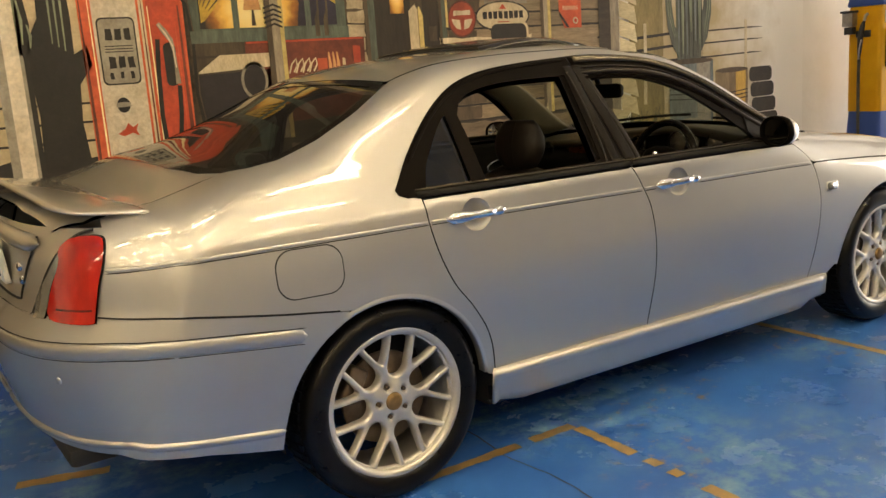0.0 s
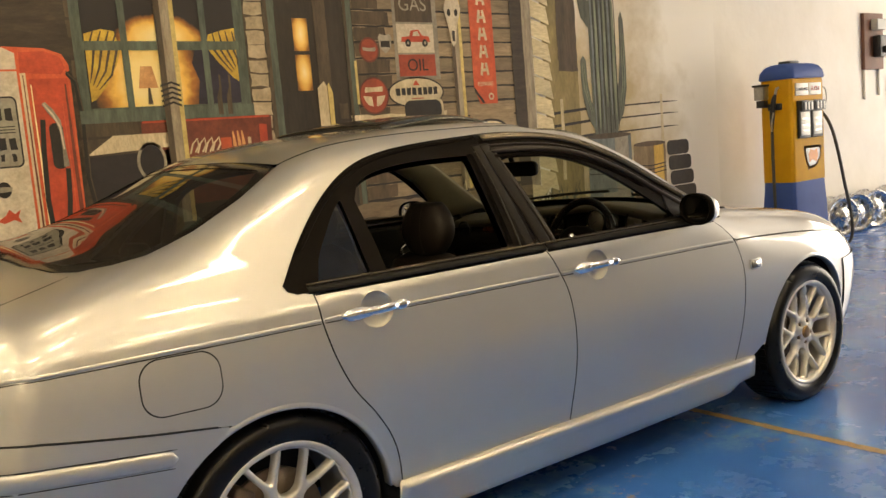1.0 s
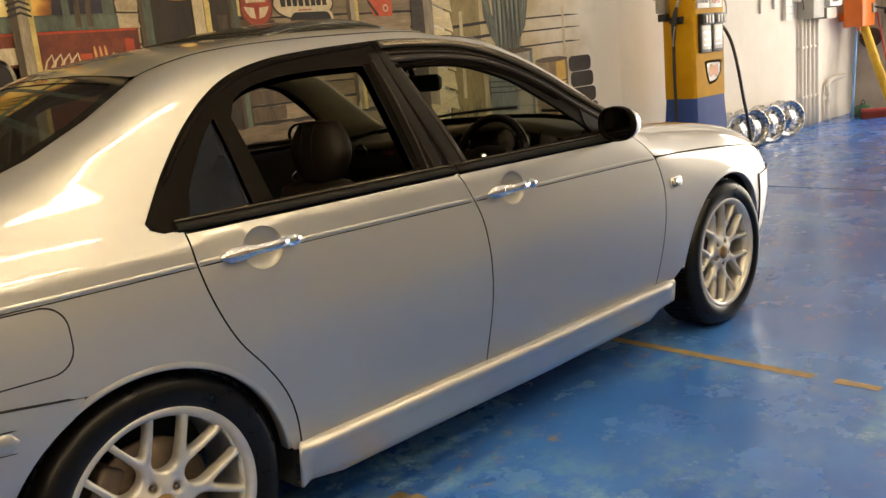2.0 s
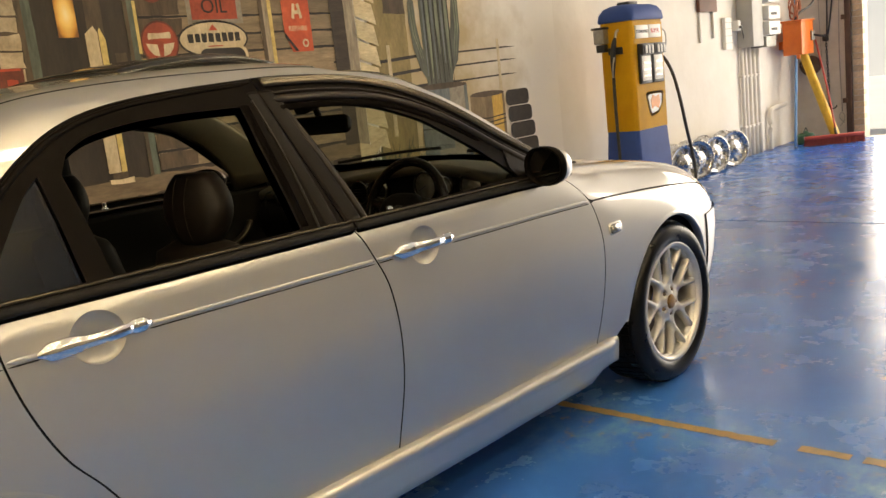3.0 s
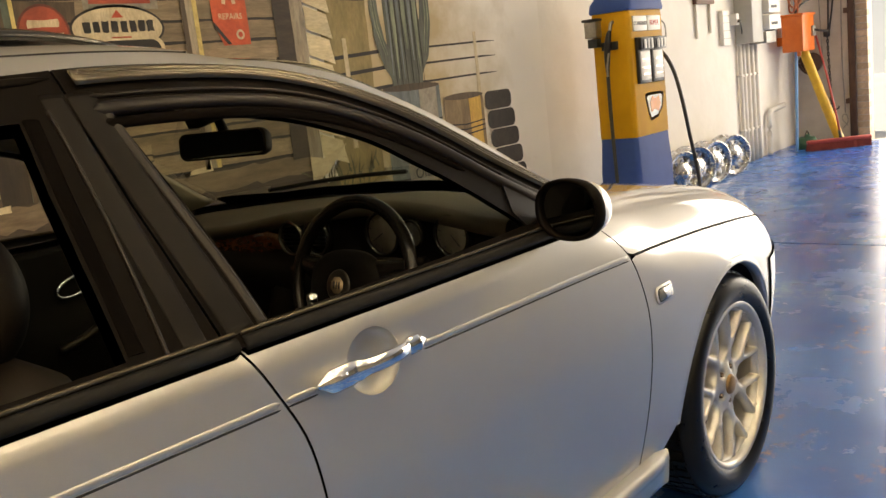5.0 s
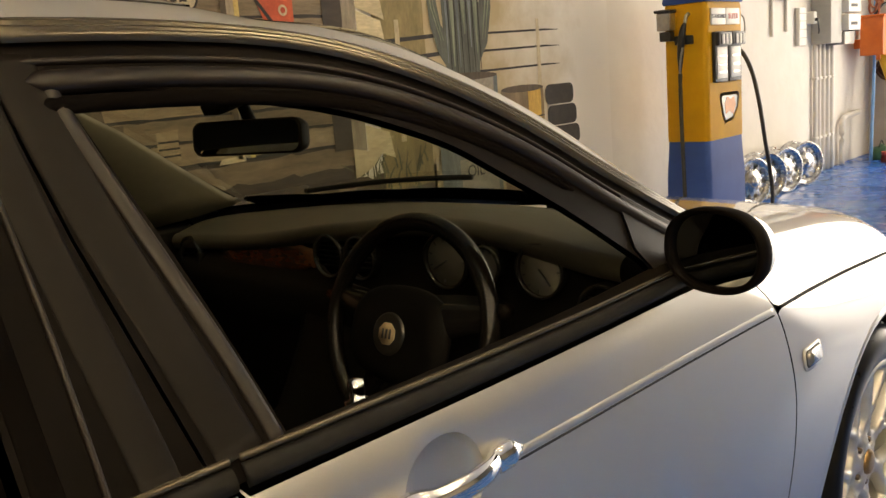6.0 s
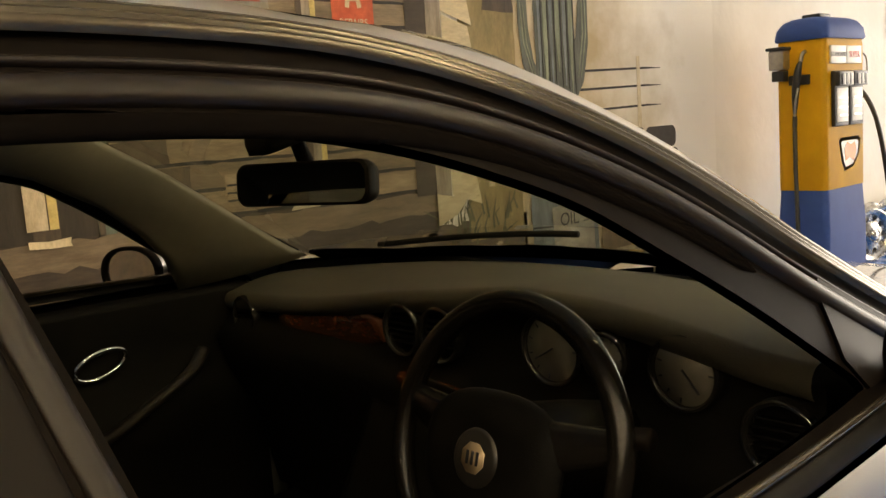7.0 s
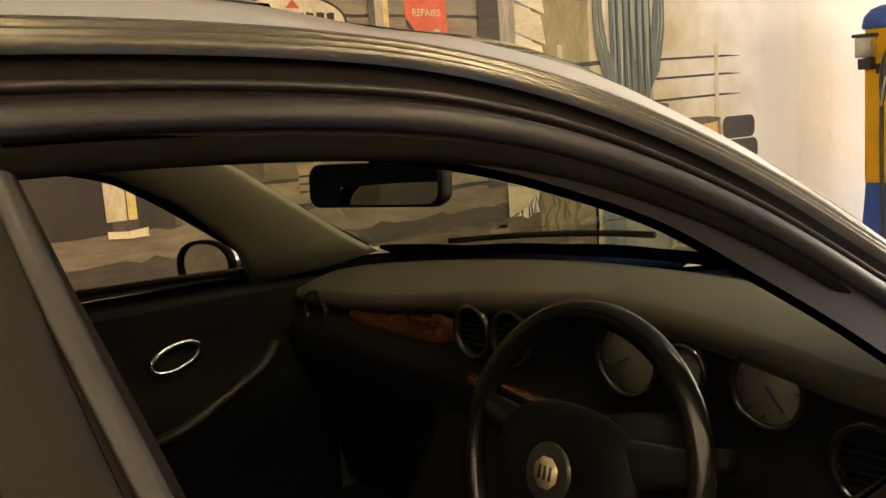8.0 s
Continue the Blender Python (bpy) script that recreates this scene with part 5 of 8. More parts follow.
def recess_ring(x, z):
    return [(x + 0.060 * math.cos(a), z + 0.053 * math.sin(a)) for a in np.linspace(0, 2 * math.pi, 36, endpoint=False)]


def doors(side):
    top = 0.012 if side < 0 else 0.042
    rd = shifted(REAR_CUT, GAP)[::-1] + [(x, BELT_Z(x) - top) for x in np.linspace(0.16, 1.07, 12)] + shifted(MID_CUT, -GAP)[1:] \
        + [(x, SILL_TOP(x)) for x in np.linspace(1.12, 0.39, 10)][1:]
    panel("rear_door", rd, on_side, SILVER, car, side, holes=(recess_ring(*HANDLES[1]),))
    fd = shifted(MID_CUT, GAP)[::-1] + [(x, BELT_Z(x) - top) for x in np.linspace(1.09, 2.06, 12)] + shifted(FRONT_CUT, -GAP)[1:] \
        + [(x, SILL_TOP(x)) for x in np.linspace(2.15, 1.13, 12)][1:]
    panel("front_door", fd, on_side, SILVER, car, side, holes=(recess_ring(*HANDLES[0]),))


# outlines of the window band, as (x, z)
BAND_TOP = curve2([(0.070, 0.990), (0.130, 1.050), (0.237, 1.153), (0.347, 1.235), (0.465, 1.294), (0.60, 1.328), (0.78, 1.347), (1.0, 1.358), (1.08, 1.361), (1.18, 1.360), (1.28, 1.355), (1.39, 1.344), (1.50, 1.319), (1.60, 1.281), (1.70, 1.231), (1.79, 1.173), (1.87, 1.119), (2.03, 1.034), (2.17, 0.968)])
BAND_BOT = [(x, float(BELT_Z(x))) for x in np.linspace(2.17, 0.17, 24)] + [(0.105, 0.961), (0.08, 0.972)]
FRONT_GLASS = curve2([(1.084, 1.288), (1.20, 1.281), (1.32, 1.261), (1.40, 1.243), (1.47, 1.219), (1.545, 1.186), (1.615, 1.139), (1.70, 1.081), (1.795, 1.010), (1.828, 0.985)]) + [(1.833, 0.974), (1.145, 0.974), (1.130, 1.05), (1.114, 1.13), (1.097, 1.21)]
FAR_GLASS = curve2([(1.09, 1.258), (1.22, 1.258), (1.36, 1.247), (1.53, 1.209), (1.62, 1.165), (1.70, 1.116), (1.79, 1.055), (1.86, 1.005), (1.915, 0.95)]) + [(1.92, 0.936), (1.138, 0.936), (1.118, 1.10)]
REAR_GLASS = [(0.425, 0.982), (0.418, 1.19)] + curve2([(0.45, 1.232), (0.52, 1.262), (0.64, 1.281), (0.78, 1.288), (0.945, 1.288)]) + [(0.930, 1.19), (0.924, 1.10), (0.921, 0.98)]
QUARTER_GLASS = [(0.185, 0.985)] + curve2([(0.215, 1.04), (0.27, 1.104), (0.325, 1.162), (0.368, 1.195)]) + [(0.365, 0.982)]
BT = 41


GAP_LINE = [(1.036, 1.360), (1.028, 1.25), (1.032, 1.16), (1.044, 1.07), (1.062, 0.965), (1.068, 0.951)]


def gap_x(z):
    g = GAP_LINE[::-1]
    return float(np.interp(z, [q[1] for q in g], [q[0] for q in g]))


def window_band(side):
    bottom = BAND_BOT if side < 0 else [(x, z - 0.03) for x, z in BAND_BOT]
    rear = [q for q in BAND_TOP if q[0] < 1.03] + [(x - 0.002, z) for x, z in GAP_LINE] + [q for q in bottom if q[0] < 1.055]
    front = [(x + 0.002, z) for x, z in GAP_LINE[::-1]] + [q for q in BAND_TOP if q[0] > 1.05] + [q for q in bottom if q[0] > 1.08]
    panel("rear_window_frame", rear, on_side, BLACK_TRIM, car, side, 0.013, 0.002, 0.03, (REAR_GLASS, QUARTER_GLASS), "black satin window frame")
    panel("front_window_frame", front, on_side, BLACK_TRIM, car, side, 0.013, 0.002, 0.010, (FRONT_GLASS if side < 0 else FAR_GLASS,), "black satin window frame")
    panel("quarter_glass", QUARTER_GLASS, on_side, TINTED, car, side, 0.03, -0.006, 0.0, (), "dark tinted fixed glass")


def arch_rear(a0, a1, r=0.362):
    return arc(-0.022, 0.302, r + 0.008, a0, a1)


def arch_front(a0, a1, r=0.368):
    return arc(2.755, 0.315, r, a0, a1)


def to_section(side_points):
    return section_of(on_side(side_points))


C_EDGE = [(0.262, 0.525), (0.18, 0.562), (0.08, 0.603), (-0.09, 0.652), (-0.24, 0.68), (-0.33, 0.672), (-0.395, 0.635)]


def quarter(side):
    """The rear quarter with the pillar behind the window, up to the roof's seam."""
    low = dense([(-0.83, 0.757), (-0.60, 0.735), (-0.35, 0.695), (-0.16, 0.668)], 0.03, False)
    ring = low + arch_rear(112, 8)[1:] + [(0.362, 0.33)] + shifted(REAR_CUT, -GAP)[::-1] + [(0.076, 0.973)] + BAND_TOP[:BT]
    # along the roof's seam and the rear window down to the boot
    pts = to_section(ring)
    xs = [q[0] for q in BAND_TOP[:BT]][-1]
    seam = [(x, 0.52) for x in np.linspace(xs, 0.28, 6)]
    pts += section_of(on_top(seam + C_EDGE))
    pts += section_of(on_top([(-0.50, 0.635), (-0.62, 0.635), (-0.72, 0.63), (-0.76, 0.635)]))
    pts += to_section([(-0.772, 0.955), (-0.797, 0.88), (-0.828, 0.80)])
    panel("rear_quarter", pts, on_section, SILVER, car, side, 0.028)


def fender(side):
    ring = shifted(FRONT_CUT, GAP)
    i = min(range(len(ring)), key=lambda k: abs(ring[k][1] - CREASE(ring[k][0])))
    ring = ring[i:] + [(2.30, 0.30)] + arch_front(174, -8) + [(3.16, 0.25), (3.25, 0.25), (3.26, 0.45), (3.25, 0.60), (3.22, float(CREASE(3.22)) - 0.004)]
    ring += [(x, float(CREASE(x)) - 0.003) for x in np.linspace(3.15, ring[0][0] + 0.02, 16)]
    panel("front_wing", ring, on_side, SILVER, car, side)


def bonnet():
    edge = [(x, float(CREASE(x)) + 0.003) for x in np.linspace(2.19, 3.30, 18)]
    right = to_section(edge)
    up = [(x, z) for x, z in shifted(FRONT_CUT, GAP) if z > CREASE(x) + 0.004]
    start = section_of(on_side(up))
    back = section_of(on_top([(2.20, 0.76), (2.28, 0.70), (2.38, 0.5), (2.455, 0.25), (2.475, 0.0)]))
    nose = [(3.36, a) for a in np.linspace(right[-1][1] + 0.01, math.pi / 2, 8)]
    half = back[::-1] + start + right + nose
    ring = half[1:-1] + [(x, math.pi - a) for x, a in half[::-1]]
    v, f = fill(ring, 0.035)
    put("bonnet", skin_mesh("bonnet", v, f, on_section, SILVER, 1, 0.0, 0.008), car)
    tip = [(3.345, 0.60), (3.42, 0.52), (3.50, 0.38), (3.545, 0.2), (3.555, 0.0)]
    v, f = fill(tip + [(x, -y) for x, y in tip[-2::-1]], 0.04)
    put("nose_panel", skin_mesh("nose_panel", v, f, both_top, SILVER, 1, -0.004, 0.01), car)


def roof():
    seam = [(x, 0.515) for x in np.linspace(0.27, 1.28, 16)]
    front = [(1.32, 0.5), (1.38, 0.40), (1.45, 0.2), (1.47, 0.0), (1.45, -0.2), (1.38, -0.40), (1.32, -0.5)]
    rear = [(0.262, -0.50), (0.255, -0.35), (0.24, 0.0), (0.255, 0.35), (0.262, 0.50)]
    ring = seam + front + [(x, -y) for x, y in seam[::-1]] + rear
    v, f = fill(ring, 0.04)

    def both(q):
        p = on_top(np.stack([q[:, 0], np.abs(q[:, 1])], 1))
        p[:, 1] *= np.sign(q[:, 1]) + (q[:, 1] == 0)
        return p
    put("roof", skin_mesh("roof", v, f, both, SILVER, 1, 0.0, 0.01), car)


def roof_rail(side):
    """The silver strip between the window band and the roof's seam, down the windscreen pillar."""
    lower = [(x, z + 0.002) for x, z in BAND_TOP[BT - 1:]]
    pts = to_section(lower)
    top = [(x, 0.52) for x in np.linspace(BAND_TOP[BT - 1][0], 1.30, 8)]
    screen = [(1.46, 0.545), (1.64, 0.598), (1.84, 0.650), (2.04, 0.694), (2.19, 0.718)]
    pts += section_of(on_top((top + screen)[::-1]))
    panel("roof_rail", pts, on_section, SILVER, car, side, 0.025)


def both_top(q):
    p = on_top(np.stack([q[:, 0], np.abs(q[:, 1])], 1))
    p[:, 1] *= np.where(q[:, 1] < 0, -1, 1)
    return p


def screens():
    ws = [(1.475, 0.0), (1.455, 0.2), (1.39, 0.38), (1.33, 0.49), (1.45, 0.535), (1.62, 0.592), (1.82, 0.645), (2.0, 0.685), (2.13, 0.708), (2.22, 0.715), (2.335, 0.5), (2.405, 0.25), (2.425, 0.0)]
    ring = ws + [(x, -y) for x, y in ws[-2:0:-1]]
    v, f = fill(ring, 0.04)
    put("windscreen", skin_mesh("windscreen", v, f, both_top, GLASS, 1, -0.004, 0.0), car)
    bl = [(0.235, 0.0), (0.25, 0.35), (0.258, 0.50)] + C_EDGE[1:] + [(-0.44, 0.55), (-0.475, 0.35), (-0.485, 0.0)]
    ring = bl + [(x, -y) for x, y in bl[-2:0:-1]]
    v, f = fill(ring, 0.04)
    put("rear_window", skin_mesh("rear_window", v, f, both_top, SMOKED, 1, -0.003, 0.0), car)
    inner = [(-0.12 + (x + 0.12) * 0.90, y * 0.94) for x, y in ring]
    v, f = fill(ring, 0.03, (inner,))
    put("rear_window_border", skin_mesh("rear_window_border", v, f, both_top, FRIT, 1, -0.001, 0.0), car, "black border of the rear glass")


def boot():
    lid = [(-0.49, 0.0), (-0.48, 0.35), (-0.447, 0.55), (-0.40, 0.638), (-0.50, 0.63), (-0.62, 0.63), (-0.72, 0.625), (-0.80, 0.60), (-0.87, 0.52), (-0.90, 0.3), (-0.905, 0.0)]
    ring = lid + [(x, -y) for x, y in lid[-2:0:-1]]
    v, f = fill(ring, 0.04)
    put("boot_lid", skin_mesh("boot_lid", v, f, both_top, SILVER, 1, 0.0, 0.01), car)


def rear_both(q):
    p = on_rear(np.stack([np.abs(q[:, 0]), q[:, 1]], 1))
    p[:, 1] *= np.where(q[:, 0] < 0, -1, 1)
    return p


def bumper_lift(p):
    top = np.interp(p[:, 0], [-0.84, -0.6, -0.35, -0.155], [0.754, 0.731, 0.691, 0.664])
    s = np.clip((top - p[:, 2]) / 0.035, 0, 1)
    return -0.002 + 0.013 * s * s * (3 - 2 * s)


def tail():
    face = [(-1.08, 0.70), (1.08, 0.70), (1.08, 0.97), (0.95, 0.99), (-0.95, 0.99), (-1.08, 0.97)]
    v, f = fill(face, 0.045)
    put("boot_face", skin_mesh("boot_face", v, f, rear_both, SILVER, 1, -0.004, 0.0), car)
    side = rear_of(on_side(dense([(-0.155, 0.664), (-0.35, 0.691), (-0.60, 0.731), (-0.78, 0.752)], 0.03, False))) + [(0.9, 0.752), (0.5, 0.745), (0.0, 0.74)]
    low = [(0.0, 0.372), (0.6, 0.372), (0.95, 0.362)] + rear_of(on_side(dense([(-0.78, 0.352), (-0.6, 0.335), (-0.398, 0.295), (-0.388, 0.36)] + arch_rear(158, 114), 0.03, False)))
    half = side[::-1] + low[::-1]
    ring = half + [(-a, z) for a, z in half[::-1] if abs(a) > 1e-6]
    v, f = fill(ring, 0.04)
    put("rear_bumper", skin_mesh("rear_bumper", v, f, rear_both, SILVER, 1, bumper_lift, 0.02), car)


for s in (-1, 1):
    doors(s)
    window_band(s)
    quarter(s)
    fender(s)
    roof_rail(s)
bonnet()
roof()
screens()
boot()
tail()


# ---- the car's outer details ----
RED_LENS = material("red_lens", (0.50, 0.014, 0.006), rough=0.10, coat=1.0, coat_rough=0.01, color2=(0.26, 0.005, 0.004), scale=14, stretch=(1, 1, 0.5))
CLEAR_LENS = material("clear_lens", (0.26, 0.25, 0.225), rough=0.2, metal=0.5, coat=1.0, vary=0.1, scale=60)
DARK_LENS = material("dark_red_lens", (0.10, 0.006, 0.005), rough=0.2, coat=0.6)
PLATE = material("plate_face", (0.55, 0.55, 0.5), rough=0.4, vary=0.05)
INK = material("dark_ink", (0.02, 0.02, 0.025), rough=0.5)
GROOVE = material("shut_line_dark", (0.01, 0.01, 0.01), rough=0.9)


def moulding(name, line, chart, section, mat, parent, side=-1, label="", ends=True, lift=0.0):
    """A strip along a line on the skin; section: (across, out) points, first to last."""
    p = chart(np.array(line))
    n = normals(p)
    if name.startswith("frame"):
        for _ in range(8):
            p[1:-1] = (p[:-2] + 2 * p[1:-1] + p[2:]) / 4
            n[1:-1] = (n[:-2] + 2 * n[1:-1] + n[2:]) / 4
    t = np.gradient(p, axis=0)
    t /= np.linalg.norm(t, axis=1)[:, None]
    b = np.cross(n, t)
    b /= np.linalg.norm(b, axis=1)[:, None]
    verts, faces, k = [], [], len(section)
    for i in range(len(p)):
        s = 1.0
        if ends:
            s = min(1.0, math.sqrt(max(0.0, 1 - max(0, 1 - min(i, len(p) - 1 - i) / 2.5) ** 2)) + 0.12)
        for a, o in section:
            verts.append((p[i] + b[i] * a * s + n[i] * (o * s + lift)) * [1, side, 1])
    for i in range(len(p) - 1):
        for j in range(k - 1):
            q = (i * k + j, i * k + j + 1, (i + 1) * k + j + 1, (i + 1) * k + j)
            faces.append(q if side > 0 else q[::-1])
    faces.append(tuple(range(k)))
    faces.append(tuple((len(p) - 1) * k + j for j in range(k)))
    return put(name, mesh_of(name, verts, faces, mat), parent, label)


def half_round(w, h, n=6, base=-0.003):
    return [(-w / 2, base)] + [(-w / 2 * math.cos(math.pi * i / n), h * math.sin(math.pi * i / n)) for i in range(n + 1)] + [(w / 2, base)]


def crease_line(x0, x1, n=40, dz=0.0):
    return [(x, float(CREASE(x)) + dz) for x in np.linspace(x0, x1, n)]


def side_strips(side):
    for x0, x1 in ((-0.79, 0.16), (0.168, 0.235), (0.46, 1.118), (1.128, 1.19), (1.43, 2.165)):
        moulding("waist_strip", crease_line(x0, x1, max(8, int((x1 - x0) * 130))), on_side, half_round(0.011, 0.0020), SILVER, car, side)
        moulding("strip_shadow_gap", crease_line(x0, x1, max(8, int((x1 - x0) * 130)), -0.0085), on_side, half_round(0.0035, 0.0006, 3), GROOVE, car, side)
    moulding("bumper_gap", dense([(-0.83, 0.757), (-0.60, 0.735), (-0.35, 0.695), (-0.16, 0.668)], 0.03, False), on_side, half_round(0.005, 0.0012, 4), GROOVE, car, side, ends=False, lift=0.001)
    moulding("wing_line", crease_line(2.19, 3.22, 30), on_side, half_round(0.005, 0.0005, 3), GROOVE, car, side)


def sill(side):
    verts, faces = [], []
    xs = np.linspace(0.372, 2.285, 50)
    base = on_side([(x, 0.34) for x in xs])[:, 1] + 0.014
    prof = [(-0.030, 0.345), (0.002, 0.342), (0.014, 0.334), (0.016, 0.322), (0.008, 0.306), (0.000, 0.290), (-0.010, 0.24), (-0.026, 0.206), (-0.045, 0.193), (-0.12, 0.189)]
    k = len(prof)
    for i, x in enumerate(xs):
        drop = -0.028 * (x - 0.35) / 1.9
        e = min(1.0, max(0.15, (xs[-1] - x) / 0.06, 0.15)) if x > xs[-1] - 0.06 else 1.0
        e2 = min(1.0, (x - xs[0]) / 0.05 + 0.2)
        for o, z in prof:
            rise = max(0.0, 0.30 - z) * (0.55 * max(0.0, 1 - (xs[-1] - x) / 0.16) + 0.25 * max(0.0, 1 - (x - xs[0]) / 0.16))
            verts.append((x, side * (base[i] + o * min(e, e2)), z + drop + rise))
    for i in range(len(xs) - 1):
        for j in range(k - 1):
            q = (i * k + j, i * k + j + 1, (i + 1) * k + j + 1, (i + 1) * k + j)
            faces.append(q if side > 0 else q[::-1])
    faces += [tuple(range(k)), tuple((len(xs) - 1) * k + j for j in range(k))]
    put("side_skirt", mesh_of("side_skirt", verts, faces, SILVER), car)


def frame_at(x, z, side, lift=0.0):
    """Axes on the skin: first along the car, second up, third outward."""
    p = on_side([(x, z)])
    n = normals(p)[0]
    p = p[0] + n * lift
    n = n * [1, side, 1]
    p = p * [1, side, 1]
    a = np.array([1.0, 0, 0]) - n * n[0]
    a /= np.linalg.norm(a)
    b = np.cross(n, a)
    if b[2] < 0:
        a, b = -a, -b
    m = Matrix(((a[0], b[0], n[0], p[0]), (a[1], b[1], n[1], p[1]), (a[2], b[2], n[2], p[2]), (0, 0, 0, 1)))
    return m


def handle(x, z, side):
    """A chrome grip with a keyhole boss behind it, over a round recess."""
    m = frame_at(x, z, side)
    f = 1 if m[0][0] > 0 else -1
    verts, faces = [], []
    for k in range(7):
        b = math.pi / 2 * k / 6
        ring = np.array(recess_ring(0, 0)) * math.cos(b) + [x, z]
        p = on_side(ring)
        p = p - normals(p) * (0.024 * math.sin(b) ** 0.8)
        verts += [tuple(q * [1, side, 1]) for q in p]
    for k in range(6):
        for i in range(36):
            faces.append((k * 36 + i, k * 36 + (i + 1) % 36, (k + 1) * 36 + (i + 1) % 36, (k + 1) * 36 + i))
    put("handle_recess", mesh_of("handle_recess", verts, faces, SILVER), car)
    bm = bmesh.new()
    line, rad = [], []
    for i in range(41):
        s = i / 40
        boss, nose_ = math.exp(-((s - 0.20) / 0.15) ** 4), math.exp(-((s - 0.88) / 0.09) ** 4)
        w = (0.0135 + 0.007 * boss + 0.003 * nose_) * min(1, 0.30 + 9 * min(s, 1 - s))
        arch = max(0.0, math.sin(math.pi * min(1, max(0, (s - 0.30) / 0.50)))) ** 0.7
        line.append(m @ Vector((f * (-0.130 + 0.246 * s), 0.0, 0.009 + 0.004 * boss + 0.015 * arch)))
        rad.append(w)
    add_tube(bm, line, rad, 12, flat=0.62, up=tuple(m.to_3x3() @ Vector((0, 0, 1))))
    part("door_handle", bm, CHROME, car, "chrome door handle")
    bm = bmesh.new()
    add_lathe(bm, [(0.0, 0.031), (0.009, 0.031), (0.0105, 0.029), (0.0105, 0.02)], 16, m @ Matrix.Translation((f * -0.088, 0, -0.006)))
    part("key_lock", bm, CHROME, car)


def fuel_flap():
    out = rounded(-0.372, 0.722, -0.168, 0.862, 0.052, 8)
    out = [(x + 0.008, z + 0.010 - 0.018 * (x + 0.27)) for x, z in out]
    v, f = fill(out, 0.03)
    put("fuel_flap", skin_mesh("fuel_flap", v, f, on_side, SILVER, -1, 0.0012, 0.003), car)
    big = [(-0.262 + (x + 0.262) * 1.035, 0.802 + (z - 0.802) * 1.05) for x, z in out]
    v, f = fill(big, 0.03, (out,))
    put("flap_gap", skin_mesh("flap_gap", v, f, on_side, GROOVE, -1, 0.0006, 0.0), car)


def indicator(side):
    m = frame_at(2.305, 0.716, side)
    bm = bmesh.new()
    add_prism(bm, rounded(-0.044, -0.022, 0.044, 0.022, 0.013), 0.0025, m)
    rim = part("side_indicator", bm, ALLOY, car, "grey bezel with a clear lens")
    bm = bmesh.new()
    add_prism(bm, rounded(-0.037, -0.0165, 0.037, 0.0165, 0.011), 0.0032, m)
    part("indicator_gasket", bm, RUBBER, rim)
    bm = bmesh.new()
    add_prism(bm, rounded(-0.034, -0.0145, 0.034, 0.0145, 0.010), 0.0065, m)
    part("indicator_lens", bm, CLEAR_LENS, rim, "clear side indicator lens")


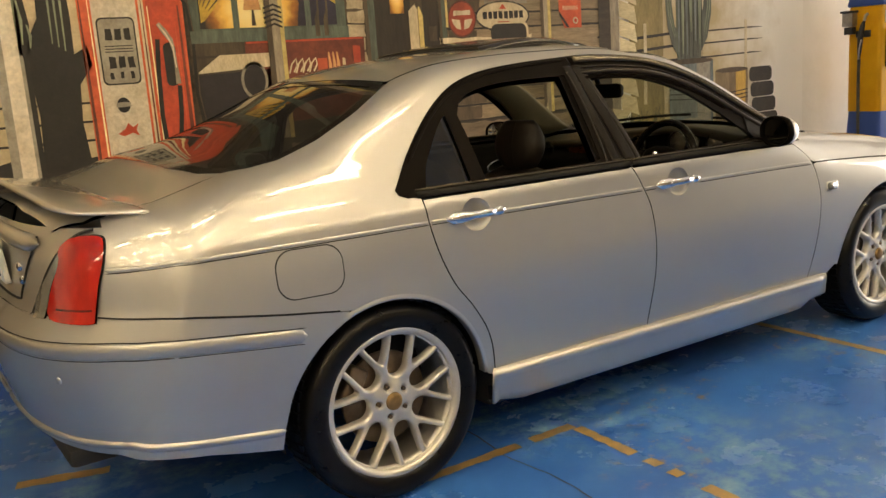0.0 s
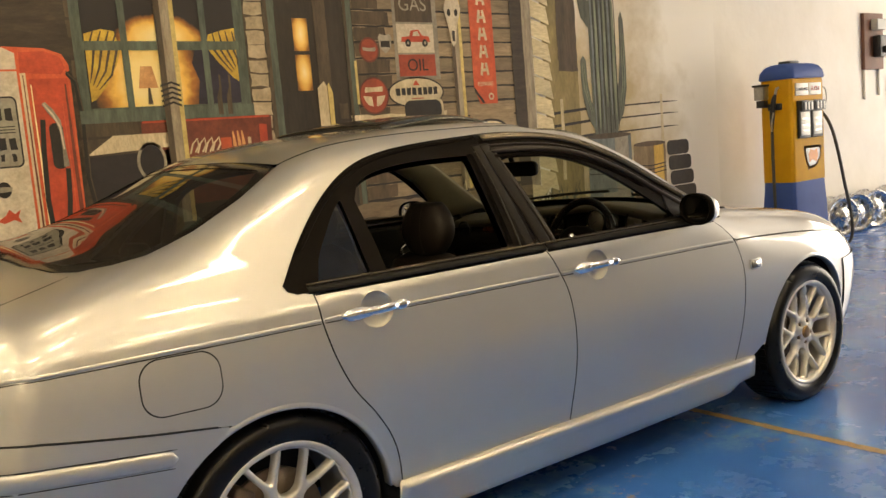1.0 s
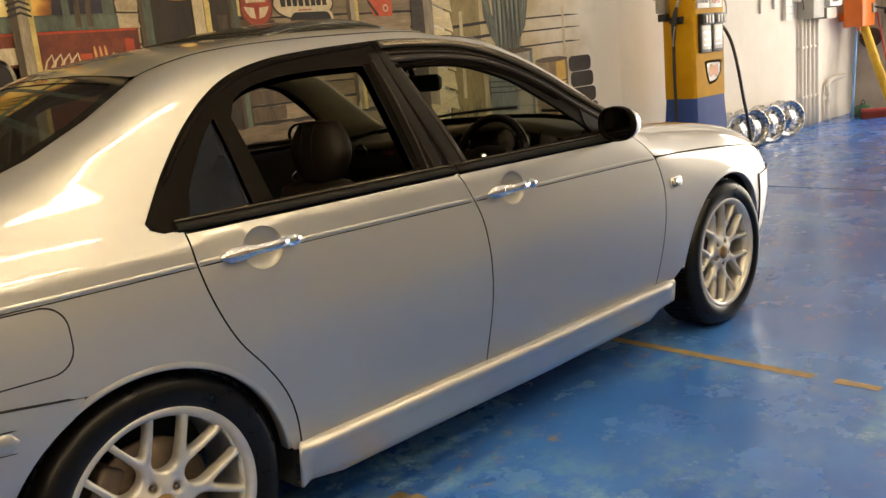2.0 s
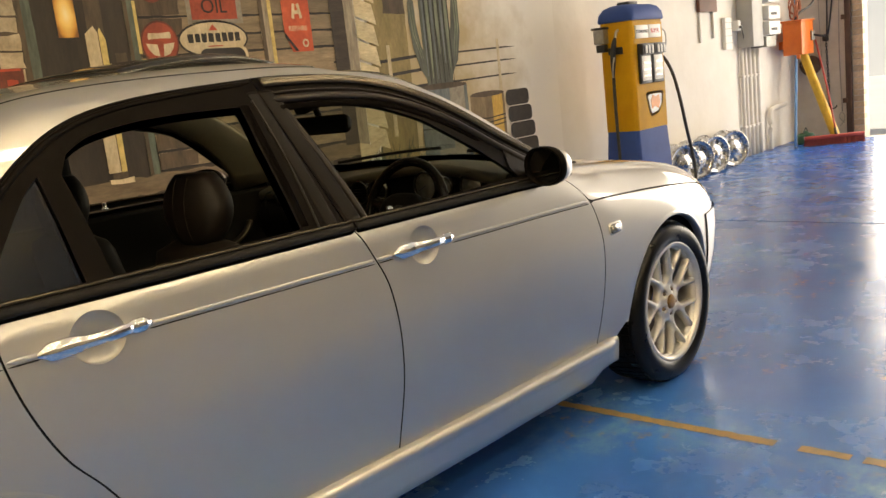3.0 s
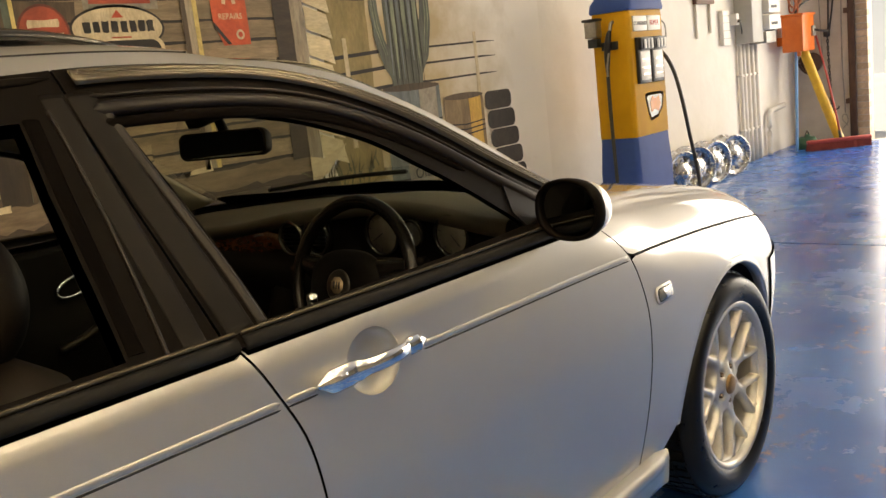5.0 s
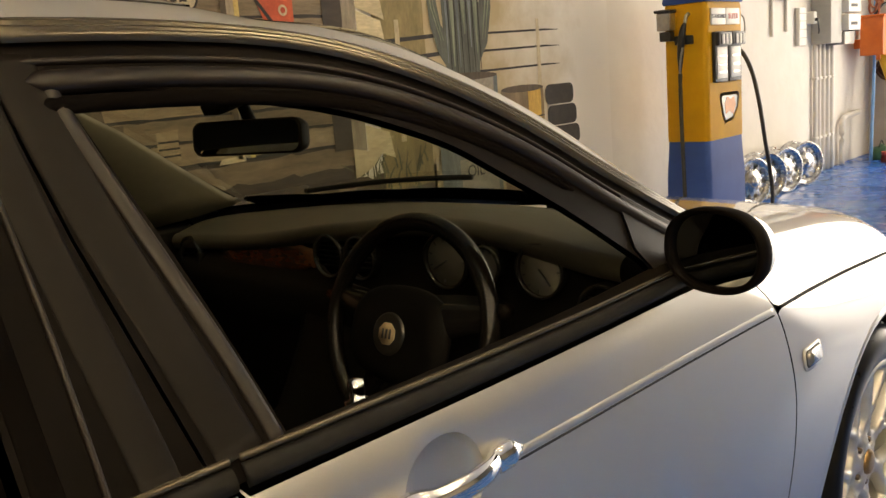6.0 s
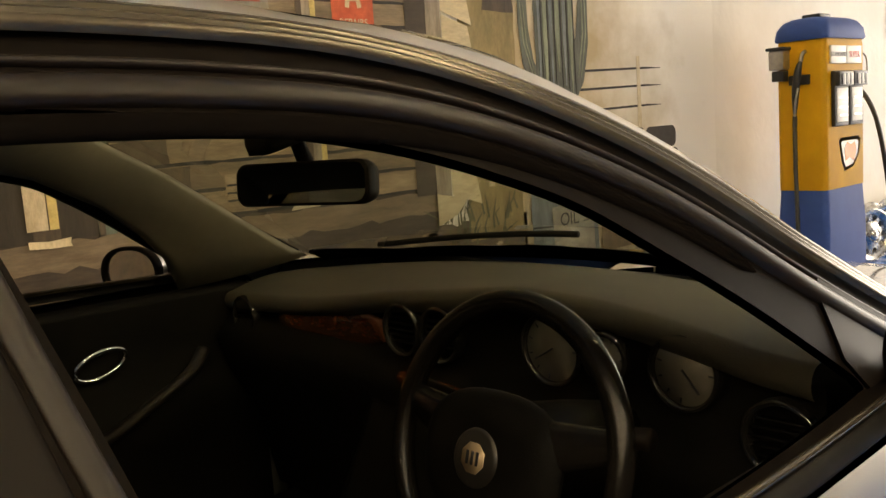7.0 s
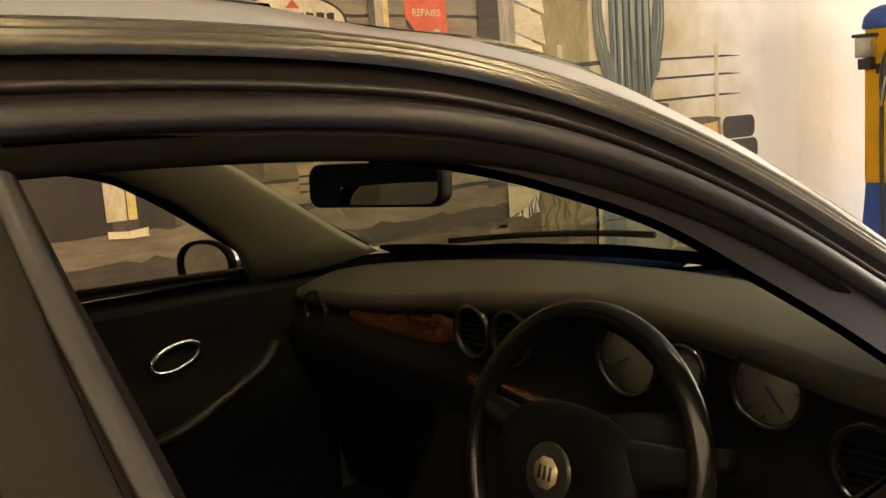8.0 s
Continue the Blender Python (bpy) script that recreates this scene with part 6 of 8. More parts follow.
def door_mirror(side):
    m = Matrix.Translation((1.912, -0.898, 0.999) if side < 0 else (1.856, 0.922, 0.966)) @ Matrix.Rotation(radians(-9 if side < 0 else 28), 4, "Z") @ Matrix.Diagonal((0.80, 0.67, 0.77, 1))
    bm = bmesh.new()
    rings = []
    ny, nx = 28, 12
    for i in range(nx + 1):
        s = i / nx
        xx = -0.045 + 0.125 * s
        r = math.sqrt(max(0.0, 1 - (s * 0.985) ** 2.3)) if s > 0 else 1.0
        rings.append([bm.verts.new(m @ Vector((xx, (0.118 * r + 0.004) * math.copysign(abs(math.cos(a)) ** 0.85, math.cos(a)) + side * (-0.012 * s),
                                                (0.077 * r + 0.003) * math.copysign(abs(math.sin(a)) ** 0.9, math.sin(a)) - 0.006 * s)))
                      for a in np.linspace(0, 2 * math.pi, ny, endpoint=False)])
    for a, b in zip(rings[1:], rings[2:]):
        for j in range(ny):
            bm.faces.new((a[j], a[(j + 1) % ny], b[(j + 1) % ny], b[j]))
    bm.faces.new(rings[-1])
    for v in rings[0]:
        bm.verts.remove(v)
    bmesh.ops.recalc_face_normals(bm, faces=bm.faces[:])
    shell = part("door_mirror", bm, SILVER, car, "silver door mirror shell")
    # black casing round the glass
    bm = bmesh.new()
    prof = [(1.02, -0.022), (1.045, -0.034), (1.04, -0.050), (0.99, -0.056), (0.90, -0.050), (0.88, -0.035)]
    rings = [[bm.verts.new(m @ Vector((x, 0.120 * r * math.copysign(abs(math.cos(a)) ** 0.85, math.cos(a)), 0.079 * r * math.copysign(abs(math.sin(a)) ** 0.9, math.sin(a)))))
              for a in np.linspace(0, 2 * math.pi, 40, endpoint=False)] for r, x in prof]
    for a, b in zip(rings, rings[1:]):
        for j in range(40):
            bm.faces.new((a[j], a[(j + 1) % 40], b[(j + 1) % 40], b[j]))
    bmesh.ops.recalc_face_normals(bm, faces=bm.faces[:])
    part("mirror_casing", bm, BLACK_TRIM, shell, "black casing")
    bm = bmesh.new()
    vs = [bm.verts.new(m @ Vector((-0.040, 0.108 * math.copysign(abs(math.cos(a)) ** 0.85, math.cos(a)), 0.071 * math.copysign(abs(math.sin(a)) ** 0.9, math.sin(a)))))
          for a in np.linspace(0, 2 * math.pi, 40, endpoint=False)]
    bm.faces.new(vs)
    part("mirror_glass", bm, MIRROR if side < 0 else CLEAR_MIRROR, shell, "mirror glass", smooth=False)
    bm = bmesh.new()
    add_tube(bm, [(1.93, side * 0.80, 0.968), (1.925, side * 0.84, 0.962), (1.92, side * 0.88, 0.965)], [0.035, 0.032, 0.03], 12, flat=0.7)
    part("mirror_arm", bm, BLACK_TRIM, shell)


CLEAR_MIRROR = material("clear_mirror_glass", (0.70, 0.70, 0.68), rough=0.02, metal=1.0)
# near and cabin mirrors: dark surroundings they would reflect are put into the tint
MIRROR = material("dark_reflection_mirror_glass", (0.17, 0.17, 0.16), rough=0.02, metal=1.0)


def tail_lamp(side):
    out = rear_of([(-0.867, 0.589, 0.932), (-0.849, 0.601, 0.953), (-0.822, 0.630, 0.966), (-0.773, 0.685, 0.967), (-0.770, 0.705, 0.949), (-0.786, 0.725, 0.896), (-0.807, 0.722, 0.836),
                   (-0.825, 0.722, 0.750), (-0.826, 0.725, 0.738), (-0.871, 0.674, 0.735), (-0.922, 0.560, 0.740), (-0.898, 0.575, 0.824), (-0.869, 0.608, 0.898)])
    for _ in range(2):
        out = [tuple(np.array(out[i - j]) * w + np.array(out[i - 1 + j]) * (1 - w)) for i in range(len(out)) for j, w in ((0, 0.25), (0, 0.75))]
    v, f = fill(out, 0.02)
    lamp = put("tail_lamp", skin_mesh("tail_lamp", v, f, on_rear, RED_LENS, side, 0.008, 0.02), car, "red tail lamp lens")
    big = [(0.905 + (a - 0.905) * 1.06, 0.85 + (z - 0.85) * 1.05) for a, z in out]
    v, f = fill(big, 0.03, (out,))
    put("lamp_seal", skin_mesh("lamp_seal", v, f, on_rear, GROOVE, side, 0.0012, 0.0), lamp)
    band = [q for q in [(0.79, 0.775), (0.90, 0.776), (0.935, 0.778), (0.935, 0.772), (0.90, 0.770), (0.79, 0.769)]]
    v, f = fill(band, 0.02)
    put("lens_rib", skin_mesh("lens_rib", v, f, on_rear, DARK_LENS, side, 0.0088, 0.0), lamp, "dark red rib in the lens")
    inner = rear_of([(-0.868, 0.592, 0.924), (-0.869, 0.605, 0.900), (-0.898, 0.570, 0.824), (-0.922, 0.552, 0.742), (-0.944, 0.491, 0.738), (-0.926, 0.497, 0.796), (-0.898, 0.562, 0.868)])
    v, f = fill(inner, 0.02)
    put("reverse_lamp", skin_mesh("reverse_lamp", v, f, on_rear, CLEAR_LENS, side, 0.006, 0.012), car, "clear reversing lamp lens")
    shut = curve2(rear_of([(-0.79, 0.655, 0.985), (-0.83, 0.62, 0.972), (-0.873, 0.583, 0.926), (-0.909, 0.534, 0.853), (-0.935, 0.481, 0.775), (-0.950, 0.46, 0.742), (-0.964, 0.393, 0.742), (-0.969, 0.156, 0.742)]), 4)
    moulding("boot_gap", shut, on_rear, half_round(0.006, 0.001, 3), GROOVE, car, side, ends=False)


def number_plate():
    """A recessed field with a rounded grip above the plate."""
    out = rear_of([(-0.905, 0.462, 0.962), (-0.915, 0.455, 0.925), (-0.945, 0.375, 0.80), (-0.956, 0.33, 0.772), (-0.969, 0.0, 0.772)])
    ring = out + [(-a, z) for a, z in out[-2::-1]]
    line = curve2(ring, 4)
    moulding("plate_surround", line, on_rear, half_round(0.007, 0.0015, 4), GROOVE, car, 1, "dark seam round the plate recess", ends=False)
    moulding("boot_grip", [(a, 0.945 + 0.008 * math.cos(a * 3)) for a in np.linspace(-0.68, 0.68, 30)], on_rear,
             half_round(0.055, 0.022, 10), SILVER, car, 1, "rounded boot grip above the plate")
    bm = bmesh.new()
    m = Matrix.Translation((-0.972, 0, 0.858)) @ Matrix.Rotation(radians(-6), 4, "Y")
    add_box(bm, (-0.008, -0.26, -0.055), (0.01, 0.26, 0.055), 0.003, 2, m)
    plate = part("number_plate", bm, PLATE, car, "pale number plate")
    for i in range(6):
        y = -0.21 + 0.072 * i
        bm = bmesh.new()
        add_box(bm, (-0.0105, y, -0.034), (-0.0075, y + 0.045, 0.034), 0.0, 1, m)
        part("plate_bar", bm, INK, plate)
    for a, z in ((0.52, 0.868), (0.545, 0.832)):
        p = on_rear([(a, z)])[0]
        bm = bmesh.new()
        add_lathe(bm, [(0.0, 0.004), (0.010, 0.004), (0.014, 0.002), (0.014, 0.0)], 14, Matrix.Translation((p[0], -p[1], p[2])) @ Matrix.Rotation(radians(-90), 4, "Y") @ Matrix.Rotation(radians(25), 4, "X"))
        part("boot_badge", bm, CHROME, car, "small chrome badge")


def spoiler():
    """A blade over the boot's rear edge; its ends sweep forward to points on the lid."""
    verts, faces = [], []
    sec = 10
    ys = np.concatenate([np.linspace(-1, -0.86, 10)[:-1], np.linspace(-0.86, 0.86, 33), np.linspace(0.86, 1, 10)[1:]])
    tail_x = cubic([(0.0, -0.918), (0.4, -0.912), (0.64, -0.892), (0.82, -0.862), (0.92, -0.80), (1.0, -0.665)])
    tail_z = cubic([(0.0, 1.098), (0.4, 1.088), (0.64, 1.069), (0.82, 1.045), (0.92, 1.03), (1.0, 1.018)])
    for u in ys:
        a = abs(u)
        y = 0.695 * u
        xt, zt = float(tail_x(a)), float(tail_z(a))
        xf = -0.70 + 0.06 * a**4
        lid = on_top([(xf + (xt - xf) * j / (sec - 1), min(abs(y), 0.69)) for j in range(sec)])[:, 2]
        zf = float(lid[0]) + 0.002
        th = 0.020 * (1 - 0.85 * a**6) + 0.002
        up = [zf + (zt - zf) * (j / (sec - 1)) ** 1.2 + 0.006 * math.sin(math.pi * j / (sec - 1)) for j in range(sec)]
        for j in range(sec):
            verts.append((xf + (xt - xf) * j / (sec - 1), y, up[j]))
        for j in range(sec):
            s = 1 - j / (sec - 1)
            foot = min(1.0, max(0.0, (s - 0.45) / 0.2))
            low = min(up[sec - 1 - j] - 0.002, float(lid[sec - 1 - j]) - 0.004)
            thin = up[sec - 1 - j] - th * (1.0 if j else 0.5)
            verts.append((xf + (xt - xf) * s, y, low + (thin - low) * foot))
    k = 2 * sec
    for i in range(len(ys) - 1):
        for j in range(k):
            faces.append((i * k + j, (i + 1) * k + j, (i + 1) * k + (j + 1) % k, i * k + (j + 1) % k))
    faces += [tuple(range(k))[::-1], tuple((len(ys) - 1) * k + j for j in range(k))]
    ob = put("boot_spoiler", mesh_of("boot_spoiler", verts, faces, SILVER), car)
    bm = bmesh.new()
    bm.from_mesh(ob.data)
    bmesh.ops.recalc_face_normals(bm, faces=bm.faces[:])
    bm.to_mesh(ob.data)
    bm.free()


def sunroof():
    """The glass panel stands raised over its opening."""
    xs, ys = np.linspace(0.76, 1.24, 14), np.linspace(-0.42, 0.42, 18)
    q = np.array([(x, abs(y)) for x in xs for y in ys])
    z = on_top(q)[:, 2].reshape(len(xs), len(ys))
    verts, faces = [], []
    for top in (1, 0):
        for i, x in enumerate(xs):
            rise = 0.006 + 0.026 * math.sin(math.pi * min(1, max(0, (x - 0.74) / 0.54))) ** 0.8
            for j, y in enumerate(ys):
                e = max(0.0, abs(y) - 0.37) / 0.05
                verts.append((x, y, z[i, j] + rise - 0.010 * e * e - (0 if top else 0.012)))
    nx, ny = len(xs), len(ys)
    N = nx * ny
    for i in range(nx - 1):
        for j in range(ny - 1):
            a = i * ny + j
            faces.append((a, a + ny, a + ny + 1, a + 1))
            faces.append((N + a, N + a + 1, N + a + ny + 1, N + a + ny))
    ring = [j for j in range(ny)] + [i * ny + ny - 1 for i in range(1, nx)] + [(nx - 1) * ny + j for j in range(ny - 2, -1, -1)] + [i * ny for i in range(nx - 2, 0, -1)]
    for a, b in zip(ring, ring[1:] + ring[:1]):
        faces.append((a, b, N + b, N + a))
    put("sunroof", mesh_of("sunroof", verts, faces, GLOSS_BLACK), car, "raised dark glass sunroof panel")


GLOSS_BLACK = material("gloss_black", (0.012, 0.011, 0.010), rough=0.12, coat=0.5, rough_vary=0.04)


# ---- wheels ----
def hairpin_holes():
    """The openings of the wheel's face: seven long round-ended slots and seven wedges between them."""
    holes = []
    for i in range(7):
        a = 2 * math.pi * i / 7 + 0.12
        u = [(0.2165 * math.cos(b), 0.2165 * math.sin(b)) for b in np.linspace(-0.168, 0.168, 9)]
        u += [(0.115 - 0.035 * math.sin(b), 0.035 * math.cos(b)) for b in np.linspace(0, math.pi, 13)]
        holes.append([(x * math.cos(a) - y * math.sin(a), x * math.sin(a) + y * math.cos(a)) for x, y in u])
        a += math.pi / 7
        pts = [(0.2165, t) for t in np.linspace(-0.202, 0.202, 9)] + [(0.19, 0.172), (0.17, 0.138), (0.15, 0.090), (0.138, 0.045), (0.134, 0.0), (0.138, -0.045), (0.15, -0.090), (0.17, -0.138), (0.19, -0.172)]
        holes.append([(r * math.cos(a + t), r * math.sin(a + t)) for r, t in pts])
    return holes


def wheel_meshes():
    out = {}
    ring = [(0.225 * math.cos(a), 0.225 * math.sin(a)) for a in np.linspace(0, 2 * math.pi, 90, endpoint=False)]
    lugs = [[(0.052 * math.cos(b) + 0.0105 * math.cos(a), 0.052 * math.sin(b) + 0.0105 * math.sin(a)) for a in np.linspace(0, 2 * math.pi, 12, endpoint=False)]
            for b in [2 * math.pi * i / 5 + 0.3 for i in range(5)]]
    v, f = fill(ring, 0.009, hairpin_holes() + lugs)
    r = np.hypot(v[:, 0], v[:, 1])
    depth = -0.010 - 0.020 * np.clip((0.20 - r) / 0.15, 0, 1) ** 1.5 + 0.012 * np.clip((0.07 - r) / 0.02, 0, 1)
    used = set()
    for a, b, c in f:
        used |= {(a, b), (b, c), (c, a)}
    border = [(a, b) for a, b in used if (b, a) not in used]
    P = [(x, y, z) for (x, y), z in zip(v, depth)]
    n = len(P)
    P += [(x, y, z - 0.007) for (x, y), z in zip(v, depth)]
    P += [(x, y, z - 0.034) for (x, y), z in zip(v, depth)]
    # rounded edge: pull the border of the top a little down
    edge = {i for e in border for i in e}
    P = [(x, y, z - (0.006 if i in edge else 0)) if i < n else (x, y, z) for i, (x, y, z) in enumerate(P)]
    up = np.cross(v[f[0][1]] - v[f[0][0]], v[f[0][2]] - v[f[0][0]]) > 0
    F = [tuple(t) if up else tuple(t[::-1]) for t in f]
    for a, b in border:
        F.append((b, a, a + 2 * n, b + 2 * n) if up else (a, b, b + 2 * n, a + 2 * n))
    out["spokes"] = mesh_of("spokes", P, F, ALLOY)
    bm = bmesh.new()
    add_lathe(bm, [(0.219, -0.030), (0.222, -0.006), (0.228, 0.002), (0.238, 0.005), (0.2445, 0.003), (0.2465, -0.004), (0.240, -0.012), (0.232, -0.02), (0.228, -0.06),
                   (0.222, -0.19), (0.215, -0.19), (0.216, -0.06)], 72, closed=True)
    out["rim"] = bm
    bm = bmesh.new()
    sec = [(0.236, -0.004), (0.243, 0.004), (0.255, 0.010), (0.275, 0.014), (0.296, 0.011), (0.310, 0.002), (0.3195, -0.014), (0.323, -0.030), (0.325, -0.06), (0.3255, -0.105),
           (0.325, -0.15), (0.322, -0.185), (0.308, -0.212), (0.28, -0.222), (0.24, -0.205)]
    add_lathe(bm, sec, 96)
    # grooves round the tread
    out["tyre"] = bm
    bm = bmesh.new()
    add_lathe(bm, [(0.0, -0.008), (0.018, -0.008), (0.026, -0.010), (0.030, -0.016), (0.030, -0.03)], 28)
    out["centre_cap"] = bm
    bm = bmesh.new()
    add_lathe(bm, [(0.055, -0.075), (0.15, -0.075), (0.152, -0.085), (0.15, -0.095), (0.055, -0.095)], 48)
    out["brake_disc"] = bm
    return out


IRON = material("brake_iron", (0.16, 0.12, 0.09), rough=0.45, metal=0.7, vary=0.3, scale=20)
CAP = material("wheel_cap_brown", (0.22, 0.13, 0.05), rough=0.3, metal=0.4, vary=0.2, scale=80)


def wheels():
    made = wheel_meshes()
    meshes = {}
    for k, mat in (("rim", ALLOY), ("tyre", TYRE), ("centre_cap", CAP), ("brake_disc", IRON)):
        me = bpy.data.meshes.new(k)
        made[k].to_mesh(me)
        made[k].free()
        me.materials.append(mat)
        me.polygons.foreach_set("use_smooth", [True] * len(me.polygons))
        meshes[k] = me
    meshes["spokes"] = made["spokes"]
    lug = bmesh.new()
    add_lathe(lug, [(0.0, -0.020), (0.006, -0.020), (0.0075, -0.022), (0.0075, -0.035)], 6)
    lug_me = bpy.data.meshes.new("wheel_bolt")
    lug.to_mesh(lug_me)
    lug.free()
    lug_me.materials.append(IRON)
    tread = bmesh.new()
    for i in range(60):
        a = 2 * math.pi * i / 60
        for z0, z1 in ((-0.065, -0.03), (-0.105, -0.07), (-0.15, -0.11), (-0.185, -0.155)):
            add_box(tread, (0.3235, -0.0125, z0), (0.329, 0.0125, z1), 0, 1, Matrix.Rotation(a + z0 * 2, 4, "Z"))
    tread_me = bpy.data.meshes.new("tread")
    tread.to_mesh(tread_me)
    tread.free()
    tread_me.materials.append(TYRE)
    for x, turn in ((0.0, 0.35), (HUB_F, 0.75)):
        for side in (-1, 1):
            w = new("wheel")
            w.parent = car
            w["label"] = "silver hairpin-spoke alloy wheel with a low-profile tyre"
            w.matrix_basis = Matrix.Translation((x, side * 0.862, HUB_Z)) @ Matrix.Rotation(radians(90 if side < 0 else -90), 4, "X") @ Matrix.Rotation(turn, 4, "Z")
            for k in ("tyre", "rim", "spokes", "centre_cap", "brake_disc"):
                put(k, meshes[k], w)
            put("tread", tread_me, w)
            for i in range(5):
                b = 2 * math.pi * i / 5 + 0.3
                o = put("wheel_bolt", lug_me, w)
                o.location = (0.052 * math.cos(b), 0.052 * math.sin(b), 0)
            bm = bmesh.new()
            add_box(bm, (0.10, -0.06, -0.12), (0.165, 0.06, -0.055), 0.012, 2, Matrix.Rotation(-turn + (2.6 if x == 0 else 2.9), 4, "Z"))
            part("brake_caliper", bm, IRON, w)


def wheel_housings():
    for x, r in ((0.0, 0.385), (2.755, 0.39)):
        for side in (-1, 1):
            bm = bmesh.new()
            ring_a, ring_b = [], []
            for i in range(33):
                a = radians(-6 + 194 * i / 32)
                p = (x + r * math.cos(a), 0, 0.315 + r * math.sin(a))
                edge = float(on_side([(p[0], max(p[2], 0.2))])[0][1])
                ring_a.append(bm.verts.new((p[0], side * (edge - 0.012), p[2])))
                ring_b.append(bm.verts.new((p[0], side * 0.55, p[2])))
            for i in range(32):
                bm.faces.new((ring_a[i], ring_a[i + 1], ring_b[i + 1], ring_b[i]))
            bm.faces.new(ring_b)
            part("wheel_housing", bm, DARK, car)


def arch_lip(x, r, a0, a1, side):
    """The turned edge of the wheel opening."""
    line = arc(x, 0.302 if x < 1 else 0.315, r, a0, a1, 40)
    moulding("arch_lip", line, on_side, [(-0.004, -0.03), (-0.004, 0.0), (-0.002, 0.0015), (0.002, 0.002), (0.008, 0.001), (0.014, -0.001)], SILVER, car, side, ends=False)


def bumper_details():
    side_line = [(-0.30, 0.624), (-0.45, 0.640), (-0.60, 0.655), (-0.75, 0.664)]
    q = rear_of(on_side(side_line)) + [(1.0, 0.668), (0.85, 0.668), (0.7, 0.666), (0.4, 0.664), (0.0, 0.663)]
    q = [tuple(p) for p in smooth_path(q, 6)]
    sec = half_round(0.042, 0.006, 8)
    for side in (-1, 1):
        moulding("bumper_strip", q, on_rear, sec, SILVER, car, side, lift=0.010)
        for dz in (0.0235, -0.0235):
            moulding("bumper_groove", [(a, z + dz) for a, z in q], on_rear, half_round(0.0035, 0.0008, 3), GROOVE, car, side, lift=0.0105)
        lip = rear_of(on_side([(-0.385, 0.352), (-0.5, 0.366), (-0.65, 0.380), (-0.75, 0.388)])) + [(1.0, 0.394), (0.85, 0.397), (0.6, 0.40), (0.3, 0.40), (0.0, 0.40)]
        lip = [tuple(p) for p in smooth_path(lip, 6)]
        moulding("bumper_lip", lip, on_rear, [(-0.02, -0.004), (-0.012, 0.008), (0.0, 0.012), (0.007, 0.008), (0.011, 0.0)], SILVER, car, side, lift=0.008)
        bm = bmesh.new()
        p = on_rear([(0.80, 0.585)])
        n = normals(p)[0]
        m = Matrix.Translation(Vector((p[0] + n * 0.011) * [1, side, 1])) @ Vector(n * [1, side, 1]).to_track_quat("Z", "Y").to_matrix().to_4x4()
        add_lathe(bm, [(0, 0.003), (0.008, 0.003), (0.0105, 0.001), (0.0105, -0.004)], 18, m)
        part("parking_sensor", bm, SILVER, car)


def nose():
    ring = [(-1.13, 0.62), (1.13, 0.62), (1.10, 0.50), (1.07, 0.40), (1.06, 0.20), (-1.06, 0.20), (-1.07, 0.40), (-1.10, 0.50)]

    def chart(q):
        p = on_nose(np.stack([np.abs(q[:, 0]), q[:, 1]], 1))
        p[:, 1] *= np.where(q[:, 0] < 0, -1, 1)
        return p
    v, f = fill(ring, 0.05)
    put("front_bumper", skin_mesh("front_bumper", v, f, chart, SILVER, 1, 0.006, 0.02), car)
    ring = [(-0.62, 0.80), (0.62, 0.80), (0.62, 0.60), (-0.62, 0.60)]
    v, f = fill(ring, 0.05)
    put("grille", skin_mesh("grille", v, f, chart, BLACK_TRIM, 1, -0.01, 0.0), car)
    for side in (-1, 1):
        ring = [(0.62, 0.615), (1.02, 0.625), (0.98, 0.70), (0.90, 0.735), (0.62, 0.745)]
        v, f = fill(ring, 0.03)
        put("headlamp", skin_mesh("headlamp", v, f, on_nose, CLEAR_LENS, side, 0.0, 0.02), car, "clear headlamp lens")


def underside():
    box_part("floor_pan", (0.40, -0.72, 0.17), (2.4, 0.72, 0.26), DARK, car, "", 0.03)
    for side in (-1, 1):
        box_part("inner_sill", (0.39, min(side * 0.70, side * 0.815), 0.19), (2.34, max(side * 0.70, side * 0.815), 0.34), DARK, car, "", 0.01)
    box_part("boot_floor", (-0.93, -0.60, 0.30), (-0.30, 0.60, 0.36), DARK, car, "", 0.02)
    box_part("engine_bay", (2.35, -0.50, 0.26), (3.45, 0.50, 0.60), DARK, car, "", 0.03)


def shut_backing(side):
    """Dark rubber behind the gaps between the panels."""
    for line in (REAR_CUT, MID_CUT, FRONT_CUT):
        moulding("door_gap", [(x, z) for x, z in line[2:]], on_side, [(-0.010, -0.005), (0.010, -0.005), (0.010, -0.008), (-0.010, -0.008)], GROOVE, car, side, ends=False)


for s in (-1, 1):
    side_strips(s)
    sill(s)
    handle(0.350, 0.878, s)
    handle(1.313, 0.862, s)
    indicator(s)
    door_mirror(s)
    tail_lamp(s)
    arch_lip(-0.022, 0.370, 6, 158, s)
    arch_lip(2.755, 0.368, 18, 176, s)
    shut_backing(s)
fuel_flap()
number_plate()
spoiler()
sunroof()
wheels()
wheel_housings()
bumper_details()
nose()
underside()


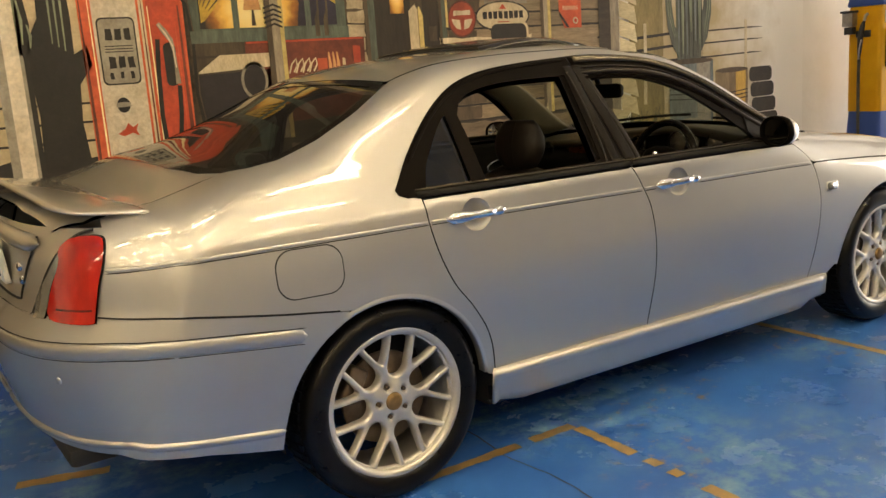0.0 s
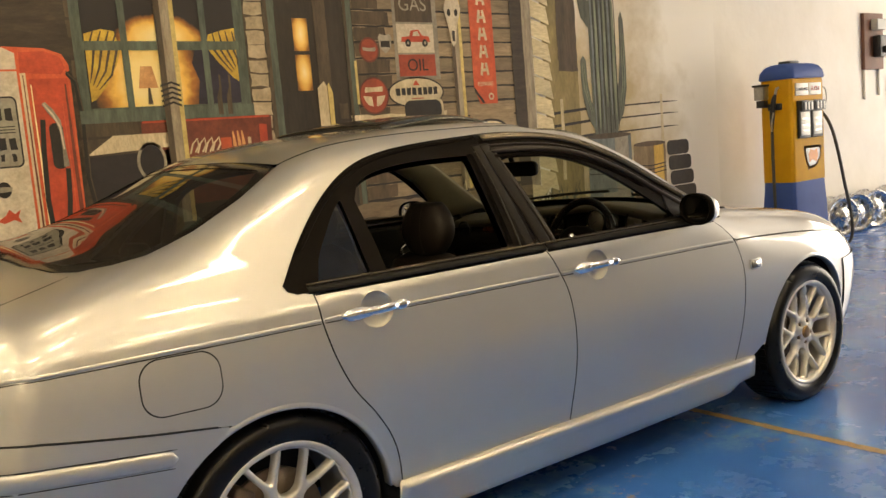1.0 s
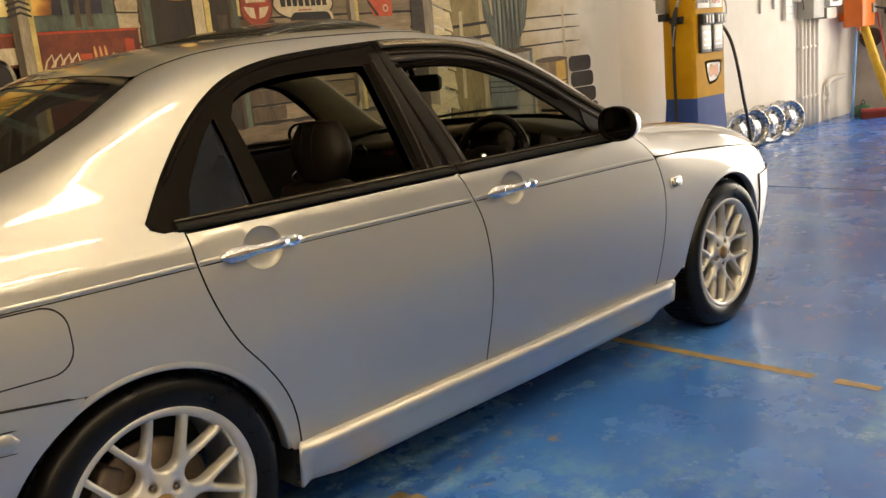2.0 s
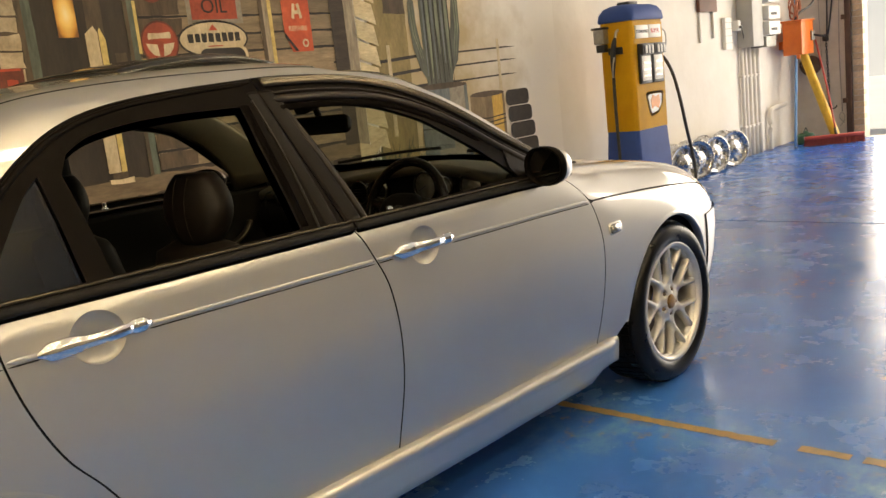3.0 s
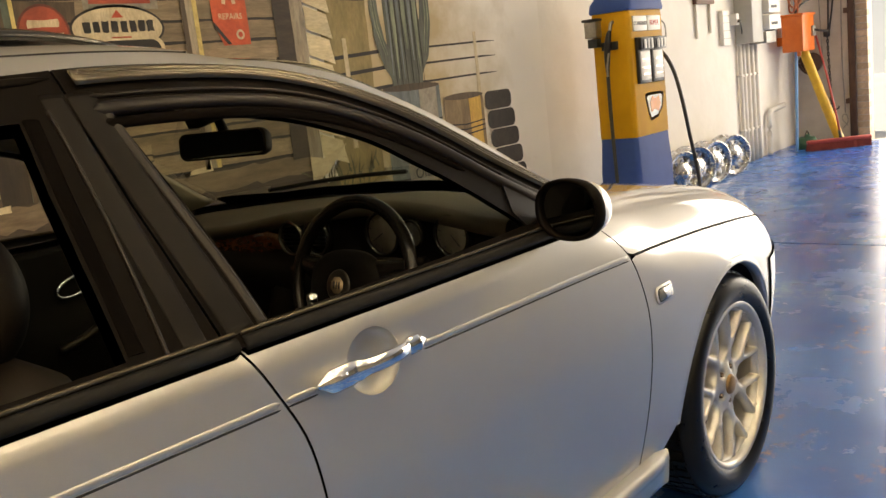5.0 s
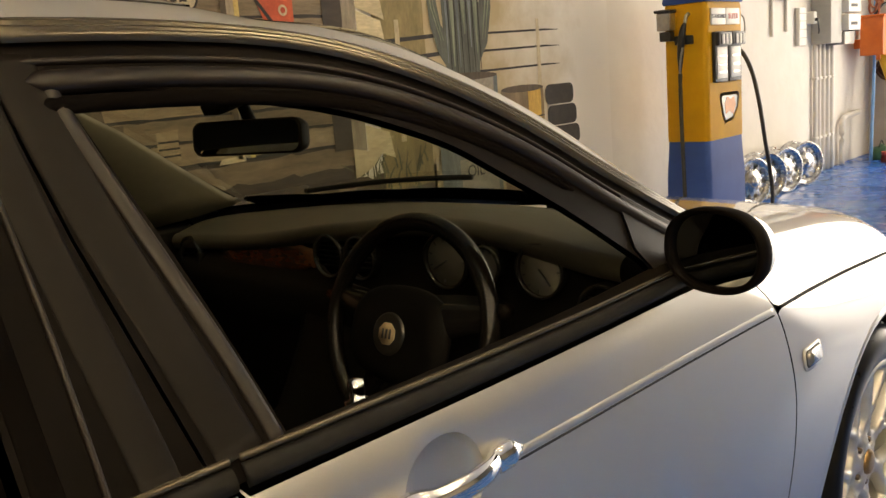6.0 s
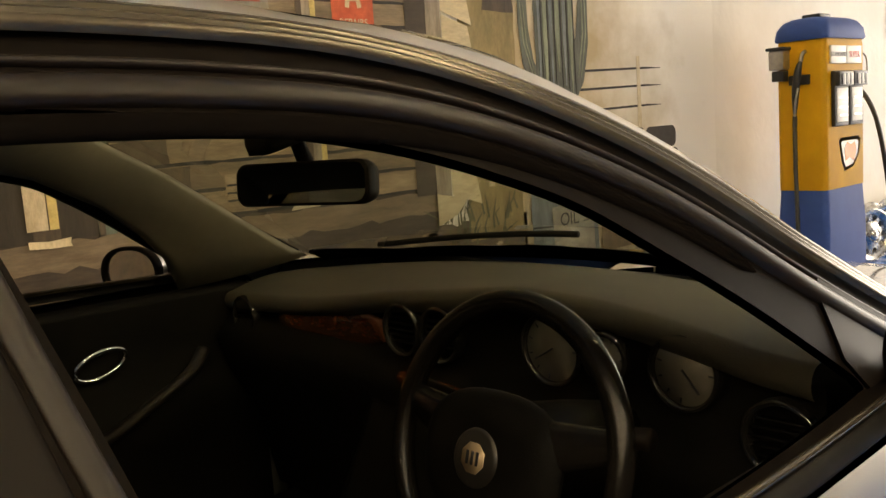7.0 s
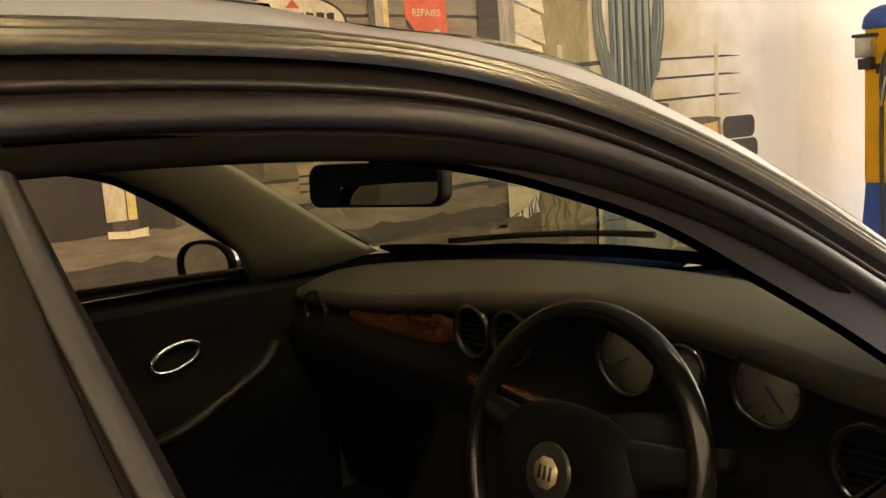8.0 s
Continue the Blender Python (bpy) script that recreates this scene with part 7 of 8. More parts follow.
def window_mouldings(side):
    """Ridges of the window frames, waist rubbers and the seam along the roof."""
    def run(line, off):
        p = np.array(line)
        t = np.gradient(p, axis=0)
        t /= np.linalg.norm(t, axis=1)[:, None]
        return [tuple(q) for q in p + np.stack([t[:, 1], -t[:, 0]], 1) * off]
    front = [q for q in BAND_TOP if 1.05 < q[0] < 2.14]
    rear = [q for q in BAND_TOP if 0.13 < q[0] < 1.03]
    moulding("frame_trim", run(front, 0.019), on_side, TRIM_SECTION, GLOSS_TRIM, car, side, ends=False, lift=0.009)
    moulding("frame_trim", run(rear, 0.012), on_side, half_round(0.016, 0.004, 6), BLACK_TRIM, car, side, lift=0.003)
    if side > 0:
        front = [q for q in front if q[0] < 1.3]
    moulding("frame_rubber", run(front, 0.065), on_side, half_round(0.026, 0.009, 8), SATIN_RUBBER, car, side, lift=0.003)
    moulding("frame_lip", run([q for q in front if q[0] < 1.80], 0.0865), on_side, half_round(0.020, 0.004, 4), MATTE_BLACK, car, side, lift=0.003)
    moulding("frame_rubber", run(front, 0.046), on_side, half_round(0.008, 0.004, 5), SATIN_RUBBER, car, side, lift=0.003)
    for x0, x1 in ((0.14, 1.08), (1.092, 1.99)):
        moulding("waist_rubber", [(x, float(BELT_Z(x)) + 0.004) for x in np.linspace(x0, x1, 30)], on_side, half_round(0.022, 0.006, 6), RUBBER, car, side, ends=False, lift=0.003)
        moulding("waist_trim", [(x, float(BELT_Z(x)) + 0.018) for x in np.linspace(x0, x1, 30)], on_side, half_round(0.008, 0.006, 6), GLOSS_TRIM, car, side, ends=False, lift=0.003)
    moulding("pillar_gap", [(x, z) for x, z in GAP_LINE], on_side, [(-0.008, -0.004), (0.008, -0.004), (0.008, -0.008), (-0.008, -0.008)], GROOVE, car, side, ends=False)
    moulding("pillar_rubber", smooth_path([(1.076, 1.295), (1.086, 1.21), (1.103, 1.12), (1.119, 1.05), (1.134, 0.972)], 6), on_side, half_round(0.016, 0.004, 8), SATIN_RUBBER, car, side, ends=False, lift=0.002)
    moulding("pillar_panel", smooth_path([(1.054, 1.322), (1.054, 1.25), (1.060, 1.17), (1.075, 1.08), (1.096, 0.970)], 6), on_side, half_round(0.046, 0.0035, 10), PILLAR, car, side, "satin black pillar panel", ends=False, lift=0.002)
    moulding("pillar_panel", smooth_path([(1.010, 1.322), (1.008, 1.25), (1.008, 1.16), (1.013, 1.07), (1.021, 0.970)], 6), on_side, half_round(0.036, 0.003, 10), PILLAR, car, side, "satin black pillar panel", ends=False, lift=0.002)
    moulding("pillar_ridge", smooth_path([(0.992, 1.30), (0.989, 1.22), (0.984, 1.12), (0.980, 1.04), (0.977, 0.970)], 6), on_side, half_round(0.006, 0.004, 6), SATIN_RUBBER, car, side, ends=False, lift=0.002)
    moulding("frame_seal", smooth_path([(0.962, 1.29), (0.948, 1.19), (0.942, 1.10), (0.938, 0.985)], 6), on_side, half_round(0.024, 0.003, 6), MATTE_BLACK, car, side, ends=False, lift=0.002)
    aft = 0.0 if side < 0 else 0.062
    panel("sail_panel", [(1.838 + aft, 0.972), (1.815 + aft, 1.005), (1.836 + aft * 0.6, 1.066), (1.858 + aft * 0.6, 1.078 - aft * 0.25), (1.93, 1.035), (2.01, 0.992), (2.03, 0.965)], on_side, PILLAR, car, side, 0.02, 0.006, 0.006, (), "black corner panel at the mirror")
    seam = [(x, 0.5175) for x in np.linspace(0.265, 1.30, 30)]
    moulding("roof_seam", seam, on_top, half_round(0.006, 0.0012, 4), GROOVE, car, side, ends=False)


PILLAR = material("satin_black_pillar", (0.006, 0.0044, 0.0033), rough=0.46, vary=0.1, scale=6, spec=0.10, rough_vary=0.05)
MATTE_BLACK = material("matte_black_seal", (0.004, 0.0033, 0.003), rough=0.9, spec=0.0, vary=0.1)
SATIN_RUBBER = material("satin_rubber", (0.009, 0.0062, 0.0046), rough=0.36, vary=0.05, scale=4, spec=0.24)
TRIM_SECTION = [(-0.015, -0.002), (-0.014, 0.003), (-0.011, 0.0055), (-0.004, 0.0065), (-0.002, 0.0045), (0.0, 0.0062), (0.004, 0.0068), (0.006, 0.0050), (0.008, 0.0060), (0.012, 0.0045), (0.014, 0.0015), (0.015, -0.002)]
GLOSS_TRIM = material("gloss_black_trim", (0.085, 0.070, 0.050), rough=0.22, metal=0.55, vary=0.05, scale=4)
for s in (-1, 1):
    window_mouldings(s)

# ---- the car's inside ----
LEATHER = material("dark_leather", (0.013, 0.009, 0.0064), rough=0.58, vary=0.15, scale=12, bump=0.00015, bump_scale=260, spec=0.3)
SEAT_SIDE = material("seat_fabric", (0.035, 0.026, 0.020), rough=0.8, vary=0.2, scale=60, bump=0.0005, bump_scale=500)
DASH_TOP = material("dash_top", (0.036, 0.0315, 0.022), rough=0.62, vary=0.08, scale=20, bump=0.0004, bump_scale=600)
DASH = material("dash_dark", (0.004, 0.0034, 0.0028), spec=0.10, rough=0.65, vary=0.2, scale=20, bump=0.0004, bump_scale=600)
TRIM = material("pillar_trim", (0.17, 0.15, 0.108), rough=0.75, vary=0.06, scale=30, bump=0.0003, bump_scale=700)
HEADLINING = material("headlining", (0.16, 0.145, 0.115), rough=0.9, vary=0.06, scale=60)
WOOD = material("walnut_veneer", (0.16, 0.05, 0.018), rough=0.18, color2=(0.05, 0.018, 0.008), scale=14, coat=0.8, stretch=(1, 3, 9))
DIAL = material("dial_face", (0.11, 0.10, 0.082), rough=0.5, vary=0.06, scale=30)
CARPET = material("carpet", (0.012, 0.011, 0.010), rough=0.95, vary=0.3, scale=200)
STEER = material("steering_leather", (0.007, 0.006, 0.0053), spec=0.3, rough=0.25, vary=0.08, scale=6)


def loft(name, rings, mat, parent, label="", closed_ring=True, caps=True):
    """Joins rings of the same number of points."""
    verts, faces = [], []
    k = len(rings[0])
    for r in rings:
        verts += [tuple(p) for p in r]
    for i in range(len(rings) - 1):
        for j in range(k if closed_ring else k - 1):
            faces.append((i * k + j, i * k + (j + 1) % k, (i + 1) * k + (j + 1) % k, (i + 1) * k + j))
    if caps and closed_ring:
        faces.append(tuple(range(k))[::-1])
        faces.append(tuple((len(rings) - 1) * k + j for j in range(k)))
    ob = put(name, mesh_of(name, verts, faces, mat), parent, label)
    bm = bmesh.new()
    bm.from_mesh(ob.data)
    bmesh.ops.recalc_face_normals(bm, faces=bm.faces[:])
    bm.to_mesh(ob.data)
    bm.free()
    return ob


def cushion_ring(cx, cy, cz, hx, hy, n=28, p=2.6, tilt=0.0):
    """A level rounded ring round a centre; used for backs and headrests."""
    out = []
    for a in np.linspace(0, 2 * math.pi, n, endpoint=False):
        c, s = math.cos(a), math.sin(a)
        out.append((cx + hx * math.copysign(abs(c) ** (2 / p), c), cy + hy * math.copysign(abs(s) ** (2 / p), s), cz))
    return out


def front_seat(y):
    seat = new("front_seat")
    seat.parent = car
    seat["label"] = "dark leather front seat with a stitched headrest"
    rings = []
    for s in np.linspace(0, 1, 17):
        z = 0.42 + 0.52 * s
        x = 1.06 - 0.14 * s - 0.02 * math.sin(3 * s)
        w = 0.245 - 0.035 * s**3
        end = math.sqrt(max(0.0, 1 - max(0, (s - 0.86) / 0.14) ** 2))
        rings.append(cushion_ring(x, y, z, 0.075 * (0.35 + 0.65 * end), w * (0.55 + 0.45 * end), p=3.0))
    loft("backrest", rings, LEATHER, seat)
    rings = []
    for s in np.linspace(0, 1, 9):
        x = 1.02 + 0.50 * s
        rings.append([(x, y + 0.25 * math.copysign(abs(math.cos(a)) ** 0.6, math.cos(a)), 0.40 + 0.02 * s + 0.085 * math.copysign(abs(math.sin(a)) ** 0.6, math.sin(a)) * (1 if s < 1 else 0.6))
                      for a in np.linspace(0, 2 * math.pi, 24, endpoint=False)])
    loft("seat_cushion", rings, LEATHER, seat)
    rings = []
    for s in np.linspace(0, 1, 15):
        z = 0.935 + 0.190 * s
        b = math.sin(math.pi * (0.10 + 0.80 * s)) ** 0.42
        x = 0.915 + 0.012 * s
        rings.append(cushion_ring(x, y, z, 0.062 * b, 0.130 * b * (0.90 + 0.10 * math.sin(math.pi * s)), p=2.5))
    head = loft("headrest", rings, LEATHER, seat, "dark stitched leather headrest")
    bm = bmesh.new()
    for dy in (-0.028, 0.028):
        line = []
        for s in np.linspace(0.04, 0.97, 16):
            b = math.sin(math.pi * (0.10 + 0.80 * s)) ** 0.42
            line.append((0.915 + 0.012 * s - 0.0605 * b, y + dy, 0.935 + 0.19 * s))
        add_tube(bm, line, 0.0016, 5)
    part("seam", bm, SEAT_SIDE, head)
    for dy in (-0.06, 0.06):
        bm = bmesh.new()
        add_tube(bm, [(0.925, y + dy, 0.88), (0.925, y + dy, 0.96)], 0.006, 10)
        part("headrest_post", bm, CHROME, head)
    box_part("seat_base", (1.02, y - 0.2, 0.25), (1.46, y + 0.2, 0.36), DASH, seat, "", 0.02)


def rear_bench():
    seat = new("rear_bench")
    seat.parent = car
    seat["label"] = "dark leather rear bench seat"
    rings = []
    for s in np.linspace(0, 1, 11):
        z, x = 0.42 + 0.52 * s, 0.36 - 0.24 * s
        end = math.sqrt(max(0.0, 1 - max(0, (s - 0.85) / 0.15) ** 2))
        rings.append(cushion_ring(x, 0, z, 0.08 * (0.3 + 0.7 * end), 0.66, p=5))
    loft("backrest", rings, LEATHER, seat)
    rings = []
    for s in np.linspace(0, 1, 7):
        x = 0.34 + 0.48 * s
        rings.append([(x, 0.66 * math.copysign(abs(math.cos(a)) ** 0.3, math.cos(a)), 0.38 + 0.08 * math.copysign(abs(math.sin(a)) ** 0.6, math.sin(a)))
                      for a in np.linspace(0, 2 * math.pi, 24, endpoint=False)])
    loft("seat_cushion", rings, LEATHER, seat)
    for y in (-0.36, 0.36):
        rings = []
        for s in np.linspace(0, 1, 9):
            b = math.sin(math.pi * (0.12 + 0.76 * s)) ** 0.45
            rings.append(cushion_ring(0.10, y, 0.935 + 0.12 * s, 0.045 * b, 0.12 * b, p=2.6))
        loft("headrest", rings, LEATHER, seat)
    box_part("parcel_shelf", (-0.46, -0.62, 0.955), (0.10, 0.62, 0.985), DASH, car, "", 0.01)


BROW_X = cubic([(-0.76, 1.860), (-0.66, 1.885), (-0.45, 1.905), (-0.2, 1.935), (0.07, 1.955), (0.4, 1.975), (0.76, 1.98)])
BROW_Z = cubic([(-0.76, 0.978), (-0.66, 0.980), (-0.58, 0.992), (-0.48, 1.005), (-0.38, 1.011), (-0.28, 1.011), (-0.18, 1.002), (-0.05, 0.986), (0.10, 0.968), (0.25, 0.945), (0.4, 0.926), (0.76, 0.905)])


def dashboard():
    dash = new("dashboard")
    dash.parent = car
    dash["label"] = "two-tone dashboard with walnut trim and round vents"
    ys = np.linspace(-0.745, 0.745, 60)
    verts, faces = [], []
    prof_n = 0
    for y in ys:
        bx, bz = float(BROW_X(y)), float(BROW_Z(y))
        back_x = 2.38 - 0.33 * y * y
        back_z = 0.957 - 0.055 * y * y
        pts = []
        for s in np.linspace(0, 1, 10):
            pts.append((back_x + (bx + 0.02 - back_x) * s, y, back_z + (bz - back_z) * (s ** 0.8) + 0.012 * math.sin(math.pi * s)))
        for a in np.linspace(90, 235, 8)[1:]:
            pts.append((bx + 0.02 + 0.022 * math.cos(radians(a)), y, bz - 0.022 + 0.022 * math.sin(radians(a))))
        prof_n = len(pts)
        verts += pts
    for i in range(len(ys) - 1):
        for j in range(prof_n - 1):
            faces.append((i * prof_n + j, i * prof_n + j + 1, (i + 1) * prof_n + j + 1, (i + 1) * prof_n + j))
    put("dash_top", mesh_of("dash_top", verts, faces, DASH_TOP), dash, "grey-beige soft dash top")
    verts, faces = [], []
    for y in ys:
        bx, bz = float(BROW_X(y)), float(BROW_Z(y))
        pts = [(bx + 0.03, y, bz - 0.03), (bx + 0.035, y, min(0.93, bz - 0.045)), (bx + 0.02, y, 0.86), (bx - 0.01, y, 0.83), (bx - 0.03, y, 0.80), (bx, y, 0.70), (bx + 0.06, y, 0.58), (bx + 0.10, y, 0.40)]
        verts += pts
    k = 8
    for i in range(len(ys) - 1):
        for j in range(k - 1):
            faces.append((i * k + j, i * k + j + 1, (i + 1) * k + j + 1, (i + 1) * k + j))
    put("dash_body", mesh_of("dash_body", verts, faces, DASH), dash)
    # walnut strip before the passenger
    rings = []
    for y in np.linspace(0.11, 0.52, 14):
        bx = float(BROW_X(y)) + 0.012
        e = min(1.0, 0.45 + 3 * min(y - 0.11, 0.52 - y) / 0.41)
        rings.append([(bx - 0.010 * math.cos(a) * 0.9 + 0.005, y, 0.888 - 0.06 * (y - 0.11) + 0.038 * e * math.sin(a)) for a in np.linspace(-math.pi / 2, math.pi * 1.5, 16, endpoint=False)])
    loft("wood_trim", rings, WOOD, dash, "glossy walnut veneer strip")
    rings = []
    for y in np.linspace(-0.20, 0.05, 8):
        bx = float(BROW_X(y))
        rings.append([(bx - 0.012 - 0.012 * math.cos(a), y, 0.815 + 0.016 * math.sin(a)) for a in np.linspace(0, 2 * math.pi, 14, endpoint=False)])
    loft("centre_trim", rings, WOOD, dash, "glossy walnut veneer strip")
    for y, z, dx in ((0.055, 0.902, 0.0), (-0.055, 0.908, 0.0), (-0.70, 0.880, 0.005), (0.66, 0.855, 0.0)):
        m = Matrix.Translation((float(BROW_X(y)) + dx, y, z)) @ Matrix.Rotation(radians(-90), 4, "Y")
        bm = bmesh.new()
        add_lathe(bm, [(0.040, -0.03), (0.041, 0.0), (0.045, 0.006), (0.050, 0.003), (0.051, -0.02)], 32, m)
        ring = part("air_vent", bm, GLOSS_BLACK, dash, "round black air vent")
        for i in range(5):
            bm = bmesh.new()
            add_box(bm, (-0.024 + 0.011 * i, -math.sqrt(max(0, 0.039**2 - (-0.022 + 0.011 * i) ** 2)), -0.012), (-0.021 + 0.011 * i, math.sqrt(max(0, 0.039**2 - (-0.022 + 0.011 * i) ** 2)), -0.004), 0, 1, m)
            part("vent_slat", bm, DASH, ring)
    # instruments
    for y, r in ((-0.562, 0.044), (-0.345, 0.048), (-0.44, 0.030)):
        m = Matrix.Translation((1.906, y, 0.934)) @ Matrix.Rotation(radians(-90), 4, "Y") @ Matrix.Rotation(radians(0), 4, "X")
        bm = bmesh.new()
        add_lathe(bm, [(0, 0.0), (r, 0.0), (r, -0.01)], 40, m)
        dial = part("dial", bm, DIAL, dash, "pale round instrument dial")
        bm = bmesh.new()
        add_lathe(bm, [(r, -0.004), (r, 0.006), (r + 0.005, 0.010), (r + 0.008, 0.004), (r + 0.008, -0.006)], 40, m)
        part("dial_ring", bm, GLOSS_BLACK, dial)
        bm = bmesh.new()
        add_box(bm, (-r * 0.75, -0.0015, 0.002), (0.004, 0.0015, 0.004), 0, 1, m @ Matrix.Rotation(radians(40 if y < -0.5 else -60), 4, "Z"))
        part("needle", bm, INK, dial)
        for i in range(9):
            bm = bmesh.new()
            add_box(bm, (r * 0.78, -0.0012, 0.0006), (r * 0.94, 0.0012, 0.0016), 0, 1, m @ Matrix.Rotation(radians(-40 + 260 * i / 8 - 180 + 130), 4, "Z"))
            part("dial_mark", bm, INK, dial)
    # console
    rings = []
    for x, z, w in ((1.96, 0.82, 0.16), (1.92, 0.72, 0.16), (1.84, 0.60, 0.15), (1.70, 0.52, 0.13), (1.45, 0.49, 0.12), (1.15, 0.52, 0.11), (0.98, 0.56, 0.11)):
        rings.append([(x, -w, 0.25), (x, -w, z - 0.03), (x, -w + 0.03, z), (x, w - 0.03, z), (x, w, z - 0.03), (x, w, 0.25)])
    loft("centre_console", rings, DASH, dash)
    bm = bmesh.new()
    add_lathe(bm, [(0, 0.05), (0.016, 0.046), (0.024, 0.032), (0.022, 0.012), (0.012, 0), (0.008, -0.03), (0.008, -0.12)], 20, Matrix.Translation((1.55, 0.0, 0.63)))
    part("gear_knob", bm, STEER, dash)


def steering():
    wheel = new("steering_wheel")
    wheel.parent = car
    wheel["label"] = "black leather steering wheel with a round hub badge"
    m = Matrix.Translation((1.686, -0.447, 0.876)) @ Matrix.Rotation(radians(-90 + 17), 4, "Y")
    wheel.matrix_basis = m
    bm = bmesh.new()
    add_tube(bm, [(0.175 * math.cos(a), 0.175 * math.sin(a), 0) for a in np.linspace(0, 2 * math.pi, 72, endpoint=False)], 0.0155, 16, True, 1.0)
    part("rim", bm, STEER, wheel)
    # hub pad
    rings = []
    for s in np.linspace(0, 1, 9):
        k = math.cos(s * math.pi / 2) ** 0.5 if s < 1 else 0.0
        z = 0.012 + 0.028 * math.sin(s * math.pi / 2)
        rings.append([((0.078 * k + 0.002) * math.copysign(abs(math.cos(a)) ** 0.75, math.cos(a)) - 0.012, (0.108 * k + 0.002) * math.copysign(abs(math.sin(a)) ** 0.8, math.sin(a)), z)
                      for a in np.linspace(0, 2 * math.pi, 32, endpoint=False)])
    loft("hub_pad", rings, DASH, wheel)
    for a, w in ((78, 0.030), (-78, 0.030), (152, 0.024), (-152, 0.024)):
        bm = bmesh.new()
        c, s = math.cos(radians(a)), math.sin(radians(a))
        line = [(r * c, r * s, z) for r, z in ((0.05, 0.016), (0.09, 0.015), (0.13, 0.008), (0.16, 0.002), (0.183, 0.0))]
        add_tube(bm, line, [w, w, w * 0.8, w * 0.65, w * 0.6], 12, flat=0.4, up=(0, 0, 1))
        part("spoke", bm, STEER, wheel)
    bm = bmesh.new()
    add_lathe(bm, [(0, 0.0435), (0.030, 0.0435), (0.034, 0.042), (0.036, 0.037)], 40, Matrix.Translation((-0.012, 0, 0)))
    badge = part("hub_ring", bm, material("hub_ring_grey", (0.06, 0.055, 0.05), rough=0.3, metal=0.6, vary=0.1), wheel)
    bm = bmesh.new()
    add_prism(bm, [(0.019 * math.cos(a), 0.019 * math.sin(a)) for a in np.linspace(math.pi / 8, 2 * math.pi + math.pi / 8, 8, endpoint=False)], 0.002, Matrix.Translation((-0.012, 0, 0.0433)))
    part("hub_badge", bm, material("badge_cream", (0.55, 0.42, 0.26), rough=0.35, metal=0.3, vary=0.1), badge, "small cream octagon badge")
    for i, (x0, x1, y0, y1) in enumerate(((-0.020, -0.004, -0.010, -0.006), (-0.020, -0.004, -0.002, 0.002), (-0.020, -0.004, 0.006, 0.010))):
        bm = bmesh.new()
        add_box(bm, (x0, y0, 0.0452), (x1, y1, 0.0462), 0, 1)
        part("badge_bar", bm, INK, badge)
    bm = bmesh.new()
    add_tube(bm, [(1.725, -0.447, 0.865), (1.81, -0.445, 0.84), (1.95, -0.44, 0.80)], [0.055, 0.06, 0.06], 18)
    part("steering_column", bm, DASH, car)
    for y0, y1, z in ((-0.49, -0.64, 0.925), (-0.40, -0.26, 0.925)):
        bm = bmesh.new()
        add_tube(bm, [(1.745, y0, 0.885), (1.73, (y0 + y1) / 2, 0.905), (1.715, y1, z - 0.006)], [0.008, 0.009, 0.013], 10)
        part("column_stalk", bm, BLACK_TRIM, car)


def cabin_mirror():
    m = Matrix.Translation((1.735, -0.008, 1.188)) @ Matrix.Rotation(radians(20), 4, "Z") @ Matrix.Rotation(radians(5), 4, "Y")
    bm = bmesh.new()
    out = [(y, z) for y, z in rounded(-0.125, -0.034, 0.125, 0.034, 0.020)]
    rings = []
    for x, k in ((-0.012, 0.97), (-0.010, 1.0), (0.005, 1.0), (0.022, 0.9), (0.034, 0.6)):
        rings.append([m @ Vector((x, y * (1 - (1 - k) * 0.25), z * k)) for y, z in out])
    body_ = loft("cabin_mirror", rings, BLACK_TRIM, car, "black interior mirror")
    bm = bmesh.new()
    vs = [bm.verts.new(m @ Vector((-0.0135, y * 0.95, z * 0.88))) for y, z in out]
    bm.faces.new(vs)
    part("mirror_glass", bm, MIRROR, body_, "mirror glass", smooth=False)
    bm = bmesh.new()
    add_tube(bm, [m @ Vector((0.02, 0, 0.01)), (1.735, 0.0, 1.25), (1.72, 0, 1.32)], [0.014, 0.012, 0.02], 12)
    part("mirror_stem", bm, BLACK_TRIM, body_)
    rings = [[(1.71 + a, y, 1.262 + 0.25 * b * (0.02 - a) + b * 0.020 + 0.012) for a, y in rounded(-0.05, -0.045 * k, 0.055, 0.045 * k, 0.02 * k)] for b, k in ((-1.0, 0.7), (-0.6, 1.0), (1.0, 1.1))]
    loft("sensor_housing", rings, BLACK_TRIM, body_)


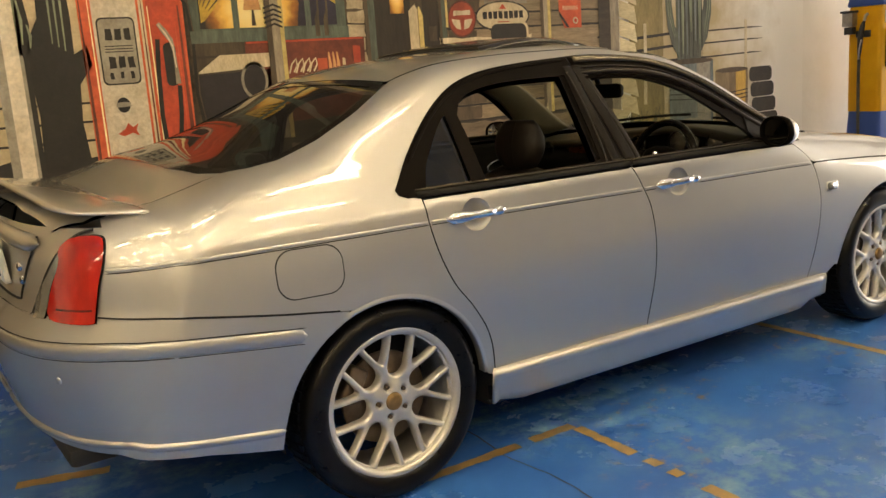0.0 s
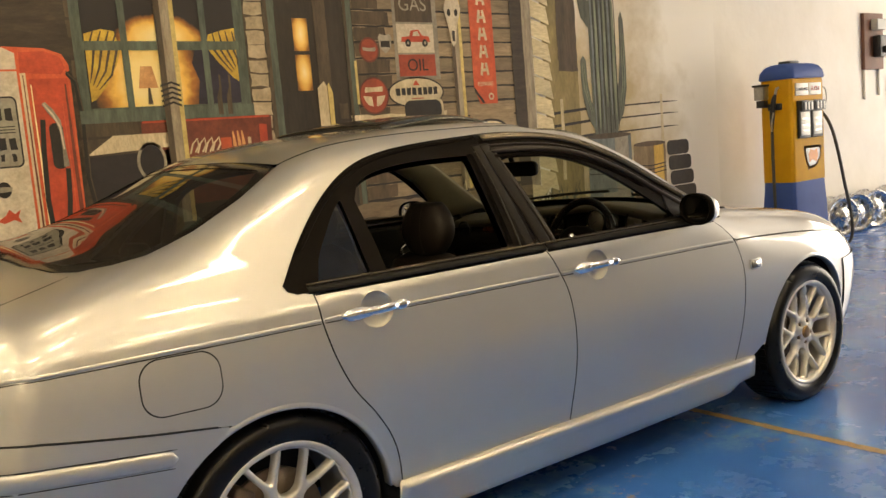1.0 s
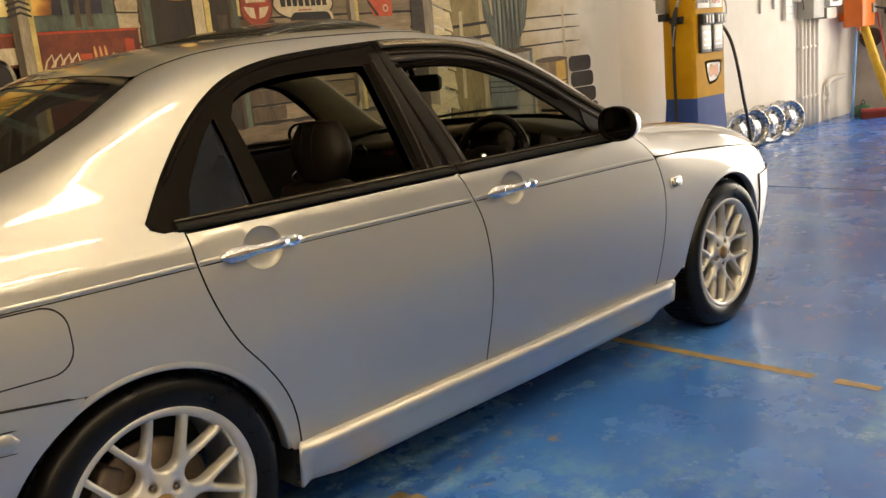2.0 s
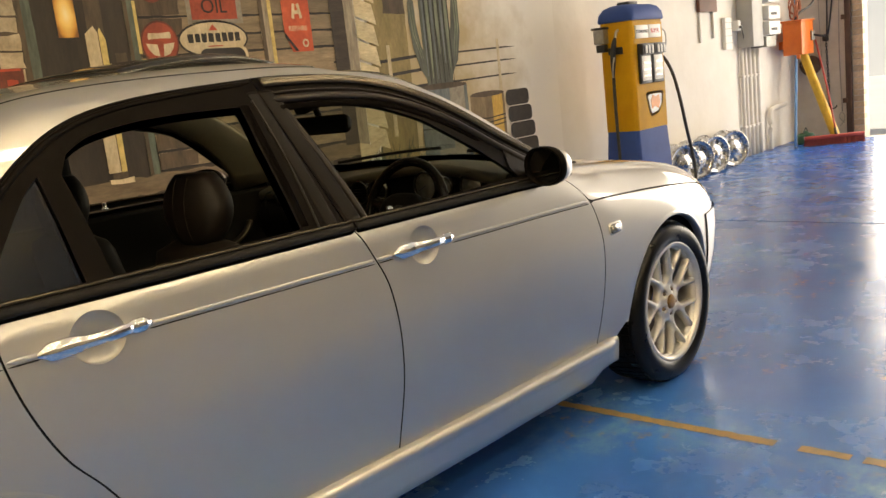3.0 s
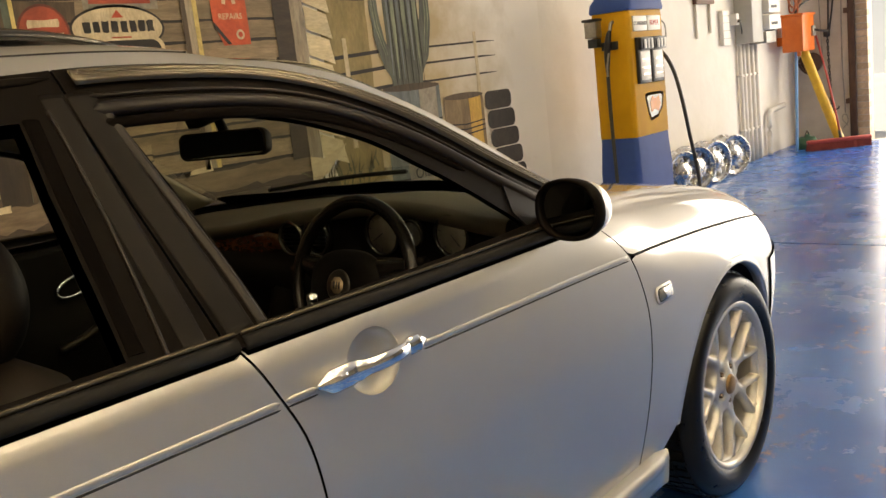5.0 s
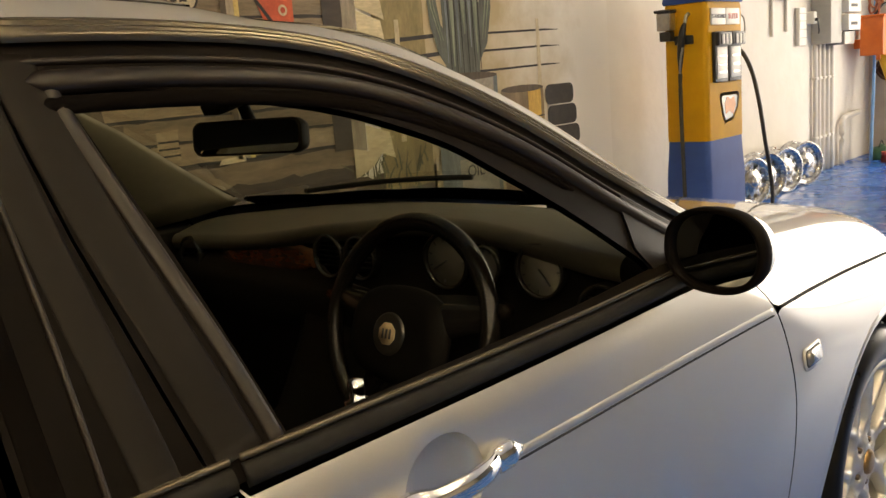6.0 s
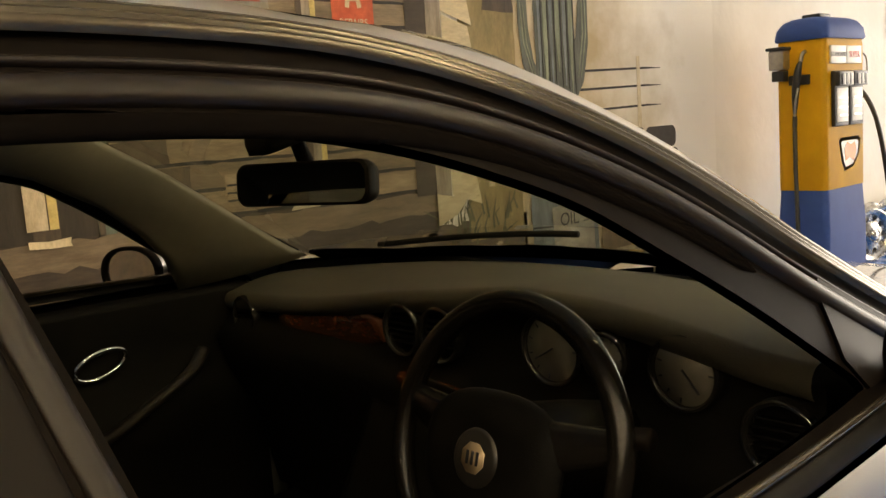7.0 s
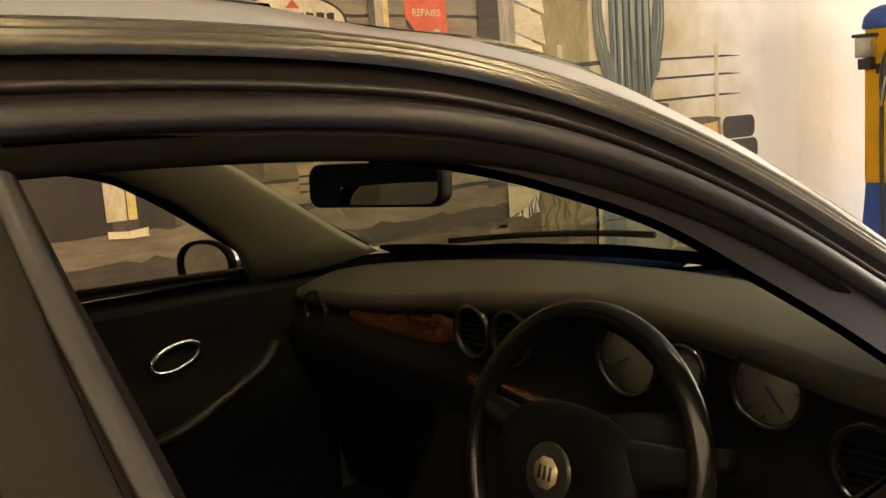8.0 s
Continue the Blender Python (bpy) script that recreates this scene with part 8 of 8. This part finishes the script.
def inner_trim(side):
    # windscreen pillar cover, from the screen's edge to the side glass
    fore = on_top([(1.30, 0.47), (1.36, 0.495), (1.46, 0.525), (1.62, 0.580), (1.82, 0.632), (2.0, 0.672), (2.13, 0.697), (2.20, 0.706)])
    low = [(1.13, 1.318), (1.22, 1.312), (1.34, 1.295), (1.47, 1.258), (1.58, 1.205), (1.68, 1.140), (1.80, 1.045), (1.90, 0.975)]
    swell = 0.006 if side < 0 else 0.014
    if side > 0:
        low = [(1.13, 1.285), (1.25, 1.285), (1.40, 1.266), (1.55, 1.224), (1.69, 1.153), (1.785, 1.080), (1.85, 1.015), (1.90, 0.93)]
    aft = on_side(low)
    fore = fore - normals(fore) * 0.012
    aft = aft - normals(aft) * 0.020
    rings = []
    for p, q in zip(fore, aft):
        mid = (p + q) / 2
        inward = np.array([mid[0] - 0.25, 0.0, mid[2] - 0.22]) - mid
        inward /= np.linalg.norm(inward)
        row = []
        for i in range(12):
            u = i / 11
            row.append((p + (q - p) * u + inward * swell * math.sin(math.pi * u) ** 0.7) * [1, side, 1])
        for i in range(1, 5):
            u = 1 - i / 5
            row.append((p + (q - p) * u - inward * 0.002) * [1, side, 1])
        rings.append(row)
    loft("pillar_cover", rings, TRIM, car, "pale moulded pillar cover")
    # door cards
    verts, faces = [], []
    xs = np.linspace(0.42, 2.06, 34)
    zs = [0.36, 0.45, 0.55, 0.65, 0.72, 0.78, 0.85, 0.91, 0.935, 0.945]
    base = on_side([(x, 0.93) for x in xs])[:, 1]
    for i, x in enumerate(xs):
        for z in (zs if side < 0 else [q - 0.03 * max(0.0, q - 0.4) / 0.545 for q in zs]):
            arm = 0.045 * math.exp(-((z - 0.66) / 0.045) ** 2)
            verts.append((x, side * (min(base[i], 0.84) - 0.075 - arm + (0.025 if z > 0.93 else 0.0)), z))
        verts.append((x, side * (base[i] - 0.012), 0.950 if side < 0 else 0.920))
    k = len(zs) + 1
    for i in range(len(xs) - 1):
        for j in range(k - 1):
            faces.append((i * k + j, i * k + j + 1, (i + 1) * k + j + 1, (i + 1) * k + j))
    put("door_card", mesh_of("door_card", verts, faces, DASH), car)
    # release handle: a chrome ring, and the pull below it
    c = Vector((1.67, side * 0.752, 0.798))
    bm = bmesh.new()
    add_tube(bm, [c + Vector((0.058 * math.cos(a), 0, 0.028 * math.sin(a) + 0.012 * math.cos(a))) for a in np.linspace(0, 2 * math.pi, 28, endpoint=False)], 0.006, 8, True)
    part("inner_handle", bm, CHROME, car, "chrome inner door handle")
    bm = bmesh.new()
    line = smooth_path([(1.58, side * 0.73, 0.622), (1.66, side * 0.71, 0.648), (1.76, side * 0.71, 0.695), (1.86, side * 0.72, 0.742), (1.912, side * 0.75, 0.780)], 5)
    add_tube(bm, line, 0.016, 10, flat=0.8)
    part("door_pull", bm, LEATHER, car)
    bm = bmesh.new()
    add_lathe(bm, [(0, 0.022), (0.008, 0.020), (0.010, 0.012), (0.008, 0.0), (0.014, -0.002), (0.014, -0.008)], 14, Matrix.Translation((1.27, side * 0.79, 0.956)))
    part("lock_knob", bm, CHROME, car)
    # middle pillar inside, with the belt
    bm = bmesh.new()
    add_tube(bm, [(1.10, side * 0.745, 0.55), (1.08, side * 0.735, 0.95), (1.03, side * 0.62, 1.22), (1.0, side * 0.55, 1.32)], [0.06, 0.055, 0.05, 0.05], 12, flat=0.5, up=(0, 1, 0))
    part("middle_pillar_cover", bm, DASH, car)


def headliner():
    xs, ys = np.linspace(0.28, 1.40, 14), np.linspace(-0.53, 0.53, 16)
    q = np.array([(x, abs(y)) for x in xs for y in ys])
    z = on_top(q)[:, 2] - 0.035
    verts = [(x, y, zz) for (x, y), zz in zip([(x, y) for x in xs for y in ys], z)]
    ny = len(ys)
    faces = [(i * ny + j, i * ny + j + 1, (i + 1) * ny + j + 1, (i + 1) * ny + j) for i in range(len(xs) - 1) for j in range(ny - 1)]
    put("headliner", mesh_of("headliner", verts, faces, HEADLINING), car, "pale fabric headlining")
    box_part("cabin_floor", (0.35, -0.74, 0.262), (2.4, 0.74, 0.29), CARPET, car, "", 0.01)
    box_part("bulkhead", (2.395, -0.66, 0.28), (2.42, 0.66, 0.948), DARK, car, "", 0.004)
    for y in (-0.33, 0.33):
        box_part("sun_visor", (1.34, y - 0.17, 1.315), (1.50, y + 0.17, 1.328), HEADLINING, car, "", 0.005, 2)


def cowl():
    """Black scuttle and wipers at the foot of the windscreen."""
    edge = [(2.29, 0.70), (2.385, 0.5), (2.46, 0.25), (2.48, 0.0)]
    back = [(2.20, 0.70), (2.325, 0.5), (2.395, 0.25), (2.415, 0.0)]
    ring = edge + [(x, -y) for x, y in edge[-2::-1]] + [(x, -y) for x, y in back] + back[-2::-1]
    v, f = fill(ring, 0.04)
    put("scuttle", skin_mesh("scuttle", v, f, both_top, BLACK_TRIM, 1, 0.002, 0.01), car, "black plastic scuttle panel")
    for y0, y1 in ((-0.15, -0.68), (0.55, -0.02)):
        line = []
        for s in np.linspace(0, 1, 14):
            y = y0 + (y1 - y0) * s
            q = on_top([(2.415 - 0.33 * y * y - 0.01 - 0.03 * s, abs(y))])[0]
            line.append((q[0], y, q[2] + 0.014))
        bm = bmesh.new()
        add_tube(bm, line, 0.007, 8)
        part("wiper", bm, RUBBER, car)


front_seat(-0.40)
front_seat(0.40)
rear_bench()
dashboard()
steering()
cabin_mirror()
for s in (-1, 1):
    inner_trim(s)
headliner()
cowl()

# ---- things along the white wall and in the corner ----
loose_rims()
GREY_BOX = material("grey_box", (0.42, 0.41, 0.37), rough=0.5, vary=0.08, scale=8)
BROWN_BOARD = material("brown_board", (0.16, 0.065, 0.035), rough=0.6, color2=(0.10, 0.04, 0.022), scale=6)
WHITE_PLASTIC = material("white_plastic", (0.74, 0.72, 0.66), rough=0.45, vary=0.05, scale=10)
ORANGE = material("orange_enamel", (0.72, 0.17, 0.012), rough=0.4, color2=(0.55, 0.11, 0.008), scale=5)
YELLOW_STEEL = material("yellow_enamel", (0.72, 0.44, 0.02), rough=0.4, color2=(0.50, 0.29, 0.015), scale=8)
COPPER = material("copper_wire", (0.36, 0.12, 0.05), rough=0.45, vary=0.2, scale=20)
BLUE_POLE = material("blue_pole", (0.13, 0.28, 0.52), rough=0.4, vary=0.1, scale=9)
RED_WOOD = material("red_broom", (0.36, 0.045, 0.03), rough=0.55, vary=0.2, scale=12)
BRISTLE = material("bristles", (0.20, 0.03, 0.02), rough=0.9, vary=0.3, scale=60)
PIPE = material("painted_pipe", (0.70, 0.66, 0.59), rough=0.5, vary=0.06, scale=6)
GREEN = material("green_enamel", (0.03, 0.10, 0.05), rough=0.5, vary=0.2, scale=9)
GALV = material("galvanised", (0.30, 0.29, 0.27), rough=0.5, metal=0.7, vary=0.15, scale=20)
WY = WALL_Y


def tube_part(name, line, r, mat, parent, label="", seg=10, n=6, smooth_it=True):
    bm = bmesh.new()
    add_tube(bm, smooth_path(line, n) if smooth_it else line, r, seg)
    return part(name, bm, mat, parent, label)


def meter_board():
    t = thing("fuse_board", "brown fuse board with a black switch on the wall", "fuse board")
    box_part("board", (8.98, WY - 0.045, 1.73), (9.42, WY - 0.002, 2.35), BROWN_BOARD, t, "", 0.006)
    box_part("fuse_box", (9.16, WY - 0.14, 1.86), (9.37, WY - 0.046, 2.10), GUN, t, "", 0.015)
    box_part("switch_block", (9.22, WY - 0.19, 1.90), (9.31, WY - 0.139, 1.98), GUN, t, "", 0.01)
    box_part("upper_fuse", (9.12, WY - 0.13, 2.16), (9.36, WY - 0.046, 2.28), GREY_BOX, t, "", 0.012)
    for x, z0, z1 in ((9.02, 1.40, 1.73), (9.36, 1.44, 1.73)):
        u = thing("wall_conduit", "short pale conduit stub on the wall", "conduit", "conduits on the wall")
        box_part("channel", (x - 0.02, WY - 0.03, z0), (x + 0.02, WY - 0.002, z1), PIPE, u, "", 0.006)


def socket_strip():
    t = thing("socket_strip", "white plastic power socket with a plug on the wall", "socket")
    box_part("plate", (9.60, WY - 0.05, 1.30), (9.78, WY - 0.002, 1.66), WHITE_PLASTIC, t, "", 0.01)
    for z in (1.37, 1.45, 1.53, 1.60):
        box_part("rib", (9.605, WY - 0.056, z), (9.775, WY - 0.049, z + 0.006), GREY_BOX, t, "", 0.0)
    box_part("plug", (9.84, WY - 0.10, 1.50), (9.92, WY - 0.002, 1.62), WHITE_PLASTIC, t, "", 0.012)
    box_part("plug_head", (9.855, WY - 0.13, 1.525), (9.895, WY - 0.099, 1.555), GUN, t, "", 0.006)
    tube_part("flex", [(9.88, WY - 0.12, 1.53), (9.97, WY - 0.10, 1.44), (10.08, WY - 0.05, 1.38)], 0.006, GUN, t)


def meter_box():
    t = thing("meter_box", "grey metal meter cabinet with white switchgear", "meter box")
    box_part("cabinet", (10.02, WY - 0.20, 1.30), (10.33, WY - 0.002, 2.30), GREY_BOX, t, "", 0.01)
    for i, z in enumerate((1.42, 1.60, 1.80, 2.0)):
        b = box_part("switch_unit", (10.36, WY - 0.26, z), (10.72, WY - 0.002, z + 0.16), WHITE_PLASTIC, t, "white switch unit", 0.012)
        box_part("label_bar", (10.42, WY - 0.264, z + 0.05), (10.60, WY - 0.259, z + 0.08), GUN, b, "", 0.0)
    box_part("lower_unit", (10.36, WY - 0.22, 1.28), (10.66, WY - 0.002, 1.41), GALV, t, "", 0.01)
    bm = bmesh.new()
    add_lathe(bm, [(0, 0.05), (0.05, 0.05), (0.06, 0.04), (0.06, -0.05), (0, -0.05)], 24, Matrix.Translation((10.74, WY - 0.14, 1.40)) @ Matrix.Rotation(radians(90), 4, "X"))
    part("round_gland", bm, GUN, t)
    for i, x in enumerate((10.05, 10.15, 10.27, 10.40, 10.52)):
        c = thing("wall_pipe", "painted conduit pipe running down the wall", "pipe", "pipes down the wall")
        tube_part("pipe", [(x, WY - 0.035, 1.32), (x, WY - 0.035, 0.8), (x, WY - 0.035, 0.002)], 0.024, PIPE, c, n=2)
        for z in (0.35, 0.95):
            box_part("saddle", (x - 0.034, WY - 0.063, z), (x + 0.034, WY - 0.002, z + 0.025), PIPE, c, "", 0.004)
    c = thing("wall_pipe", "painted bent pipe beside the conduits", "pipe", "pipes down the wall")
    tube_part("pipe", [(10.80, WY - 0.05, 0.002), (10.80, WY - 0.05, 0.38), (10.83, WY - 0.05, 0.47), (10.92, WY - 0.05, 0.505), (11.35, WY - 0.05, 0.53)], 0.03, PIPE, c)


def hoist():
    """An orange control box on a leaning yellow post, with coiled wire on top."""
    t = thing("hoist", "orange control box on a leaning yellow steel post", "hoist")
    box_part("control_box", (11.10, 1.56, 1.14), (11.52, 1.80, 1.55), ORANGE, t, "orange enamelled box", 0.012)
    box_part("box_lid", (11.08, 1.545, 1.545), (11.54, 1.815, 1.57), ORANGE, t, "", 0.006)
    box_part("switch_plate", (11.40, 1.535, 1.30), (11.50, 1.562, 1.42), GALV, t, "", 0.006)
    tube_part("lever", [(11.45, 1.535, 1.37), (11.47, 1.47, 1.35), (11.52, 1.42, 1.34)], 0.014, GUN, t)
    tube_part("post", [(11.40, 1.66, 1.16), (11.37, 1.45, 0.58), (11.33, 1.24, 0.03)], 0.055, YELLOW_STEEL, t, "leaning yellow steel post", 14)
    box_part("box_foot", (11.12, 1.60, 1.09), (11.15, 1.64, 1.145), ORANGE, t, "", 0.003)
    box_part("wall_arm", (11.30, 1.78, 1.22), (11.40, WY - 0.002, 1.32), ORANGE, t, "", 0.006)
    r = random.Random(4)
    for i in range(7):
        cx, cy = 11.22 + r.uniform(-0.05, 0.10), 1.68 + r.uniform(-0.04, 0.04)
        R = r.uniform(0.09, 0.17)
        line = [(cx + R * math.cos(a) * 0.7, cy + R * 0.3 * math.cos(a + i), 1.70 + R * math.sin(a) + 0.02 * i) for a in np.linspace(0.3 * i, 0.3 * i + 5.4, 22)]
        tube_part("wire_coil", line, 0.011, COPPER, t, "", 7, 1, False)
    tube_part("cable", [(11.15, 1.66, 1.57), (11.18, 1.60, 1.66), (11.38, 1.52, 1.76), (11.62, 1.50, 2.02), (11.75, 1.5, 2.4)], 0.013, GUN, t)
    box_part("base_plate", (11.22, 1.14, 0.0), (11.46, 1.34, 0.03), YELLOW_STEEL, t, "", 0.006)


def corner_tools():
    p = thing("pole", "long pale blue pole leaning in the corner", "pole")
    tube_part("shaft", [(10.93, 1.62, 0.012), (11.28, 1.70, 1.2), (11.62, 1.80, 2.5)], 0.017, BLUE_POLE, p, n=4)
    b = thing("broom", "wide red yard broom leaning against the end wall", "broom")
    m = Matrix.Translation((11.15, 1.22, 0)) @ Matrix.Rotation(radians(-52), 4, "Z")
    bm = bmesh.new()
    add_box(bm, (-0.36, -0.035, 0.085), (0.36, 0.035, 0.125), 0.008, 2, m)
    part("head", bm, RED_WOOD, b)
    bm = bmesh.new()
    r = random.Random(9)
    for i in range(60):
        x = -0.35 + 0.70 * i / 59
        for y in (-0.024, 0.0, 0.024):
            dx, dy = r.uniform(-0.012, 0.012), r.uniform(-0.02, 0.02)
            q = [m @ Vector((x + s * 0.006, y, 0.088)) for s in (-1, 1)] + [m @ Vector((x + dx + s * 0.008, y + dy, 0.004)) for s in (1, -1)]
            bm.faces.new([bm.verts.new(v) for v in q])
    part("bristle_row", bm, BRISTLE, b, smooth=False)
    tube_part("handle", [(11.17, 1.20, 0.12), (11.42, 1.38, 0.70), (11.70, 1.60, 1.30)], 0.012, RED_WOOD, b, n=3)
    tube_part("socket", [(11.165, 1.20, 0.11), (11.20, 1.225, 0.20)], 0.018, GUN, b, n=2)
    g = thing("green_can", "small dark green can on the floor by the pole", "can")
    bm = bmesh.new()
    add_lathe(bm, [(0, 0.0), (0.10, 0.0), (0.105, 0.01), (0.105, 0.11), (0.09, 0.135), (0.03, 0.145), (0.03, 0.165), (0, 0.165)], 24, Matrix.Translation((11.30, 1.62, 0.0)))
    part("body", bm, GREEN, g)
    bm = bmesh.new()
    add_tube(bm, smooth_path([(11.22, 1.62, 0.14), (11.30, 1.62, 0.21), (11.38, 1.62, 0.14)], 6), 0.006, 7)
    part("handle", bm, GUN, g)


def hung_tools():
    """A reel, chains and ropes on the end wall."""
    x = END_X - 0.03
    reel = thing("cable_reel", "rusty hand reel hung on the end wall", "reel")
    bm = bmesh.new()
    add_lathe(bm, [(0.0, 0.05), (0.05, 0.05), (0.11, 0.045), (0.125, 0.03), (0.125, -0.01), (0.05, -0.02), (0, -0.02)], 28, Matrix.Translation((x - 0.02, 1.69, 0.98)) @ Matrix.Rotation(radians(-90), 4, "Y"))
    part("drum", bm, RUST, reel)
    tube_part("frame", [(x - 0.07, 1.78, 1.08), (x - 0.08, 1.82, 0.98), (x - 0.07, 1.76, 0.88), (x - 0.07, 1.68, 0.85)], 0.016, RUST, reel)
    tube_part("crank", [(x - 0.07, 1.68, 0.93), (x - 0.07, 1.62, 0.80), (x - 0.07, 1.57, 0.70)], 0.013, GALV, reel)
    tube_part("grip", [(x - 0.06, 1.60, 0.685), (x - 0.10, 1.55, 0.69)], 0.016, GALV, reel, n=2)
    for y, z0, z1, rr_, mat in ((1.58, 1.08, 2.6, 0.006, GALV), (1.335, 0.35, 1.9, 0.007, GALV)):
        w = thing("hanging_rope", "thin cord hanging on the end wall", "cord", "cords on the end wall")
        tube_part("cord", [(x, y, z1), (x - 0.005, y + 0.01, (z0 + z1) / 2), (x, y - 0.01, z0)], rr_, mat, w)
    ch = thing("hung_chain", "dark chain hanging from a hook on the end wall", "chain")
    tube_part("rope", [(x, 1.40, 2.6), (x - 0.01, 1.41, 1.9), (x - 0.01, 1.47, 1.40), (x, 1.50, 1.32)], 0.010, GUN, ch)
    tube_part("rope", [(x, 1.48, 2.6), (x - 0.01, 1.48, 1.9), (x - 0.01, 1.49, 1.40), (x, 1.51, 1.32)], 0.010, GUN, ch)
    bm = bmesh.new()
    add_box(bm, (x - 0.05, 1.47, 1.27), (x + 0.0, 1.54, 1.36), 0.012)
    part("hook_block", bm, GUN, ch)
    link = bmesh.new()
    add_tube(link, [(0.018 * math.cos(a) * 0.6, 0, 0.026 * math.sin(a)) for a in np.linspace(0, 2 * math.pi, 12, endpoint=False)], 0.006, 6, True)
    link_me = bpy.data.meshes.new("link")
    link.to_mesh(link_me)
    link.free()
    link_me.materials.append(GUN)
    for i in range(22):
        o = put("link", link_me, ch)
        o.matrix_basis = Matrix.Translation((x - 0.02, 1.50 - 0.0012 * i, 1.255 - 0.038 * i)) @ Matrix.Rotation(radians(90 * (i % 2) + 30), 4, "Z")
    tube_part("hook", [(x - 0.02, 1.475, 0.44), (x - 0.02, 1.46, 0.40), (x - 0.02, 1.40, 0.41), (x - 0.02, 1.39, 0.44)], 0.009, GUN, ch)
    k = thing("wire_loop", "bent wire loop on the end wall", "wire")
    tube_part("loop", [(x, 1.36, 0.16), (x, 1.30, 0.24), (x, 1.31, 0.32), (x, 1.35, 0.33), (x, 1.36, 0.27), (x, 1.30, 0.20)], 0.006, GALV, k)


meter_board()
socket_strip()
meter_box()
hoist()
corner_tools()
hung_tools()
